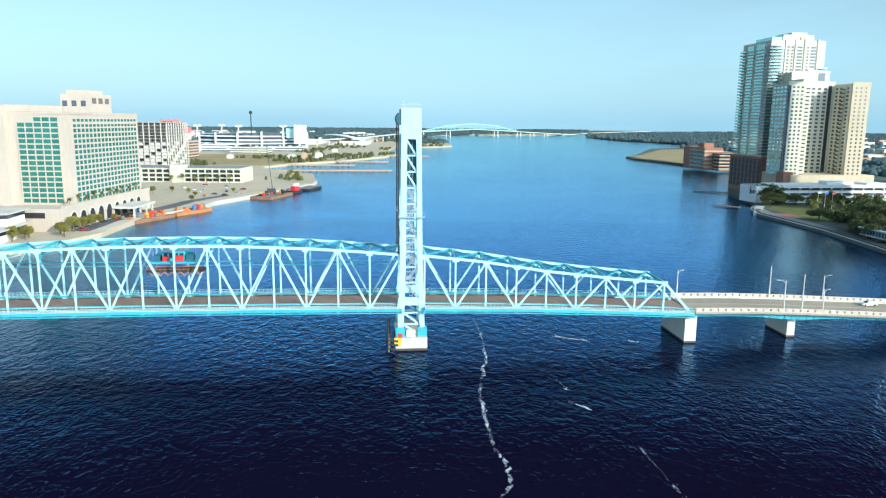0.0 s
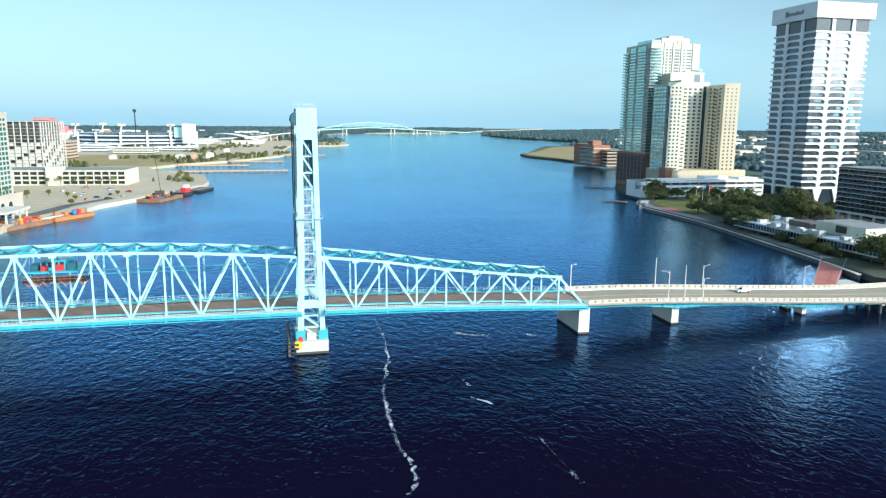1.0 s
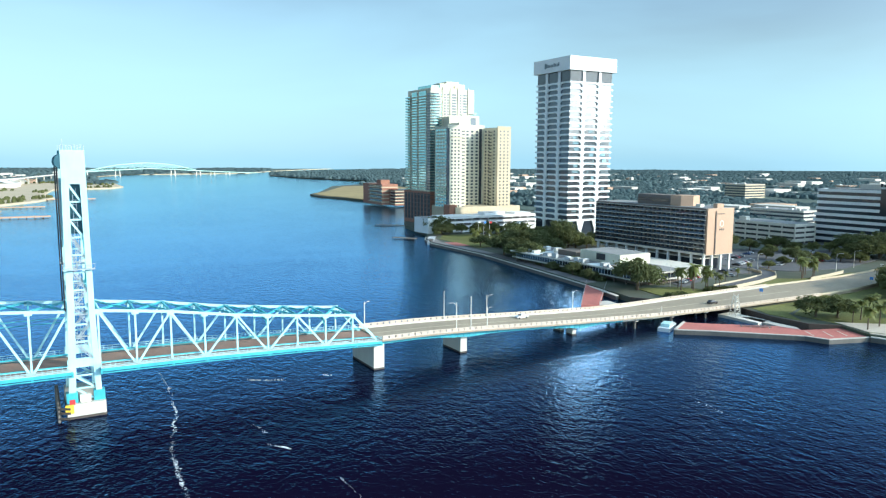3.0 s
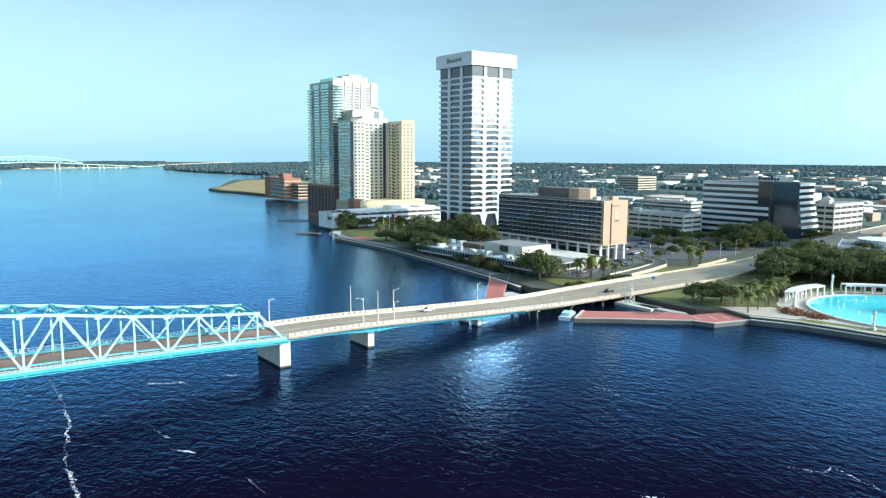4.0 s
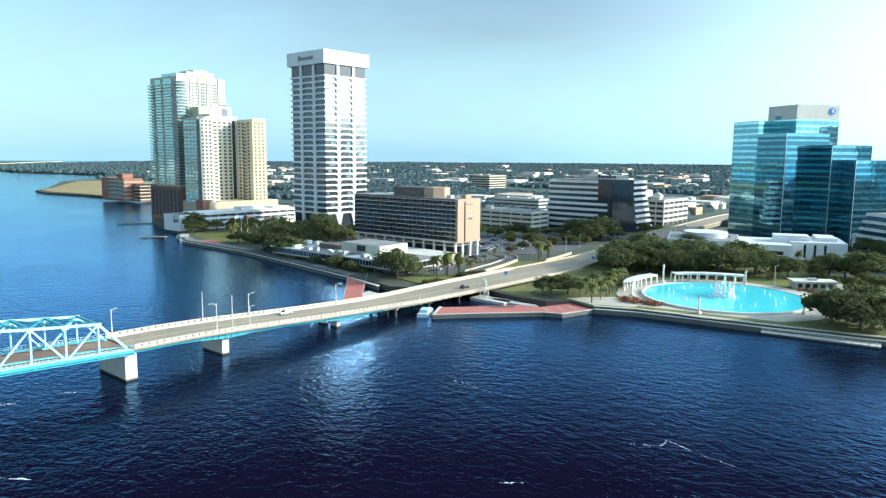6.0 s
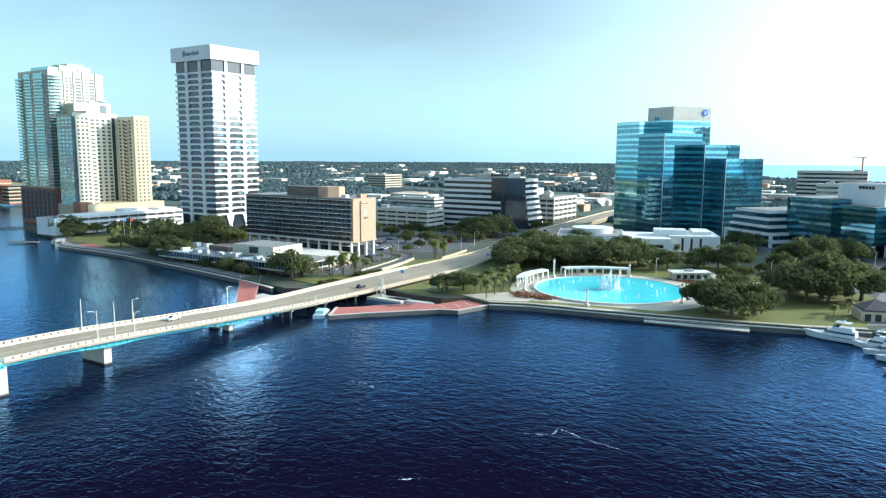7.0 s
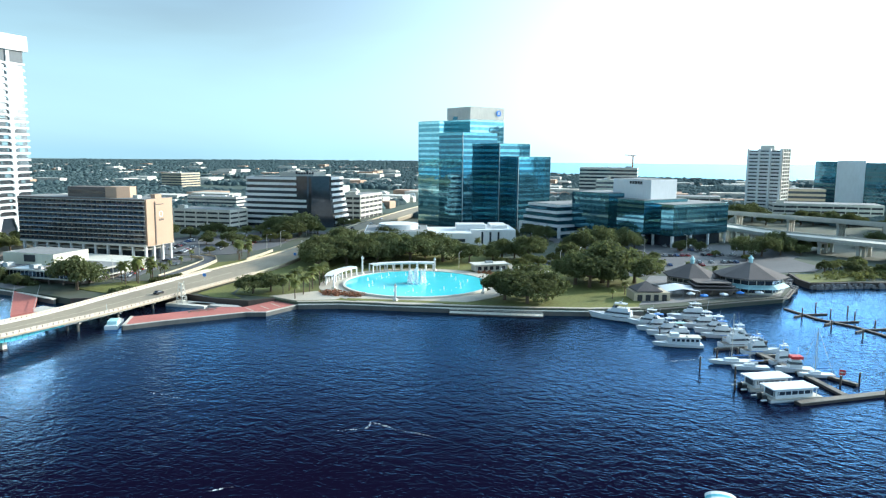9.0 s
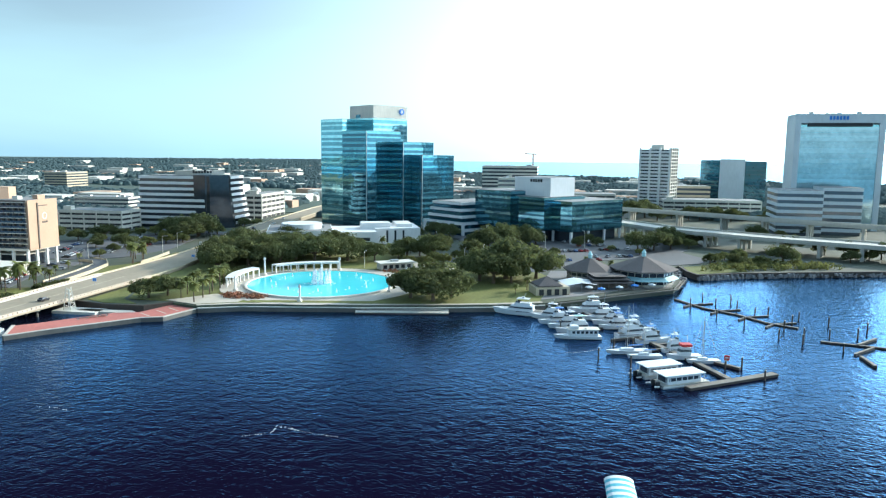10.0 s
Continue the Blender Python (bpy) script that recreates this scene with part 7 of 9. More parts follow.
def pier_row(x0, y0, x1, y1, w, label):
    L = math.hypot(x1 - x0, y1 - y0)
    th = thing("river_pier", x0, y0, 0, math.degrees(math.atan2(y1 - y0, x1 - x0)), label, "pier", "river piers")
    box("deck", th, M_TAN, 0, L, -w / 2, w / 2, 1.0, 2.2)
    for k in range(int(L / 7)):
        box("bent", th, M_TIMBERD, 2 + k * 7, 3 + k * 7, -w / 2 + 0.2, w / 2 - 0.2, -1, 1.0)


pier_row(-196, 780, -62, 797, 7, "long low brown-decked river pier on dark bents")
pier_row(-195, 880, -115, 885, 6, "low brown-decked river pier")
pier_row(-150, 960, -80, 962, 6, "low brown-decked river pier")
pier_row(-100, 1130, -30, 1135, 6, "low brown-decked river pier")


def barge(x, y, rot, L, B, m, label):
    th = thing("work_barge", x, y, 0, rot, label, "barge", "work barges")
    prism("hull", th, m, [(-L / 2, -B / 2), (L / 2 - 1.5, -B / 2), (L / 2, -B / 2 + 1), (L / 2, B / 2 - 1), (L / 2 - 1.5, B / 2), (-L / 2, B / 2)], -0.5, 1.8)
    box("deck", th, M_TIMBER, -L / 2 + 0.6, L / 2 - 2, -B / 2 + 0.5, B / 2 - 0.5, 1.8, 1.95)
    return th


def barge_load(th, L, B, seed, n):
    r = random.Random(seed)
    for k in range(n // 3):
        x, y = r.uniform(-L / 2 + 2, L / 2 - 12), r.uniform(-B / 2 + 1.5, B / 2 - 1.5)
        bm = bmesh.new()
        bm_tube(bm, [(x, y, 2.3), (x + r.uniform(6, 10), y + r.uniform(-0.8, 0.8), 2.3)], [0.35, 0.35], 8)
        part("pipe", bm, r.choice((M_RUST, M_ORANGE, M_DARK)), th)
    for k in range(n):
        x, y = r.uniform(-L / 2 + 3, L / 2 - 5), r.uniform(-B / 2 + 2, B / 2 - 3)
        a, b, c = r.uniform(1.2, 4), r.uniform(1, 2.6), r.uniform(0.7, 2.8)
        box("cargo", th, r.choice((M_RED, M_ORANGE, M_ORANGE, M_RUST, M_DARK, M_TIMBER, M_YELLOW, M_BLUEP)), x, x + a, y, y + b, 1.95, 1.95 + c)


b1 = barge(-170, 393, 72, 40, 13, M_RUST, "rusty orange work barge loaded with machinery")
barge_load(b1, 40, 13, 1, 30)
b2 = barge(-156, 428, 66, 30, 9, M_ORANGE, "orange work barge loaded with pipes")
barge_load(b2, 30, 9, 2, 16)
b3 = barge(-130, 524, 78, 38, 18, M_RUST, "rusty orange crane barge")
barge_load(b3, 38, 18, 3, 18)
b4 = barge(-114, 585, 80, 30, 12, M_DARK, "dark empty deck barge")
th = thing("barge_crane", -131, 528, 1.95, 20, "dark lattice crane standing on the barge", "crane")
box("cab", th, M_DARK, -3, 3, -2, 2, 0.8, 3.8)
box("crawler_base", th, M_RUBBER, -3.4, 3.4, -2.4, 2.4, 0, 0.9)
for s in (-1, 1):
    beam("boom_chord", th, M_DARK, (1, s * 0.7, 2), (-3, s * 0.4, 40), 0.25, 0.25)
for k in range(14):
    f0, f1 = k / 14, (k + 1) / 14
    beam("boom_lace", th, M_DARK, (1 - 4 * f0, -0.7, 2 + 38 * f0), (1 - 4 * f1, 0.6, 2 + 38 * f1), 0.15, 0.15)
th = thing("tug", -119, 556, 0, 70, "small red tug beside the barge", "boat")
prism("hull", th, M_DARK, [(-8, -3), (5, -3), (9, 0), (5, 3), (-8, 3)], -0.5, 2.0)
hs_ = box("house", th, M_RED, -4, 3, -2, 2, 2.0, 5.2)
box("pilot_house", hs_, M_WHITE, -1, 2.5, -1.6, 1.6, 5.2, 7.4)

# ---- restaurant and marina ----
def hip_roof(th, cx, cy, r, z0, z1, n, m, top=1.2, name="roof"):
    for k in range(n):
        a, b = (k - 0.5) * math.tau / n, (k + 0.5) * math.tau / n
        bm = bmesh.new()
        p = [(cx + r * math.cos(a), cy + r * math.sin(a), z0), (cx + r * math.cos(b), cy + r * math.sin(b), z0), (cx + top * math.cos(b), cy + top * math.sin(b), z1), (cx + top * math.cos(a), cy + top * math.sin(a), z1)]
        v = [bm.verts.new(q) for q in p] + [bm.verts.new((x, y, z - 0.35)) for x, y, z in p]
        for f in ((0, 1, 2, 3), (7, 6, 5, 4), (0, 4, 5, 1), (1, 5, 6, 2), (2, 6, 7, 3), (3, 7, 4, 0)):
            bm.faces.new([v[i] for i in f])
        bmesh.ops.recalc_face_normals(bm, faces=bm.faces[:])
        part(name, bm, m, th)


def restaurant(x, y, r, hw, hr, label, deep):
    th = thing("restaurant", x, y, 2.4, 20, label, "restaurant", "restaurant pavilions")
    n = 8
    bm = bmesh.new()
    bm_prism(bm, [(0.82 * r * math.cos((k - 0.5) * math.tau / n), 0.82 * r * math.sin((k - 0.5) * math.tau / n)) for k in range(n)], 0, hw)
    part("wall", bm, M_GLD, th, "dark glazed wall")
    for k in range(n):
        a, b = (k - 0.5) * math.tau / n, (k + 0.5) * math.tau / n
        for zz, hh in ((0.5, 0.9), (hw * 0.5, 0.5), (hw - 0.5, 0.8)):
            beam("wall_band", th, M_CONC, (0.84 * r * math.cos(a), 0.84 * r * math.sin(a), zz), (0.84 * r * math.cos(b), 0.84 * r * math.sin(b), zz), 0.25, hh)
        for f in (0, 0.33, 0.66):
            t = a + (b - a) * f
            p = Vector((0.84 * r * math.cos(a), 0.84 * r * math.sin(a), 0)).lerp(Vector((0.84 * r * math.cos(b), 0.84 * r * math.sin(b), 0)), f)
            beam("wall_post", th, M_CONC, p, p + Vector((0, 0, hw)), 0.22, 0.22)
    hip_roof(th, 0, 0, r, hw, hw + hr, n, M_SHINGLE)
    if deep:
        for k in (2, 3, 4, 5):
            a, b = (k - 0.5) * math.tau / n, (k + 0.5) * math.tau / n
            bm = bmesh.new()
            v = [bm.verts.new((rr * math.cos(t), rr * math.sin(t), z)) for rr, t, z in ((0.85 * r, a, hw * 0.62), (0.85 * r, b, hw * 0.62), (1.02 * r, b, hw * 0.42), (1.02 * r, a, hw * 0.42))]
            w = [bm.verts.new(q.co - Vector((0, 0, 0.12))) for q in v]
            bm.faces.new(v)
            bm.faces.new(w[::-1])
            for q in range(4):
                bm.faces.new((v[q], w[q], w[(q + 1) % 4], v[(q + 1) % 4]))
            bmesh.ops.recalc_face_normals(bm, faces=bm.faces[:])
            part("awning", bm, M_BLUEL, th, "pale turquoise awning")
    bm = bmesh.new()
    bm_tube(bm, [(0, 0, hw + hr - 0.3), (0, 0, hw + hr + 1.6)], [0.9, 0.9], 8)
    part("cupola", bm, M_BLUEL, th, "pale cupola")
    bm = bmesh.new()
    bm_tube(bm, [(0, 0, hw + hr + 1.6), (0, 0, hw + hr + 3.2)], [1.2, 0.08], 8)
    part("cupola_cap", bm, M_BLUEL, th)
    return th


restaurant(318, 10.5, 12.0, 5.2, 4.8, "octagonal waterside restaurant with a shingled cone roof", 0)
restaurant(319, -12.5, 15.0, 6.8, 5.0, "large octagonal restaurant with a shingled cone roof", 1)
th = thing("restaurant_porch", 303, 2, 2.4, 20, "low tiered porch roof over a bar terrace", "porch")
for k in range(3):
    prism("roof_tier", th, M_SHINGLE, [(-7 + k * 1.5, -9 + k), (6, -9 + k), (6, 9 - k), (-7 + k * 1.5, 9 - k)], 2.8 + k * 1.1, 3.1 + k * 1.1)
for k in range(6):
    box("post", th, M_TIMBER, -6.6, -6.3, -8.4 + k * 3.3, -8.1 + k * 3.3, 0, 2.8)
box("bar_wall", th, M_BROWN, -2, 6, -8, 8, 0, 2.8)
th = thing("dock_pavilion", 282, 24.5, 2.0, 25, "small shingled pavilion on a pale arched wall", "pavilion")
box("wall", th, M_CREAMD, -5, 5, -7, 7, 0, 3.8)
for k in range(4):
    box("arch_opening", th, M_DARK, -5.1, -4.9, -5.8 + k * 3.2, -3.9 + k * 3.2, 0.6, 3.0)
hip_roof(th, 0, 1, 7.2, 4.4, 7.4, 4, M_SHINGLE, 0.4)
for sx in (-4, 4):
    for sy in (-4, 6):
        box("post", th, M_TIMBER, sx - 0.15, sx + 0.15, sy - 0.15, sy + 0.15, 3.8, 4.5)
th = thing("canopy_tent", 294, 14, 2.4, 25, "white stretched canopy over the terrace", "canopy")
bm = bmesh.new()
v = [bm.verts.new(p) for p in ((-5, -7, 2.6), (5, -7, 3.2), (5, 0, 4.2), (-5, 0, 3.6), (5, 7, 3.2), (-5, 7, 2.6))]
bm.faces.new((v[0], v[1], v[2], v[3]))
bm.faces.new((v[3], v[2], v[4], v[5]))
part("fabric", bm, M_GEL, th)
for sx in (-5, 5):
    for sy in (-7, 0, 7):
        box("pole", th, M_GREYST, sx - 0.08, sx + 0.08, sy - 0.08, sy + 0.08, 0, 3.0)
def parasol(x, y, m):
    th = thing("parasol", x, y, 2.52, x * 37 % 90, "open fabric parasol over a terrace table", "parasol", "terrace parasols")
    bm = bmesh.new()
    bm_tube(bm, [(0, 0, 0), (0, 0, 2.6)], [0.05, 0.04], 6)
    part("pole", bm, M_GREYST, th)
    hip_roof(th, 0, 0, 1.7, 2.15, 2.75, 6, m, 0.05, "canopy_panel")
    bm = bmesh.new()
    bm_tube(bm, [(0, 0, 0.68), (0, 0, 0.74)], [0.6, 0.6], 10)
    part("tabletop", bm, M_TIMBER, th)


for x, y, m in ((287, 4, M_BLUEP), (293, -3, M_GEL), (299, -9, M_BLUEP), (289, 9, M_GEL), (303, -16, M_GEL)):
    parasol(x, y, m)


def deck_railing(name, line, label):
    th = thing(name, 0, 0, 2.0, 0, label, "railing")
    for (x0, y0), (x1, y1) in zip(line, line[1:]):
        bm = bmesh.new()
        L = math.hypot(x1 - x0, y1 - y0)
        k = max(2, int(L / 2))
        for q in range(k + 1):
            p = Vector((x0 + (x1 - x0) * q / k, y0 + (y1 - y0) * q / k, 0))
            bm_beam(bm, p, p + Vector((0, 0, 1.1)), 0.12, 0.12)
        for z in (0.55, 1.1):
            bm_beam(bm, (x0, y0, z), (x1, y1, z), 0.1, 0.1)
        part("rail_section", bm, M_TIMBER, th)


deck_railing("boardwalk_railing", [(276, 8.5), (291.8, -7.5), (309.2, -26.6), (330, -30.4)], "weathered timber railing along the boardwalk")
slab("boardwalk", M_TIMBER, [(262, 23), (275.5, 8.5), (291.5, -7.5), (309, -27), (331, -31), (333, -28), (310, -22), (296, -3), (278, 13), (268, 26)], 1.65, 2.0, "weathered timber boardwalk", "boardwalk")
slab("terrace", M_CONCG, [(268, 26), (280, 12), (298, -4), (310, -24), (336, -28), (345, 0), (338, 30), (300, 30)], 2.4, 2.52, "pale terrace round the restaurant", "terrace")


def dock(name, pts, w, label, group="docks", top=0.75, m=None):
    (x0, y0), (x1, y1) = pts
    w *= 0.7
    L = math.hypot(x1 - x0, y1 - y0)
    th = thing(name, x0, y0, 0, math.degrees(math.atan2(y1 - y0, x1 - x0)), label, "dock", group)
    n = max(1, int(L / 2.4))
    for k in range(n):
        box("deck_board", th, m or M_TIMBER, k * L / n + 0.03, (k + 1) * L / n - 0.03, -w / 2, w / 2, top - 0.14, top)
    box("float", th, M_TIMBERD, 0, L, -w / 2 + 0.1, w / 2 - 0.1, -0.4, top - 0.15)
    return th


def piling(x, y, h=3.2):
    th = thing("piling", x, y, 0, 0, "dark round mooring pile standing in the water", "piling", "pilings")
    bm = bmesh.new()
    bm_tube(bm, [(0, 0, -2.5), (0, 0, h)], [0.26, 0.22], 8)
    part("shaft", bm, M_TIMBERD, th)
    bm = bmesh.new()
    bm_tube(bm, [(0, 0, h), (0, 0, h + 0.25)], [0.27, 0.05], 8)
    part("cap", bm, M_CONC, th)


dock("dock", [(268, 14), (203, -26)], 2.4, "long floating timber dock between the boats")
dock("dock", [(203, -26), (190, -33)], 2.4, "floating timber dock with worn grey boards")
dock("dock", [(179.5, -21.8), (198.5, -45.5)], 3.2, "wide timber fuel dock with worn boards")
dock("dock", [(206, -30), (201, -37)], 1.6, "narrow floating finger dock")
for a, b in (((254, 5), (249, 12)), ((240, -3), (234, 6)), ((228, -10.5), (222, -2)), ((216, -18), (210, -9)), ((246, 0.5), (252, -8)), ((232, -8), (238, -17)), ((220, -15.5), (225, -23))):
    dock("finger_dock", [a, b], 1.2, "narrow floating finger dock between berths", "finger docks")
ZIG = [(296, -25), (281, -35), (273, -46), (262, -54), (257, -63)]
for a, b in zip(ZIG, ZIG[1:]):
    dock("dock", [a, b], 1.7, "empty floating dock with dark edges", top=0.5, m=M_DOCKD)
for x, y in ((287, -31), (278, -40), (270, -48.5), (261, -56)):
    dock("finger_dock", [(x, y), (x + 4.5, y - 8)], 1.1, "short empty finger dock", "finger docks", 0.5, M_DOCKD)
    dock("finger_dock", [(x, y), (x - 5.5, y + 3.5)], 1.1, "short empty finger dock", "finger docks", 0.5, M_DOCKD)
dock("dock", [(240, -66), (236, -88)], 1.7, "empty floating dock with dark edges", top=0.5, m=M_DOCKD)
dock("dock", [(236, -88), (225, -110)], 1.7, "empty floating dock with dark edges", top=0.5, m=M_DOCKD)
dock("finger_dock", [(236, -80), (226, -72)], 1.1, "short empty finger dock", "finger docks")
dock("finger_dock", [(238, -76), (248, -84)], 1.1, "short empty finger dock", "finger docks")
dock("finger_dock", [(224, -73), (214, -74)], 1.4, "short floating dock with gear on it", "finger docks")
for x, y in ((200.5, 1), (216, -8.5), (249, -79), (254, -58), (200, -33), (282, -30), (275, -52), (268, -38), (262, -62), (246, -70), (258, -46), (290, -40), (284, -47), (278, -57), (271, -66), (264, -74), (257, -84), (250, -92),
             (244, -62), (238, -95), (230, -100), (205, -38), (193, -42), (212, -3), (222, 6), (233, 15), (230, -70), (222, -80), (241, -54), (236, -60), (196, -8), (185, -8), (300, -36), (294, -46)):
    piling(x, y, 2.6 + (x * 7 % 5) * 0.25)


def hull_mesh(L, B, H, flare=0.25, n=14):
    """A planing hull lofted along its length: transom, chine, sheer and a raked bow."""
    bm = bmesh.new()
    rows = []
    for k in range(n + 1):
        t = k / n
        x = -L / 2 + L * t
        w = B / 2 * (1 - max(0, (t - 0.45) / 0.55) ** 2.4)
        sheer = H * (0.82 + 0.30 * t ** 2)
        keel = -0.45 + 0.5 * max(0, (t - 0.7) / 0.3) ** 2 * 2
        rake = 0.08 * L * t ** 3
        sec = [(-w, sheer), (-w * (1 - flare * t), 0.15 * H), (0, keel), (w * (1 - flare * t), 0.15 * H), (w, sheer)]
        rows.append([bm.verts.new((x + rake * (z + 0.45) / (H + 0.45), y, z)) for y, z in sec])
    for a, b in zip(rows, rows[1:]):
        for q in range(4):
            bm.faces.new((a[q], b[q], b[q + 1], a[q + 1]))
        bm.faces.new((a[0], a[4], b[4], b[0]))
    bm.faces.new(rows[0])
    bmesh.ops.remove_doubles(bm, verts=bm.verts[:], dist=0.01)
    bmesh.ops.recalc_face_normals(bm, faces=bm.faces[:])
    return bm


def lofted_house(th, name, m, x0, x1, w, z0, z1, rake=0.6, rear=0.1, label=""):
    bm = bmesh.new()
    lo = [(x0, -w / 2), (x1 - 0.2, -w / 2 * 0.85), (x1, 0), (x1 - 0.2, w / 2 * 0.85), (x0, w / 2)]
    h = z1 - z0
    hi = [(x0 + rear * h, -w / 2 * 0.88), (x1 - 0.2 - rake * h, -w / 2 * 0.75), (x1 - rake * h, 0), (x1 - 0.2 - rake * h, w / 2 * 0.75), (x0 + rear * h, w / 2 * 0.88)]
    a = [bm.verts.new((x, y, z0)) for x, y in lo]
    b = [bm.verts.new((x, y, z1)) for x, y in hi]
    for q in range(5):
        bm.faces.new((a[q], a[(q + 1) % 5], b[(q + 1) % 5], b[q]))
    bm.faces.new(b)
    bm.faces.new(a[::-1])
    bmesh.ops.recalc_face_normals(bm, faces=bm.faces[:])
    return part(name, bm, m, th, label)


def motor_yacht(x, y, rot, L, label, canvas=None, tower=False):
    th = thing("motor_yacht", x, y, 0, rot, label, "boat", "moored yachts")
    B = L * 0.29
    H = L * 0.105 + 0.4
    part("hull", hull_mesh(L, B, H), M_GEL, th)
    box("rub_strake", th, M_BLUEP if canvas else M_DARK, -L * 0.49, L * 0.05, -B / 2 - 0.03, B / 2 + 0.03, H * 0.72, H * 0.8)
    cabin = lofted_house(th, "cabin", M_GEL, -L * 0.30, L * 0.27, B * 0.78, H * 0.86, H * 0.86 + 1.9, 0.9)
    lofted_house(cabin, "cabin_window", M_GLD, -L * 0.28, L * 0.235, B * 0.80, H * 0.86 + 0.75, H * 0.86 + 1.4, 0.9)
    zf = H * 0.86 + 1.9
    fly = lofted_house(th, "flybridge", M_GEL, -L * 0.24, L * 0.12, B * 0.66, zf, zf + 0.9, 0.5)
    lofted_house(fly, "windscreen", M_GLD, -L * 0.02, L * 0.10, B * 0.55, zf + 0.9, zf + 1.4, 0.8)
    if canvas:
        box("canvas_top", th, canvas, -L * 0.2, L * 0.05, -B * 0.3, B * 0.3, zf + 2.3, zf + 2.42)
    else:
        box("hardtop", th, M_GEL, -L * 0.2, L * 0.05, -B * 0.3, B * 0.3, zf + 2.3, zf + 2.42)
    for sx in (-L * 0.19, L * 0.04):
        for sy in (-B * 0.28, B * 0.28):
            box("top_post", th, M_GREYST, sx - 0.05, sx + 0.05, sy - 0.05, sy + 0.05, zf + 0.5, zf + 2.3)
    box("cockpit_sole", th, M_TIMBER, -L * 0.47, -L * 0.31, -B * 0.4, B * 0.4, H * 0.86, H * 0.88)
    beam("mast", th, M_GREYST, (-L * 0.08, 0, zf + 2.4), (-L * 0.12, 0, zf + (6.5 if tower else 4.2)), 0.09, 0.09)
    for sy in (-1, 1):
        bm = bmesh.new()
        pts = [(L * 0.1, sy * B * 0.44, H * 1.0 + 0.75), (L * 0.3, sy * B * 0.36, H * 1.06 + 0.75), (L * 0.47, sy * B * 0.1, H * 1.12 + 0.8)]
        for p0, p1 in zip(pts, pts[1:]):
            bm_beam(bm, p0, p1, 0.05, 0.05)
        for p0 in pts:
            bm_beam(bm, (p0[0], p0[1], p0[2] - 0.85), p0, 0.05, 0.05)
        part("bow_rail", bm, M_GREYST, th)
    box("radar", th, M_GEL, -L * 0.1, -L * 0.1 + 0.9, -0.4, 0.4, zf + 2.6, zf + 2.95)
    return th


Y1 = "white motor yacht with dark windows moored stern to the dock"
Y2 = "white motor yacht with a blue canvas top moored at the dock"
motor_yacht(250.5, 31.5, 86, 17.5, "large white motor yacht moored alongside the bulkhead")
motor_yacht(246.5, 20, 88, 12.5, Y1)
motor_yacht(262, 7, 110, 15.0, Y1, None, True)
motor_yacht(240.5, 17, 112, 11.5, Y2, M_BLUEP)
motor_yacht(235.5, 13.0, 115, 12.0, Y1)
motor_yacht(230.0, 9.5, 115, 12.5, Y2, M_BLUEL)
motor_yacht(250.5, 2.5, 112, 12.5, Y1, None, True)
motor_yacht(245.0, -1.5, 112, 12.5, Y1)
motor_yacht(239.0, -3.0, 112, 10.5, Y2, M_BLUEP)
motor_yacht(236.0, -9.5, -65, 11.0, Y1, None, True)
motor_yacht(229.5, -9.0, -62, 12.5, Y1)
motor_yacht(224.0, -14.5, -62, 10.5, Y2, M_BLUEP)
motor_yacht(215.5, -21.0, -62, 8.5, Y1)


def house_boat(x, y, rot, L, label):
    th = thing("cabin_cruiser", x, y, 0, rot, label, "boat")
    B = 4.2
    part("hull", hull_mesh(L, B, 1.3), M_GEL, th)
    box("saloon", th, M_GEL, -L * 0.42, L * 0.24, -B * 0.42, B * 0.42, 1.1, 3.2)
    for k in range(6):
        for sy in (-1, 1):
            box("window", th, M_GLD, -L * 0.39 + k * L * 0.1, -L * 0.39 + k * L * 0.1 + 0.9, sy * B * 0.42 - 0.03, sy * B * 0.42 + 0.03, 2.0, 2.8)
    box("roof", th, M_CONCW, -L * 0.45, L * 0.27, -B * 0.47, B * 0.47, 3.2, 3.35)
    box("wheelhouse", th, M_GEL, L * 0.02, L * 0.2, -B * 0.3, B * 0.3, 3.35, 4.3)


house_boat(222.5, 8.2, 107, 14.0, "long white cabin cruiser with square windows at the dock")


def sail_boat(x, y, rot, L, mast, label):
    th = thing("sailboat", x, y, 0, rot, label, "boat", "sailboats")
    part("hull", hull_mesh(L, L * 0.27, 1.2), M_GEL, th)
    lofted_house(th, "coachroof", M_GEL, -L * 0.1, L * 0.25, L * 0.16, 1.1, 1.7, 0.8)
    bm = bmesh.new()
    bm_tube(bm, [(L * 0.05, 0, 1.0), (L * 0.05, 0, mast)], [0.11, 0.07], 6)
    part("mast", bm, M_CONCW, th)
    beam("boom", th, M_CONCW, (L * 0.05, 0, 2.3), (-L * 0.36, 0, 2.4), 0.14, 0.14)
    beam("furled_sail", th, M_BLUEP, (L * 0.02, 0, 2.5), (-L * 0.34, 0, 2.55), 0.3, 0.25)
    for a in ((L * 0.5, 0, 1.3), (-L * 0.48, 0, 1.1), (L * 0.05, L * 0.13, 1.1), (L * 0.05, -L * 0.13, 1.1)):
        beam("stay", th, M_GREYST, a, (L * 0.05, 0, mast), 0.04, 0.04)


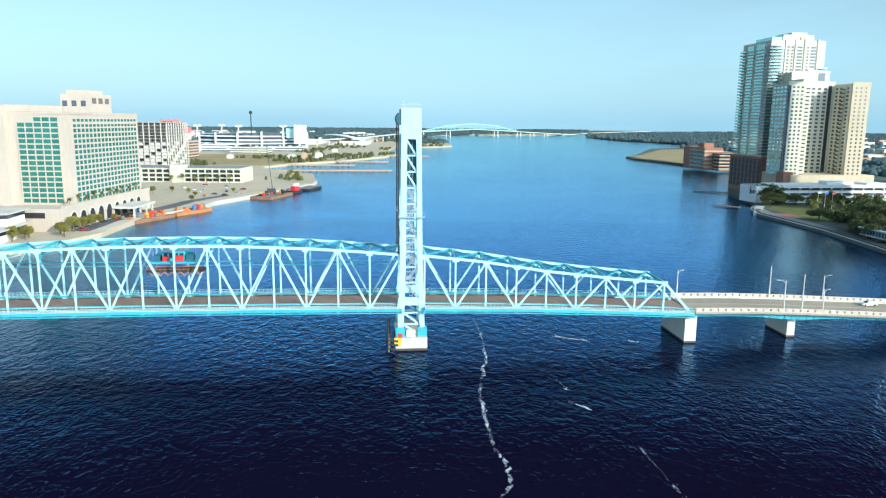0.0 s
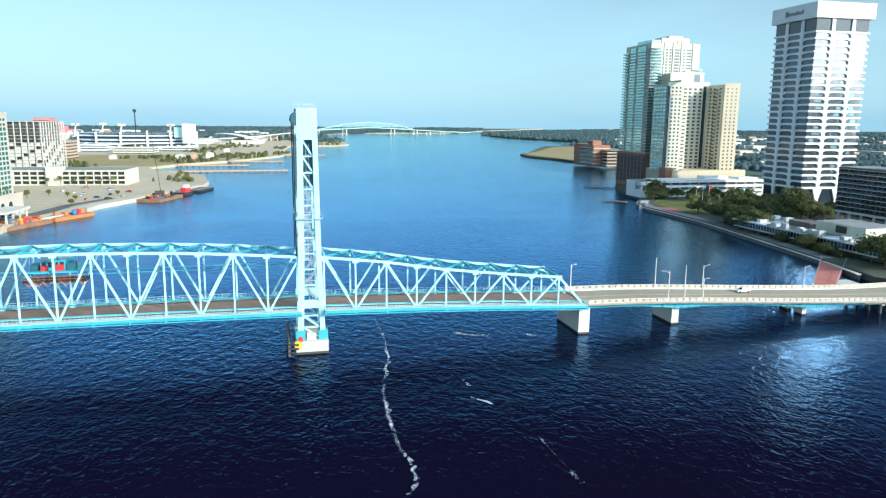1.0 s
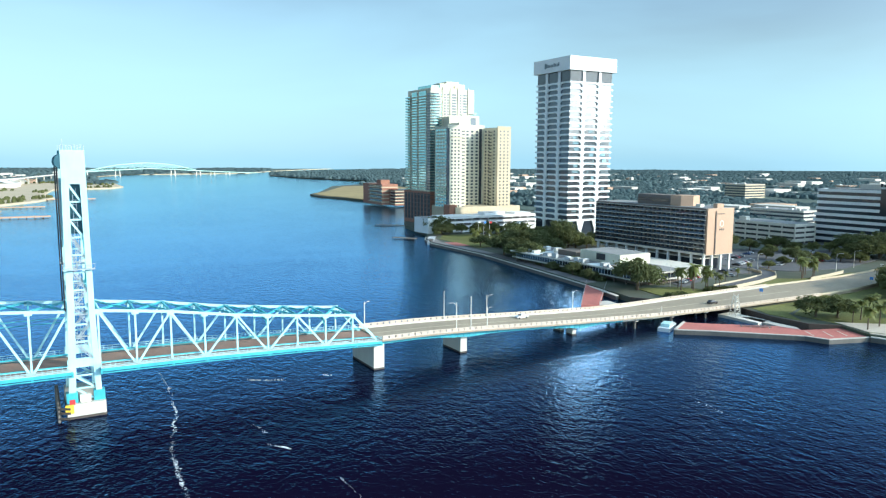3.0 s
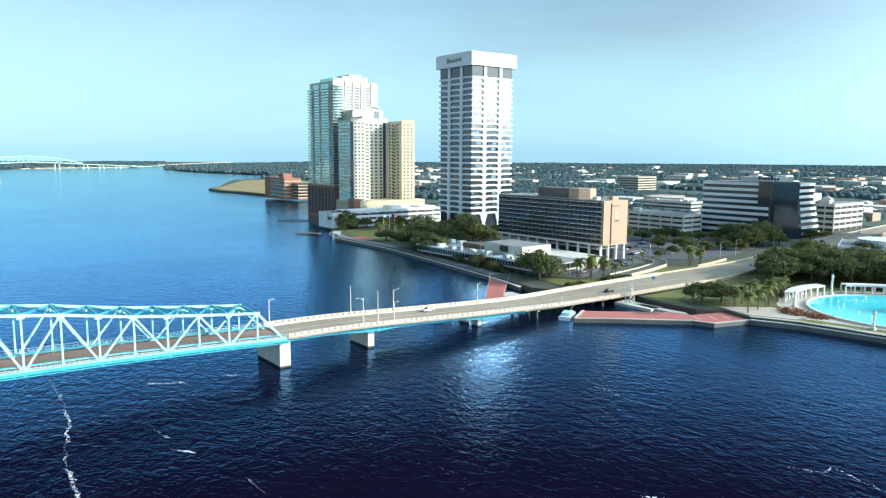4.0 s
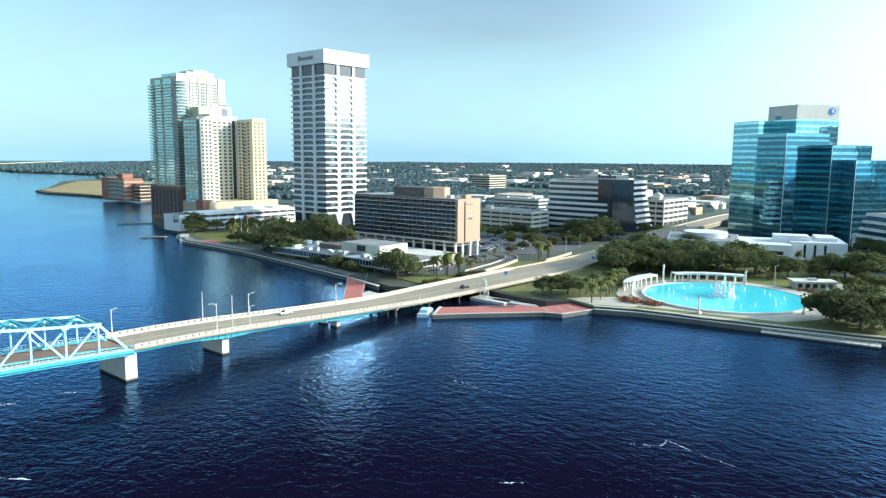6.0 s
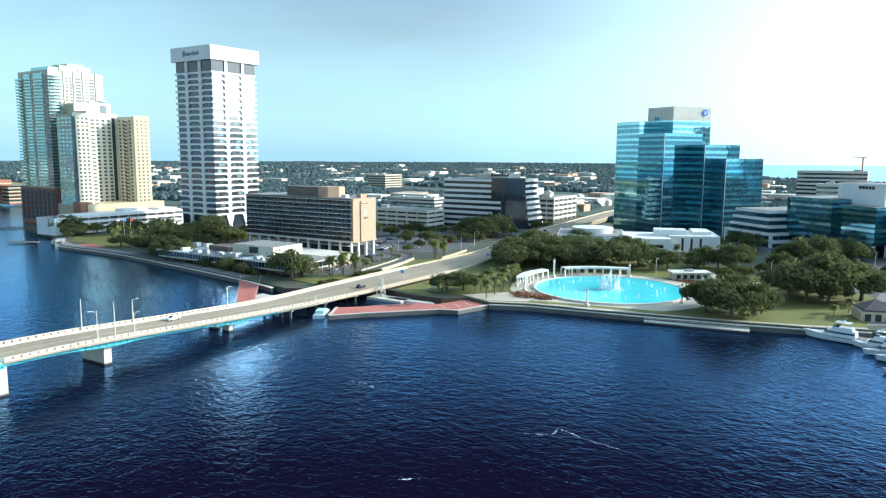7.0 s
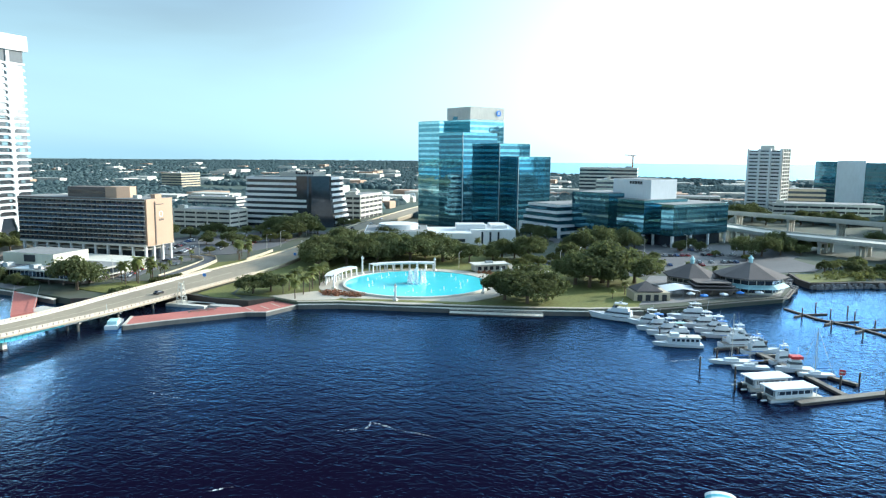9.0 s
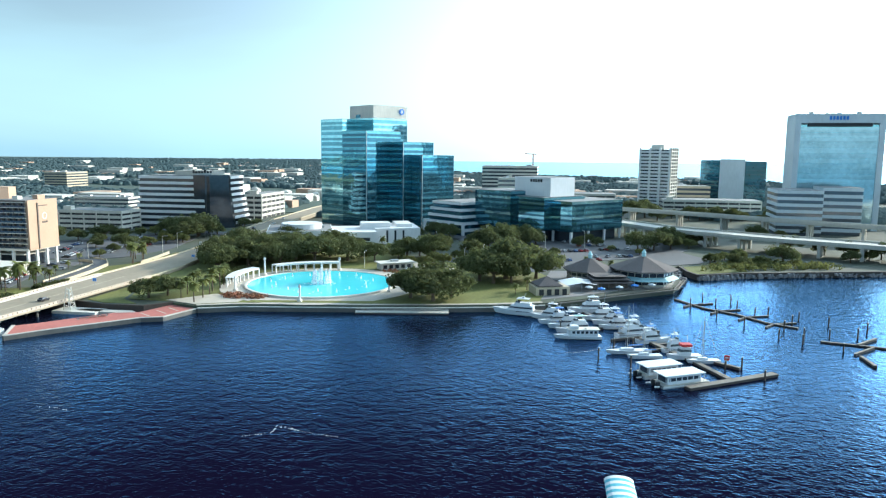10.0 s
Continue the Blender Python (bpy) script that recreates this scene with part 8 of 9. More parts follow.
sail_boat(209.5, -7.5, 112, 12.5, 14.5, "white sailboat with bare mast and furled sail at the dock")
sail_boat(205.5, -12.0, 112, 9.5, 9.0, "small white sailboat with bare mast at the dock")
sail_boat(205.2, -28.0, 112, 9.0, 13.5, "white sailboat with a tall bare mast at the dock")
th = thing("fishing_boat", 208.0, -23.0, 0, 110, "white fishing boat with a red-topped wheelhouse", "boat")
part("hull", hull_mesh(9.5, 3.2, 1.5), M_GEL, th)
lofted_house(th, "wheelhouse", M_GEL, -1.5, 2.2, 2.4, 1.3, 3.6, 0.3)
lofted_house(th, "window", M_GLD, -1.4, 2.15, 2.45, 2.4, 3.1, 0.3)
box("red_top", th, M_RED, -1.6, 1.4, -1.3, 1.3, 3.9, 4.6, "red flybridge canvas")
beam("mast", th, M_GREYST, (-0.5, 0, 4.5), (-0.5, 0, 7), 0.08, 0.08)


def boathouse(x, y, rot, L, label):
    th = thing("pontoon_house", x, y, 0, rot, label, "houseboat", "pontoon houses")
    for sy in (-2.2, 2.2):
        bm = bmesh.new()
        bm_tube(bm, [(-L / 2, sy, 0.2), (L / 2 - 1, sy, 0.2), (L / 2 + 0.4, sy, 0.6)], [0.55, 0.55, 0.1], 10)
        part("pontoon", bm, M_GREYST, th)
    box("deck", th, M_CONC, -L / 2, L / 2, -2.8, 2.8, 0.75, 0.95)
    box("cabin", th, M_GEL, -L / 2 + 1.6, L / 2 - 2.4, -2.3, 2.3, 0.95, 3.1)
    for sy in (-1, 1):
        box("window_band", th, M_GLD, -L / 2 + 2.0, L / 2 - 2.8, sy * 2.3 - 0.04, sy * 2.3 + 0.04, 1.75, 2.6)
        for k in range(6):
            box("window_post", th, M_GEL, -L / 2 + 2.2 + k * (L - 5.4) / 5, -L / 2 + 2.4 + k * (L - 5.4) / 5, sy * 2.36 - 0.03, sy * 2.36 + 0.03, 1.7, 2.65)
    box("front_glass", th, M_GLD, -L / 2 + 1.56, -L / 2 + 1.62, -1.8, 1.8, 1.2, 2.8)
    box("roof", th, M_GEL, -L / 2 + 0.6, L / 2 - 1.2, -2.75, 2.75, 3.1, 3.32, "broad white flat roof")
    for sx in (-L / 2 + 0.8, L / 2 - 1.6):
        for sy in (-2.5, 2.5):
            box("roof_post", th, M_GREYST, sx - 0.06, sx + 0.06, sy - 0.06, sy + 0.06, 0.95, 3.1)
    for sy in (-1, 1):
        box("outboard_motor", th, M_DARK, -L / 2 - 0.9, -L / 2, sy - 0.3, sy + 0.3, 0.1, 1.5)
        box("slide", th, M_GEL, -L / 2 - 2.0, -L / 2 - 0.6, sy * 1.9 - 0.25, sy * 1.9 + 0.25, 0.5, 0.75)


boathouse(190.5, -15.5, -56, 13, "white flat-roofed pontoon houseboat at the fuel dock")
boathouse(184.0, -20.3, -56, 14, "white flat-roofed pontoon houseboat at the fuel dock")
th = thing("marina_sign", 201.5, -33.5, 0.75, 0, "small red and white sign board on the dock", "sign")
box("post", th, M_TIMBER, -0.08, 0.08, -0.08, 0.08, 0, 2.2)
box("board", th, M_RED, -0.06, 0.06, -0.7, 0.7, 1.6, 3.0)
box("board_bar", th, M_WHITE, -0.09, -0.061, -0.5, 0.5, 2.2, 2.5)
# water taxi with a striped canopy
th = thing("water_taxi", 112.5, -6.8, 0, 6, "open water taxi with a turquoise and white striped canopy", "boat")
part("hull", hull_mesh(11, 4.2, 1.0), M_GEL, th)
for k in range(10):
    # arched stripes of the awning, turquoise and white by turns
    bm = bmesh.new()
    x0, x1 = -4.2 + k * 1.03, -3.17 + k * 1.03
    rows = [[bm.verts.new((x, 2.5 * math.sin(a), dz + 2.1 + 0.95 * math.cos(a))) for a in (-1.45, -1.1, -0.7, -0.35, 0, 0.35, 0.7, 1.1, 1.45)] for dz in (0, 0.08) for x in (x0, x1)]
    for i in range(8):
        bm.faces.new((rows[0][i], rows[1][i], rows[1][i + 1], rows[0][i + 1]))
        bm.faces.new((rows[2][i], rows[2][i + 1], rows[3][i + 1], rows[3][i]))
    bmesh.ops.recalc_face_normals(bm, faces=bm.faces[:])
    part("canopy_stripe", bm, M_WHITE if k % 2 else M_BLUE, th)
for sx in (-3.8, 0, 3.8):
    for sy in (-2, 2):
        box("canopy_post", th, M_GREYST, sx - 0.05, sx + 0.05, sy - 0.05, sy + 0.05, 0.9, 2.75)
for k in range(5):
    box("bench", th, M_TIMBER, -3.5 + k * 1.6, -3.0 + k * 1.6, -1.6, 1.6, 0.95, 1.4)
# long float with rails in front of the park
th = thing("floating_landing", 243.5, 74, 0, 104.5, "long pale floating landing with rails below the bulkhead", "landing")
box("deck", th, M_CONCW, -17, 17, 0.2, 5.6, -0.3, 0.75)
box("fender_strip", th, M_TIMBERD, -17.1, 17.1, 5.6, 5.75, -0.3, 0.5)
box("gangway", th, M_GREYST, 2, 9, 0.2, 1.2, 0.8, 1.4)
bm = bmesh.new()
for yy in (0.4, 5.4):
    for zz in (1.3, 1.9):
        bm_beam(bm, (-16.8, yy, zz), (16.8, yy, zz), 0.1, 0.1)
    for k in range(13):
        bm_beam(bm, (-16.8 + k * 2.8, yy, 0.75), (-16.8 + k * 2.8, yy, 1.95), 0.1, 0.1)
part("railing", bm, M_CONCW, th)
for k in range(16):
    box("cleat", th, M_GREYST, -16 + k * 2.1, -15.6 + k * 2.1, 5.1, 5.3, 0.75, 0.95)

# ---- trees ----
def oak_proto(seed, R, H, dark, leaf=None):
    """A spreading live oak: tapered trunk, forking limbs, a crown of leaf tufts with gaps."""
    rnd = random.Random(seed)
    th = thing("oak_tree", 0, 0, 0, 0, "broad live oak with a dense dark green crown", "tree", "park oaks")
    bm = bmesh.new()
    bm_tube(bm, [(0, 0, -0.3), (0.1, 0, H * 0.18), (0.2, 0.1, H * 0.36)], [0.55, 0.42, 0.36], 8)
    ends = []
    for k in range(7):
        a = k * math.tau / 7 + rnd.uniform(-0.3, 0.3)
        rr = R * rnd.uniform(0.45, 0.75)
        e = Vector((rr * math.cos(a), rr * math.sin(a), H * rnd.uniform(0.38, 0.72)))
        bm_tube(bm, [(0.2, 0.1, H * 0.3), (e.x * 0.5, e.y * 0.5, H * 0.5), e], [0.26, 0.17, 0.06], 6, False)
        ends.append(e)
    part("trunk", bm, M_BARK, th)
    bm = bmesh.new()
    lumps = [(e, R * rnd.uniform(0.34, 0.5)) for e in ends]
    for k in range(20):
        a, q = rnd.uniform(0, math.tau), math.sqrt(rnd.random())
        lumps.append((Vector((R * 0.78 * q * math.cos(a), R * 0.78 * q * math.sin(a), H * (0.42 + 0.42 * math.sqrt(max(0, 1 - q * q)) * rnd.uniform(0.7, 1.1)))), R * rnd.uniform(0.2, 0.36)))
    for c, r in lumps:
        leaf_tuft(bm, c, r, int(66 + 250 * r / R), 0.5, rnd, 0.78)
    part("crown", bm, leaf or (M_LEAFD if dark else M_LEAF), th)
    return th


def palm_proto(seed, H):
    rnd = random.Random(seed)
    th = thing("palm_tree", 0, 0, 0, 0, "slim cabbage palm with a ragged round crown", "tree", "palms")
    bm = bmesh.new()
    bm_tube(bm, [(0, 0, -0.2), (0.1, 0, H * 0.5), (0.15, 0.1, H)], [0.26, 0.2, 0.19], 7)
    part("trunk", bm, M_BARK, th)
    bm = bmesh.new()
    for k in range(40):
        a = k * 2.4 + rnd.uniform(-0.2, 0.2)
        up = rnd.uniform(-0.5, 1.1)
        L = rnd.uniform(2.2, 3.3)
        d = Vector((math.cos(a), math.sin(a), 0))
        s = Vector((-d.y, d.x, 0))
        prev = None
        for q in range(5):
            f = q / 4
            p = Vector((0.15, 0.1, H)) + d * (L * f) + Vector((0, 0, L * (up * f - 0.75 * f * f)))
            w = 0.66 * math.sin(math.pi * min(0.95, 0.15 + 0.8 * f))
            row = [bm.verts.new(p + s * w - Vector((0, 0, 0.18 * w))), bm.verts.new(p), bm.verts.new(p - s * w - Vector((0, 0, 0.18 * w)))]
            if prev:
                for i in range(2):
                    if (q + k) % 3 or i:
                        bm.faces.new((prev[i], row[i], row[i + 1], prev[i + 1]))
            prev = row
    part("crown", bm, M_PALM, th)
    return th


def tree_pose(x, y, z, s, rot, sz=1.0):
    return Matrix.Translation((x, y, z)) @ Matrix.Rotation(rot, 4, "Z") @ Matrix.Diagonal((s, s, s * sz, 1))


OAKS = [oak_proto(3, 6.5, 9.5, True), oak_proto(5, 7.5, 10.0, True), oak_proto(8, 5.5, 9.0, False), oak_proto(11, 4.2, 9.5, False, M_LEAFY)]
tagged(OAKS[3], "slim yellow-green street tree with an open crown", "tree", "quay trees")
PALMS = [palm_proto(1, 7.0), palm_proto(2, 8.5)]
used = set()


def plant(protos, i, x, y, z, s, rot, sz=1.0):
    p = protos[i]
    m = tree_pose(x, y, z, s, rot, sz)
    if p.name in used:
        copy_thing(p, m)
    else:
        p.matrix_world = m
        used.add(p.name)


rt = random.Random(77)
# grove between the fountain and the avenue
for x, y, s in ((302, 189, 1.1), (297, 184, 0.9), (310, 188, 1.15), (304, 173, 1.05), (312, 160, 1.1), (324, 147, 1.15), (336, 134, 1.05), (322, 172, 1.2), (330, 190, 1.2), (323, 197, 1.1),
                (345, 200, 1.1), (350, 182, 1.2), (344, 163, 1.15), (356, 150, 1.1), (362, 170, 1.1), (346, 206, 1.0), (366, 196, 1.0), (372, 186, 1.0), (350, 132, 1.0), (338, 120, 0.9), (291, 181, 0.8), (312, 194, 1.1), (318, 181, 1.1), (333, 162, 1.1), (333, 176, 1.1), (341, 190, 1.1), (354, 164, 1.1), (345, 148, 1.0), (364, 184, 1.1), (357, 206, 1.0), (376, 200, 1.0)):
    plant(OAKS, rt.randrange(2), x, y, 2.5, s * rt.uniform(1.12, 1.3) * (0.85 if x > 338 else 1.0), rt.uniform(0, 6.28), rt.uniform(0.85, 1.0))
# trees of the park's west end
for x, y, s, i in ((256, 75, 1.15, 0), (253, 65, 1.0, 1), (262, 60, 1.1, 0), (264, 70, 1.05, 1), (300, 57, 1.35, 0), (309, 47, 1.4, 1), (300, 43, 1.0, 0), (314, 34, 1.1, 1), (320, 52, 1.3, 0), (296, 50, 1.05, 1),
                   (325, 89, 0.75, 2), (340, 84, 0.8, 2), (352, 112, 0.85, 2), (350, 92, 0.7, 2), (357, 80, 0.8, 2), (334, 100, 0.7, 2), (366, 100, 0.85, 2), (348, 70, 0.6, 2), (232, 166, 0.78, 0), (226, 170, 0.6, 1), (330, 66, 0.8, 0)):
    plant(OAKS, i, x, y, 2.5, s * 1.16, rt.uniform(0, 6.28), rt.uniform(0.85, 1.0))
# palms: allee by the fountain, hotel garden, museum front, restaurant
for x, y, s in ((224, 149, 0.95), (232, 150.5, 1.0), (238, 151.5, 1.05), (244, 154, 1.0), (251, 155, 1.05), (257, 157, 1.0), (229, 158, 0.9), (236, 160, 1.0), (243, 162, 1.0), (250, 165, 0.95),
                (219, 230, 1.0), (223, 227, 1.15), (226, 231, 1.1), (229, 225, 1.2), (232, 229, 1.05), (233.5, 222.6, 0.8), (293, 230, 1.1), (297.5, 233, 1.0), (299, 229, 0.9), (304, 232, 1.0), (221, 234, 0.9), (245, 236, 0.6), (256, 241, 0.6), (270, 247, 0.55), (283, 252, 0.6), (214, 262, 0.75), (212, 282, 0.7), (213, 300, 0.7),
                (216, 420, 0.8), (222, 428, 0.85), (226, 436, 0.8), (232, 430, 0.85), (238, 426, 0.8), (228, 446, 0.8), (236, 452, 0.75), (244, 440, 0.8),
                (372, 140, 0.8), (378, 130, 0.85), (366, 122, 0.8), (374, 112, 0.85), (384, 118, 0.8), (380, 104, 0.8), (392, 110, 0.8), (362, 110, 0.75), (308, 240, 0.95), (313, 247, 1.0), (318, 243, 0.9), (322, 252, 0.8),
                (346, 26, 0.7), (352, 14, 0.7), (348, 2, 0.65), (286, 34, 0.7), (275, 37, 0.6), (340, 6, 0.6), (358, 26, 0.6)):
    plant(PALMS, rt.randrange(2), x, y, 2.5, s * rt.uniform(0.92, 1.06), rt.uniform(0, 6.28))
# east park and garage front
for x, y, s in ((213, 475, 0.75), (219, 480, 0.8), (226, 484, 0.75), (212, 404, 0.8), (222, 396, 0.95), (229, 385, 1.0), (222, 372, 0.95), (238, 376, 1.1), (240, 360, 1.05), (250, 372, 1.1), (262, 378, 1.05), (272, 388, 1.0), (212, 357, 0.9), (228, 352, 0.95), (250, 390, 1.0),
                (236, 396, 1.0), (246, 408, 0.95), (262, 402, 0.95), (280, 404, 0.9), (250, 470, 0.8), (262, 474, 0.8), (274, 470, 0.8), (214, 346, 0.7), (216, 247, 0.95), (212, 254, 0.85), (286, 378, 0.9), (296, 392, 0.85), (310, 396, 0.8)):
    plant(OAKS, rt.randrange(3), x, y, 2.5, s * rt.uniform(0.85, 1.0), rt.uniform(0, 6.28), rt.uniform(0.8, 1.0))
for x, y, s in ((223, 498, 1.1), (230, 490, 1.2), (238, 486, 1.1), (226, 376, 1.2), (234, 367, 1.3), (257, 384, 1.3), (265, 374, 1.3), (270, 369, 1.2), (205, 332, 0.9), (204, 346, 1.0), (212, 352, 1.2), (218, 362, 1.3),
                (206, 362, 1.0), (246, 382, 1.3), (203, 239, 1.15), (199.5, 300, 0.5), (199, 282, 0.5), (199, 268, 0.45), (276, 386, 1.2), (250, 396, 1.2), (232, 388, 1.2), (284, 366, 1.0), (240, 462, 1.0), (252, 466, 1.0)):
    plant(OAKS, rt.randrange(3), x, y, 2.5, s, rt.uniform(0, 6.28), rt.uniform(0.95, 1.15))
# dark trees before the glass offices and the museum
for x, y, s in ((398, 79, 1.1), (402, 73, 1.0), (412, 68, 1.15), (422, 62, 1.1), (427, 55, 1.0), (435, 50, 1.0), (468, 34, 0.9), (397, 100, 0.9), (361, 110, 0.9), (365, 104, 0.9), (361, 95, 0.95), 
                (366, 74, 0.8), (391, 34, 0.5), (433, 24, 0.6), (440, 13, 0.6), (376, 118, 0.6), (380, 106, 0.65)):
    plant(OAKS, rt.randrange(2), x, y, 2.5, s, rt.uniform(0, 6.28), rt.uniform(0.9, 1.1))
# trees about the basin and under the overpass
for x, y, s in ((395, -50, 0.7), (403, -56, 0.75), (385, -47, 0.6), (411, -64, 0.6), (430, -20, 1.0), (440, -30, 1.0), (448, -41, 1.0), (456, -30, 1.0), (425, -11, 0.9), (437, -16, 1.0), (465, -44, 1.0), (474, -52, 1.0),
                (432, -140, 0.9), (438, -125, 0.9), (425, -132, 0.8), (420, -150, 0.9), (446, -112, 0.9), (455, -98, 0.8), (414, -120, 0.7)):
    plant(OAKS, rt.randrange(3), x, y, 2.5, s, rt.uniform(0, 6.28), rt.uniform(0.9, 1.1))
for k in range(16):
    plant(OAKS, rt.randrange(3), 645 + rt.uniform(-14, 14), 44 - 12 * k + rt.uniform(-3, 3), 2.5, rt.uniform(1.1, 1.4), rt.uniform(0, 6.28))
# street trees round the lots and offices
for x, y, s in ((343, 274, 0.7), (355, 268, 0.75), (366, 264, 0.9), (374, 258, 0.9), (384, 262, 1.0), (392, 268, 1.05), (402, 266, 1.1), (410, 270, 1.0), (418, 262, 0.9), (400, 280, 1.0), (388, 280, 0.9), (372, 312, 0.8), (382, 306, 0.8), (392, 302, 0.8), (402, 298, 0.85),
                (360, 322, 0.8), (350, 332, 0.75), (412, 290, 0.9), (424, 272, 0.8), (470, 272, 0.7), (480, 270, 0.7), (490, 272, 0.7), (308, 262, 0.6), (326, 268, 0.5), (338, 290, 0.5), (352, 300, 0.5), (430, 160, 0.6), (452, 132, 0.9), (462, 122, 0.9), (446, 108, 0.8),
                (440, 70, 0.7), (436, 56, 0.6), (452, 20, 0.6), (420, 4, 0.7), (408, -12, 0.7), (396, -52, 0.8), (404, -64, 0.9), (392, -72, 0.8), (398, -84, 0.85), (386, -60, 0.7), (470, -40, 0.8), (480, -56, 0.8), (500, -76, 0.9), (520, -90, 0.9), (536, -108, 0.9), (550, -126, 0.8)):
    plant(OAKS, rt.randrange(3), x, y, 2.5, s * (1.3 if x < 426 and y > 250 else 1.0) * rt.uniform(0.85, 1.05), rt.uniform(0, 6.28), rt.uniform(0.8, 1.0))
# trees on the north quay
for x, y, s in ((-179, 336, 0.8), (-178, 343, 0.7), (-177, 350, 0.75), (-177, 358, 0.6), (-191, 307, 0.8), (-188, 311.5, 0.7), (-219, 506, 0.6), (-214, 515, 0.6), (-206, 530, 0.5)):
    plant(OAKS, 3, x, y, 2.5, s, rt.uniform(0, 6.28), rt.uniform(1.1, 1.3))
for x, y, s in ((-182, 330, 0.8), (-176, 322, 0.75), (-185, 345, 0.75), (-190, 318, 0.7), (-196, 308, 0.8), (-178, 352, 0.6), (-176, 372, 0.5), (-205, 316, 0.8), (-170, 470, 0.55), (-178, 500, 0.5), (-190, 520, 0.5), (-160, 530, 0.5), (-200, 470, 0.5), (-135, 640, 0.7), (-140, 660, 0.7), (-150, 672, 0.7), (-146, 690, 0.7), (-155, 705, 0.7)):
    plant(OAKS, 3, x, y, 2.5, s, rt.uniform(0, 6.28), rt.uniform(0.9, 1.1))
for k in range(16):
    plant(PALMS, k % 2, -184.6 + rt.uniform(-0.6, 0.4), 346 + 8.2 * k if k < 10 else 600, 2.5 if k > 9 else 13.4, 0.55, rt.uniform(0, 6.28)) if k < 10 else plant(PALMS, k % 2, -236 + (k - 10) * 10, 607, 2.5, 0.8, rt.uniform(0, 6.28))


# ---- distant woods and suburbs ----
def in_poly(x, y, pts):
    c = False
    for (x0, y0), (x1, y1) in zip(pts, pts[1:] + pts[:1]):
        if (y0 > y) != (y1 > y) and x < (x1 - x0) * (y - y0) / (y1 - y0) + x0:
            c = not c
    return c


def blob_rows(rnd, x, y, z, r, h):
    """A lumpy crown: two uneven rings and a top."""
    ph = rnd.uniform(0, 6.28)
    n = 6
    out = []
    for zz, rr in ((0.1, 1.0), (0.72, 0.72)):
        out.append([(x + r * rr * rnd.uniform(0.75, 1.2) * math.cos(ph + k * math.tau / n), y + r * rr * rnd.uniform(0.75, 1.2) * math.sin(ph + k * math.tau / n), z + h * zz * rnd.uniform(0.85, 1.12)) for k in range(n)])
    out.append((x + rnd.uniform(-.2, .2) * r, y + rnd.uniform(-.2, .2) * r, z + h))
    return out


def woods(name, count, region, seed, label, keep, rmin=4.0, rmax=7.0, near=500.0, power=1.0, hk=0.62, m=None):
    rnd = random.Random(seed)
    verts, faces = [], []
    k = 0
    tries = 0
    (x0, x1), (y0, y1) = region
    while k < count and tries < count * 60:
        tries += 1
        # denser towards the viewer's side
        d = near * (4800.0 / near) ** (rnd.random() ** power)
        a = rnd.uniform(x0, x1)
        x, y = d * math.cos(a), d * math.sin(a)
        if not keep(x, y):
            continue
        g = 1.0 + d / 2600.0
        n0 = noise.noise((x * 0.004, y * 0.004, seed))
        if n0 < -0.22 and d < 2500:
            continue
        r = rnd.uniform(rmin, rmax) * g
        h = (rnd.uniform(8, 13) * (1 + 0.15 * (g - 1)) + 4 * n0) * hk
        rows = blob_rows(rnd, x, y, 2.5, r, h)
        b = len(verts)
        for row in rows[:2]:
            verts += row
        verts.append(rows[2])
        n = 6
        for i in range(1):
            for q in range(n):
                faces.append((b + i * n + q, b + i * n + (q + 1) % n, b + (i + 1) * n + (q + 1) % n, b + (i + 1) * n + q))
        for q in range(n):
            faces.append((b + n + q, b + n + (q + 1) % n, b + 2 * n))
        k += 1
    me = bpy.data.meshes.new(name)
    me.from_pydata(verts, [], faces)
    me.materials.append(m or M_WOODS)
    for p in me.polygons:
        p.use_smooth = True
    return tagged(new(name, me), label, "woods", kind="stuff")


AVOID = [[(470, 100), (640, 160), (640, 60), (560, -30), (440, -60), (400, 60)], [(440, 260), (600, 250), (1000, 320), (1000, 360), (600, 320), (440, 300)], [(680, -140), (760, -140), (790, 90), (680, 60)], [(530, -200), (660, -200), (660, -80), (530, -80)],
         [(530, 420), (600, 420), (600, 500), (530, 500)], [(840, 770), (920, 770), (910, 830), (840, 830)], [(380, 330), (450, 330), (450, 390), (380, 390)], [(440, 230), (520, 230), (500, 350), (430, 350)], [(470, 160), (560, 140), (600, 220), (500, 240)]]


def keep_south(x, y):
    if x < 360 or (x < 420 and y < 300) or not in_poly(x, y, SOUTH):
        return False
    if in_poly(x, y, AVOID[0]) or any(in_poly(x, y, p) for p in AVOID[1:]):
        return False
    if y > 850 and x < 560 and y < 1560:
        return False
    return not (x < 560 and y < 420)


woods("distant_woods", 42000, ((-0.45, 1.42), (0, 0)), 5, "dark green woods of the southern suburbs, haze painted in", keep_south, 2.8, 5.0, near=480)
woods("distant_woods_north", 9000, ((1.38, 2.2), (0, 0)), 6, "dark green woods behind the north bank, haze painted in", lambda x, y: in_poly(x, y, NORTH) and y > 1750 + 0.3 * abs(x) and not (x < -120 and y < 1900), near=1500)
woods("waterside_woods", 2600, ((1.45, 2.0), (0, 0)), 9, "scrubby green trees along the north bank fields", lambda x, y: in_poly(x, y, NORTH) and y > 640 and noise.noise((x * 0.01, y * 0.01, 2)) > 0.05 and not (-480 < x < -250 and 1280 < y < 1760) and not (-345 < x < -165 and 600 < y < 810), 1.0, 2.6, 650, 1.0, 0.4, M_LEAF)


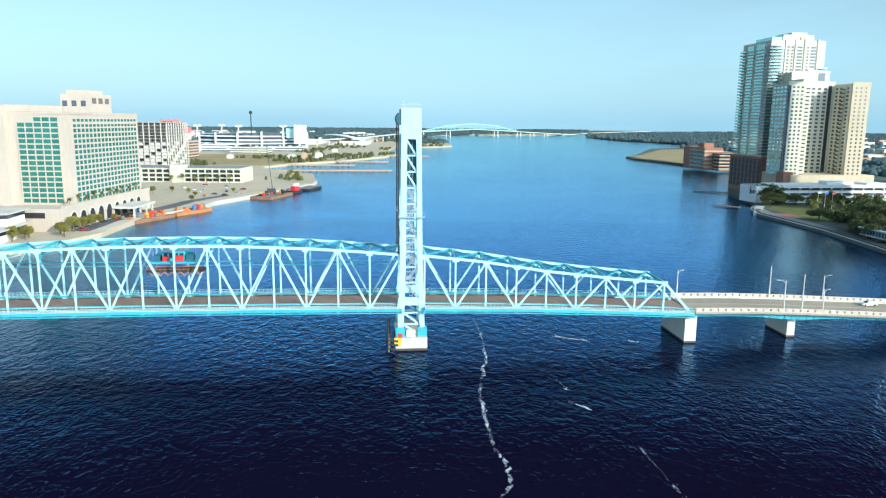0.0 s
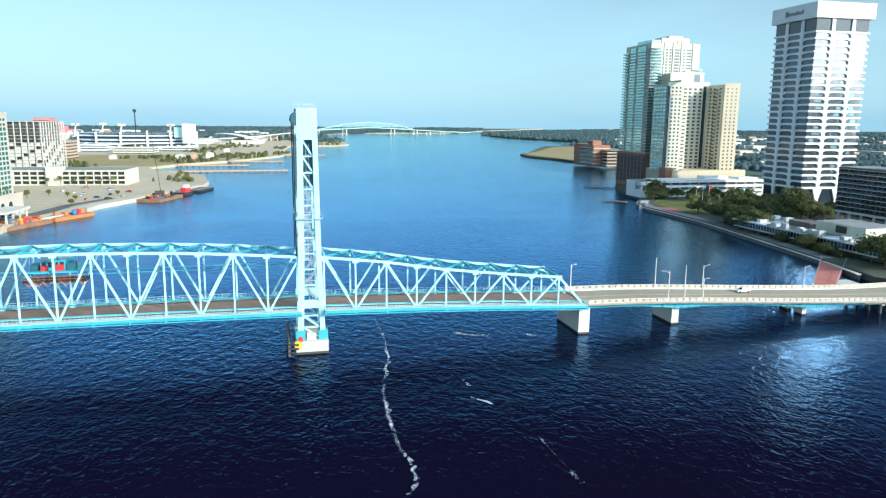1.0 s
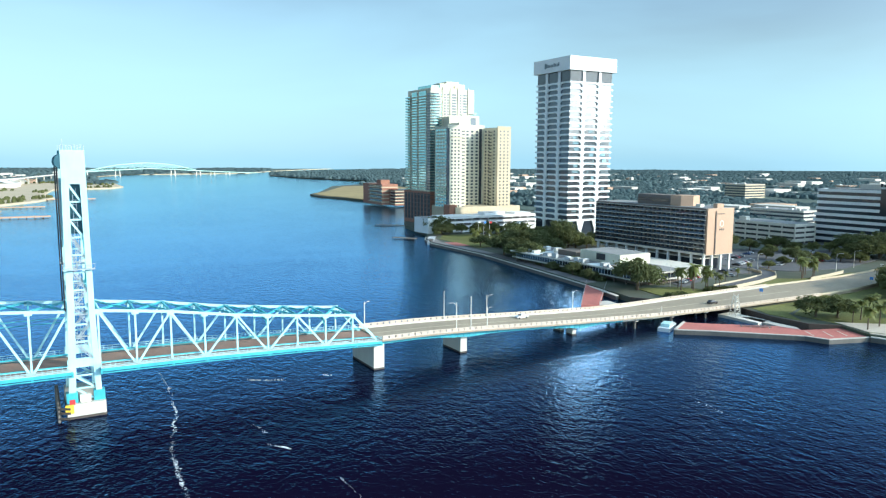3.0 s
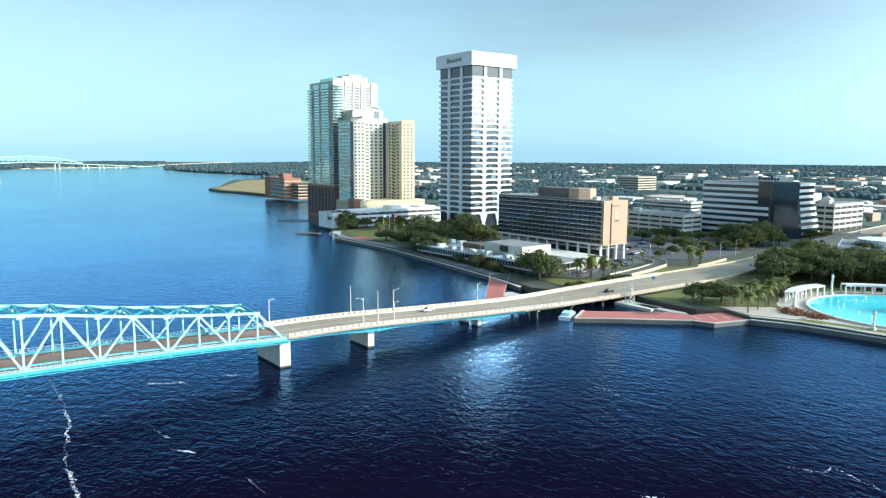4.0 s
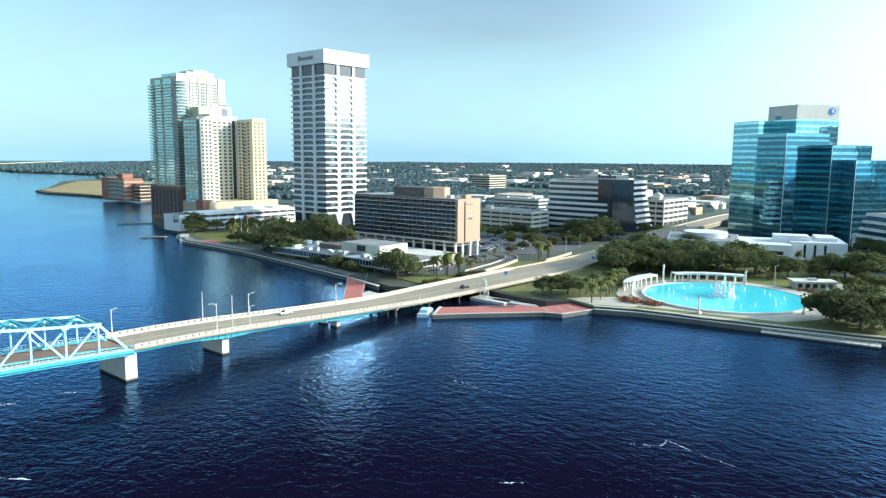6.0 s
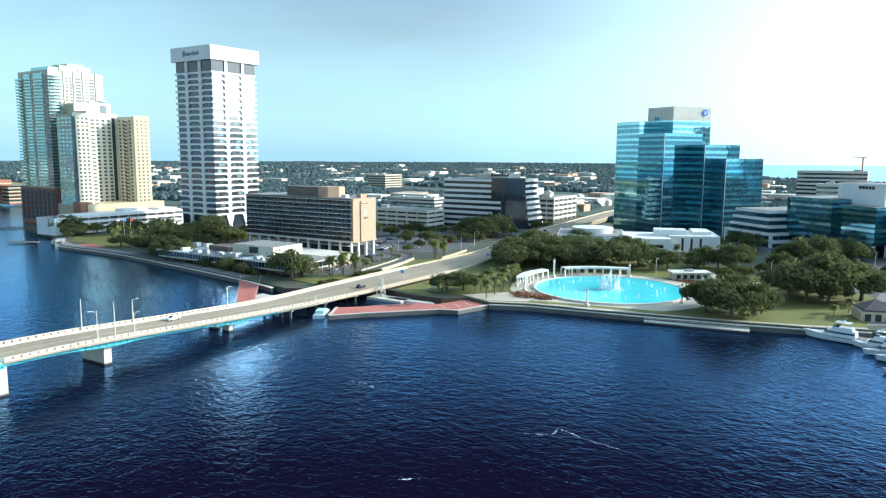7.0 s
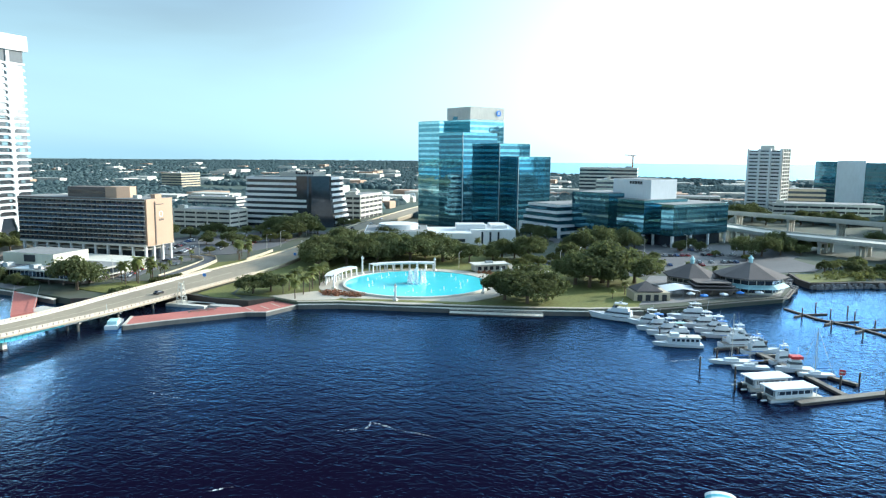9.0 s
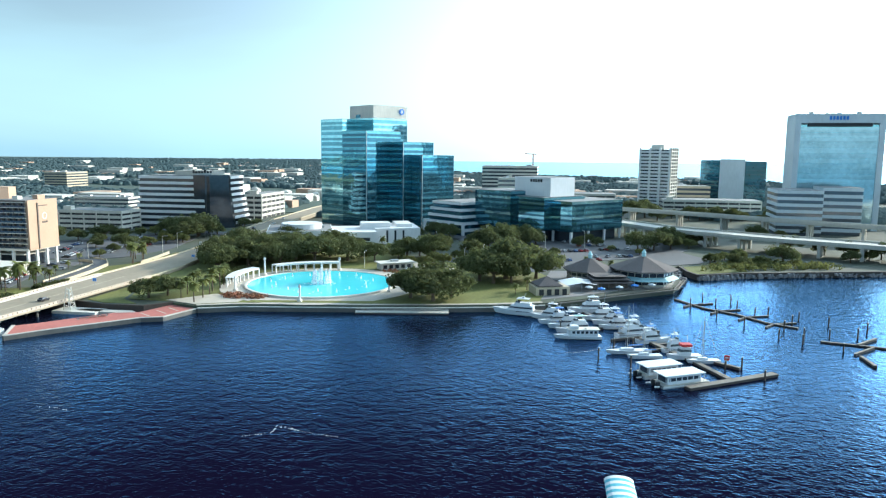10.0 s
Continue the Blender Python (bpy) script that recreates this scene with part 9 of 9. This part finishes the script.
def suburbs(name, count, seed, keep, near, ang, label):
    """Roofs of small houses and sheds among the trees, each a little hipped or flat block."""
    rnd = random.Random(seed)
    groups = {0: ([], []), 1: ([], []), 2: ([], [])}
    k = tries = 0
    while k < count and tries < count * 60:
        tries += 1
        d = near * (3200.0 / near) ** rnd.random()
        a = rnd.uniform(*ang)
        x, y = d * math.cos(a), d * math.sin(a)
        if not keep(x, y) or noise.noise((x * 0.005, y * 0.005, 4)) < -0.05:
            continue
        big = rnd.random() < 0.3
        w, l, h = (rnd.uniform(18, 55), rnd.uniform(14, 30), rnd.uniform(6, 13)) if big else (rnd.uniform(8, 14), rnd.uniform(7, 11), rnd.uniform(4, 7))
        z0 = 2.4
        hip = 0 if big else rnd.uniform(1.5, 3.0)
        rot = radians(GRID) + rnd.choice((0, math.pi / 2))
        c, s = math.cos(rot), math.sin(rot)
        vs, fs = groups[rnd.choice((0, 0, 1, 2))]
        b = len(vs)
        for zz, f in ((z0, 1), (z0 + h, 1), (z0 + h + hip, 0.35 if hip else 1)):
            for i, j in ((-1, -1), (1, -1), (1, 1), (-1, 1)):
                u, v = i * w / 2 * f, j * l / 2 * f
                vs.append((x + c * u - s * v, y + s * u + c * v, zz))
        for lvl in (0, 4):
            for q in range(4):
                fs.append((b + lvl + q, b + lvl + (q + 1) % 4, b + lvl + 4 + (q + 1) % 4, b + lvl + 4 + q))
        fs.append((b + 8, b + 9, b + 10, b + 11))
        k += 1
    for key, m in ((0, M_CONCW), (1, M_CONC), (2, M_TAN)):
        vs, fs = groups[key]
        me = bpy.data.meshes.new(name)
        me.from_pydata(vs, [], fs)
        me.materials.append(m)
        tagged(new(name, me), label, "houses", kind="stuff")


suburbs("far_houses", 800, 3, lambda x, y: keep_south(x, y) and x > 430, 560, (-0.25, 1.2), "scattered pale roofs of houses among the trees")
suburbs("far_houses_north", 260, 4, lambda x, y: in_poly(x, y, NORTH) and y > 980 and x < -170 and not (-540 < x < -150 and 1250 < y < 1800), 760, (1.6, 2.2), "scattered pale roofs of sheds and houses")

# ---- cars ----
def car_proto(m, seed):
    th = thing("car", 0, 0, 0, 0, "parked car with dark windows", "car", "cars")
    bm = bmesh.new()
    sec = ((-2.25, 0.45, 0.75), (-2.2, 0.35, 0.95), (-1.2, 0.3, 1.0), (0.9, 0.3, 0.98), (2.0, 0.35, 0.85), (2.25, 0.45, 0.65))
    rows = []
    for x, z0, z1 in sec:
        w = 0.9 if abs(x) < 2.1 else 0.78
        rows.append([bm.verts.new(p) for p in ((x, -w, z0), (x, -w * 0.97, z1), (x, w * 0.97, z1), (x, w, z0))])
    for a, b in zip(rows, rows[1:]):
        for q in range(4):
            bm.faces.new((a[q], b[q], b[(q + 1) % 4], a[(q + 1) % 4]))
    bm.faces.new(rows[0])
    bm.faces.new(rows[-1][::-1])
    bmesh.ops.recalc_face_normals(bm, faces=bm.faces[:])
    part("body", bm, m, th)
    for nm, mm, z0, z1, k in (("cabin_glass", M_GLD, 0.96, 1.38, 1.0), ("roof", m, 1.38, 1.46, 0.99)):
        bm = bmesh.new()
        lo = [(-1.75, 0.82), (1.05, 0.82)] if nm == "cabin_glass" else [(-1.25, 0.66), (0.35, 0.66)]
        hi = [(-1.25, 0.66), (0.35, 0.66)] if nm == "cabin_glass" else [(-1.15, 0.6), (0.25, 0.6)]
        v = [bm.verts.new(p) for p in ((lo[0][0], -lo[0][1], z0), (lo[1][0], -lo[1][1], z0), (lo[1][0], lo[1][1], z0), (lo[0][0], lo[0][1], z0), (hi[0][0], -hi[0][1], z1), (hi[1][0], -hi[1][1], z1), (hi[1][0], hi[1][1], z1), (hi[0][0], hi[0][1], z1))]
        for f in ((3, 2, 1, 0), (4, 5, 6, 7), (0, 1, 5, 4), (1, 2, 6, 5), (2, 3, 7, 6), (3, 0, 4, 7)):
            bm.faces.new([v[i] for i in f])
        part(nm, bm, mm, th)
    for sx in (-1.4, 1.4):
        for sy in (-0.82, 0.82):
            bm = bmesh.new()
            bm_tube(bm, [(sx, sy - 0.1, 0.33), (sx, sy + 0.1, 0.33)], [0.33, 0.33], 10)
            part("wheel", bm, M_RUBBER, th)
    return th


CAR_PAINT = [mat("car_paint_" + n, c, 0.3, 0.2, var=0.06) for n, c in (("white", (0.75, 0.75, 0.75)), ("silver", (0.45, 0.46, 0.47)), ("black", (0.03, 0.03, 0.035)), ("red", (0.4, 0.03, 0.03)), ("blue", (0.06, 0.12, 0.3)))]
CARS = [car_proto(m, i) for i, m in enumerate(CAR_PAINT)]
cname = ("white", "silver", "black", "red", "blue")
for c_, n_ in zip(CARS, cname):
    c_["label"] = n_ + " car with dark windows on the asphalt"
placed = set()
rc = random.Random(31)


def park(x, y, z, rot, i=None):
    i = rc.choice((0, 0, 0, 1, 1, 2, 2, 3, 4)) if i is None else i
    m = pose(x, y, z, 0, 0, rot)
    if i in placed:
        copy_thing(CARS[i], m)
    else:
        CARS[i].matrix_world = m
        placed.add(i)


for r0, (x, y) in enumerate(((300, 276), (310, 292), (326, 300), (318, 266), (340, 262), (352, 280), (366, 290))):
    for k in range(9):
        if rc.random() < 0.72:
            park(x + k * 2.9 * 0.9, y + k * 2.9 * 0.42, 2.58, 115 + rc.uniform(-3, 3))
for k in range(12):
    if rc.random() < 0.8:
        park(232 + k * 2.1, 244 + k * 1.1, 2.57, 118 + rc.uniform(-3, 3))
for x, y in ((232, 256), (238, 259), (243, 262), (268, 250), (276, 262), (284, 262)):
    park(x, y, 2.57, rc.uniform(80, 130))
for r0, (x, y, n) in enumerate(((372, 24, 7), (388, 14, 8), (404, 36, 8), (420, 10, 8), (436, 24, 6), (448, 40, 7), (360, 60, 5))):
    for k in range(n):
        if rc.random() < 0.6:
            park(x + k * 1.4, y - k * 3.0, 2.6, 25 + rc.uniform(-4, 4))
for x, y in ((372, 76), (380, 84), (386, 74), (350, 44), (344, 52)):
    park(x, y, 2.6, rc.uniform(0, 180))
for k in range(14):
    park(-150 - rc.uniform(0, 60), 500 + k * 6.5, 2.52, rc.uniform(0, 180))
park(-178, 380, 2.56, 95, 3)
park(-180, 368, 2.56, 95, 2)
park(-176, 340, 2.56, 80, 3)


def on_deck(s, y, i, back=False):
    p = BO + Matrix.Rotation(radians(GRID), 3, "Z") @ Vector((s, y, 0))
    park(p.x, p.y, deck_z(s) + 0.02, GRID + (180 if back else 0), i)


on_deck(124, 9.5, 0, True)
on_deck(210, 4.0, 2)
for x, y, z, r, i in ((330, 213, 3.76, 12, 2), (337, 215, 3.8, 12, 1), (470, 248, 5.0, 9, 0), (505, 258, 5.5, 188, 1), (440, 247, 4.46, 10, 2)):
    park(x, y, z + 0.02, r, i)


# ---- street lamps and road signs on land ----
def road_lamp(x, y, z, h, rot):
    th = thing("street_lamp", x, y, z, rot, "tall pale street lamp with a curved arm", "street lamp", "street lamps")
    bm = bmesh.new()
    bm_tube(bm, [(0, 0, 0), (0, 0, h)], [0.14, 0.09], 7)
    part("pole", bm, M_CONCW, th)
    bm = bmesh.new()
    bm_tube(bm, [(0, 0, h - 0.6), (0.8, 0, h + 0.2), (2.2, 0, h + 0.3)], [0.07, 0.06, 0.05], 6)
    arm_ = part("arm", bm, M_CONCW, th)
    box("lamp_head", arm_, M_GREYST, 2.0, 2.9, -0.16, 0.16, h + 0.18, h + 0.36)


for x, y, h, r in ((333, 242, 9, -60), (352, 246, 9, -60), (404, 262, 11, -60), (222, 240, 10, 180), (300, 262, 8, 0), (352, 66, 9, 0), (366, 56, 9, 90), (400, 40, 10, 30), (430, 20, 10, 30), (446, -6, 11, 0), (344, 74, 8, 0), (318, 118, 8, 0), (452, 60, 10, 0), (412, 262, 9, 0)):
    road_lamp(x, y, 2.38, h, r)
for x, y, z, c in ((236, 203, 3.66, M_BLUEP), (350, 229.6, 3.84, M_WHITE), (306, 204.6, 3.68, M_BLUEP)):
    th = thing("road_sign", x, y, z, 20, "small road sign on a thin post", "road sign", "road signs")
    box("post", th, M_GREYST, -0.06, 0.06, -0.06, 0.06, 0, 2.6)
    box("plate", th, c, -0.05, 0.05, -0.7, 0.7, 1.7, 3.0)

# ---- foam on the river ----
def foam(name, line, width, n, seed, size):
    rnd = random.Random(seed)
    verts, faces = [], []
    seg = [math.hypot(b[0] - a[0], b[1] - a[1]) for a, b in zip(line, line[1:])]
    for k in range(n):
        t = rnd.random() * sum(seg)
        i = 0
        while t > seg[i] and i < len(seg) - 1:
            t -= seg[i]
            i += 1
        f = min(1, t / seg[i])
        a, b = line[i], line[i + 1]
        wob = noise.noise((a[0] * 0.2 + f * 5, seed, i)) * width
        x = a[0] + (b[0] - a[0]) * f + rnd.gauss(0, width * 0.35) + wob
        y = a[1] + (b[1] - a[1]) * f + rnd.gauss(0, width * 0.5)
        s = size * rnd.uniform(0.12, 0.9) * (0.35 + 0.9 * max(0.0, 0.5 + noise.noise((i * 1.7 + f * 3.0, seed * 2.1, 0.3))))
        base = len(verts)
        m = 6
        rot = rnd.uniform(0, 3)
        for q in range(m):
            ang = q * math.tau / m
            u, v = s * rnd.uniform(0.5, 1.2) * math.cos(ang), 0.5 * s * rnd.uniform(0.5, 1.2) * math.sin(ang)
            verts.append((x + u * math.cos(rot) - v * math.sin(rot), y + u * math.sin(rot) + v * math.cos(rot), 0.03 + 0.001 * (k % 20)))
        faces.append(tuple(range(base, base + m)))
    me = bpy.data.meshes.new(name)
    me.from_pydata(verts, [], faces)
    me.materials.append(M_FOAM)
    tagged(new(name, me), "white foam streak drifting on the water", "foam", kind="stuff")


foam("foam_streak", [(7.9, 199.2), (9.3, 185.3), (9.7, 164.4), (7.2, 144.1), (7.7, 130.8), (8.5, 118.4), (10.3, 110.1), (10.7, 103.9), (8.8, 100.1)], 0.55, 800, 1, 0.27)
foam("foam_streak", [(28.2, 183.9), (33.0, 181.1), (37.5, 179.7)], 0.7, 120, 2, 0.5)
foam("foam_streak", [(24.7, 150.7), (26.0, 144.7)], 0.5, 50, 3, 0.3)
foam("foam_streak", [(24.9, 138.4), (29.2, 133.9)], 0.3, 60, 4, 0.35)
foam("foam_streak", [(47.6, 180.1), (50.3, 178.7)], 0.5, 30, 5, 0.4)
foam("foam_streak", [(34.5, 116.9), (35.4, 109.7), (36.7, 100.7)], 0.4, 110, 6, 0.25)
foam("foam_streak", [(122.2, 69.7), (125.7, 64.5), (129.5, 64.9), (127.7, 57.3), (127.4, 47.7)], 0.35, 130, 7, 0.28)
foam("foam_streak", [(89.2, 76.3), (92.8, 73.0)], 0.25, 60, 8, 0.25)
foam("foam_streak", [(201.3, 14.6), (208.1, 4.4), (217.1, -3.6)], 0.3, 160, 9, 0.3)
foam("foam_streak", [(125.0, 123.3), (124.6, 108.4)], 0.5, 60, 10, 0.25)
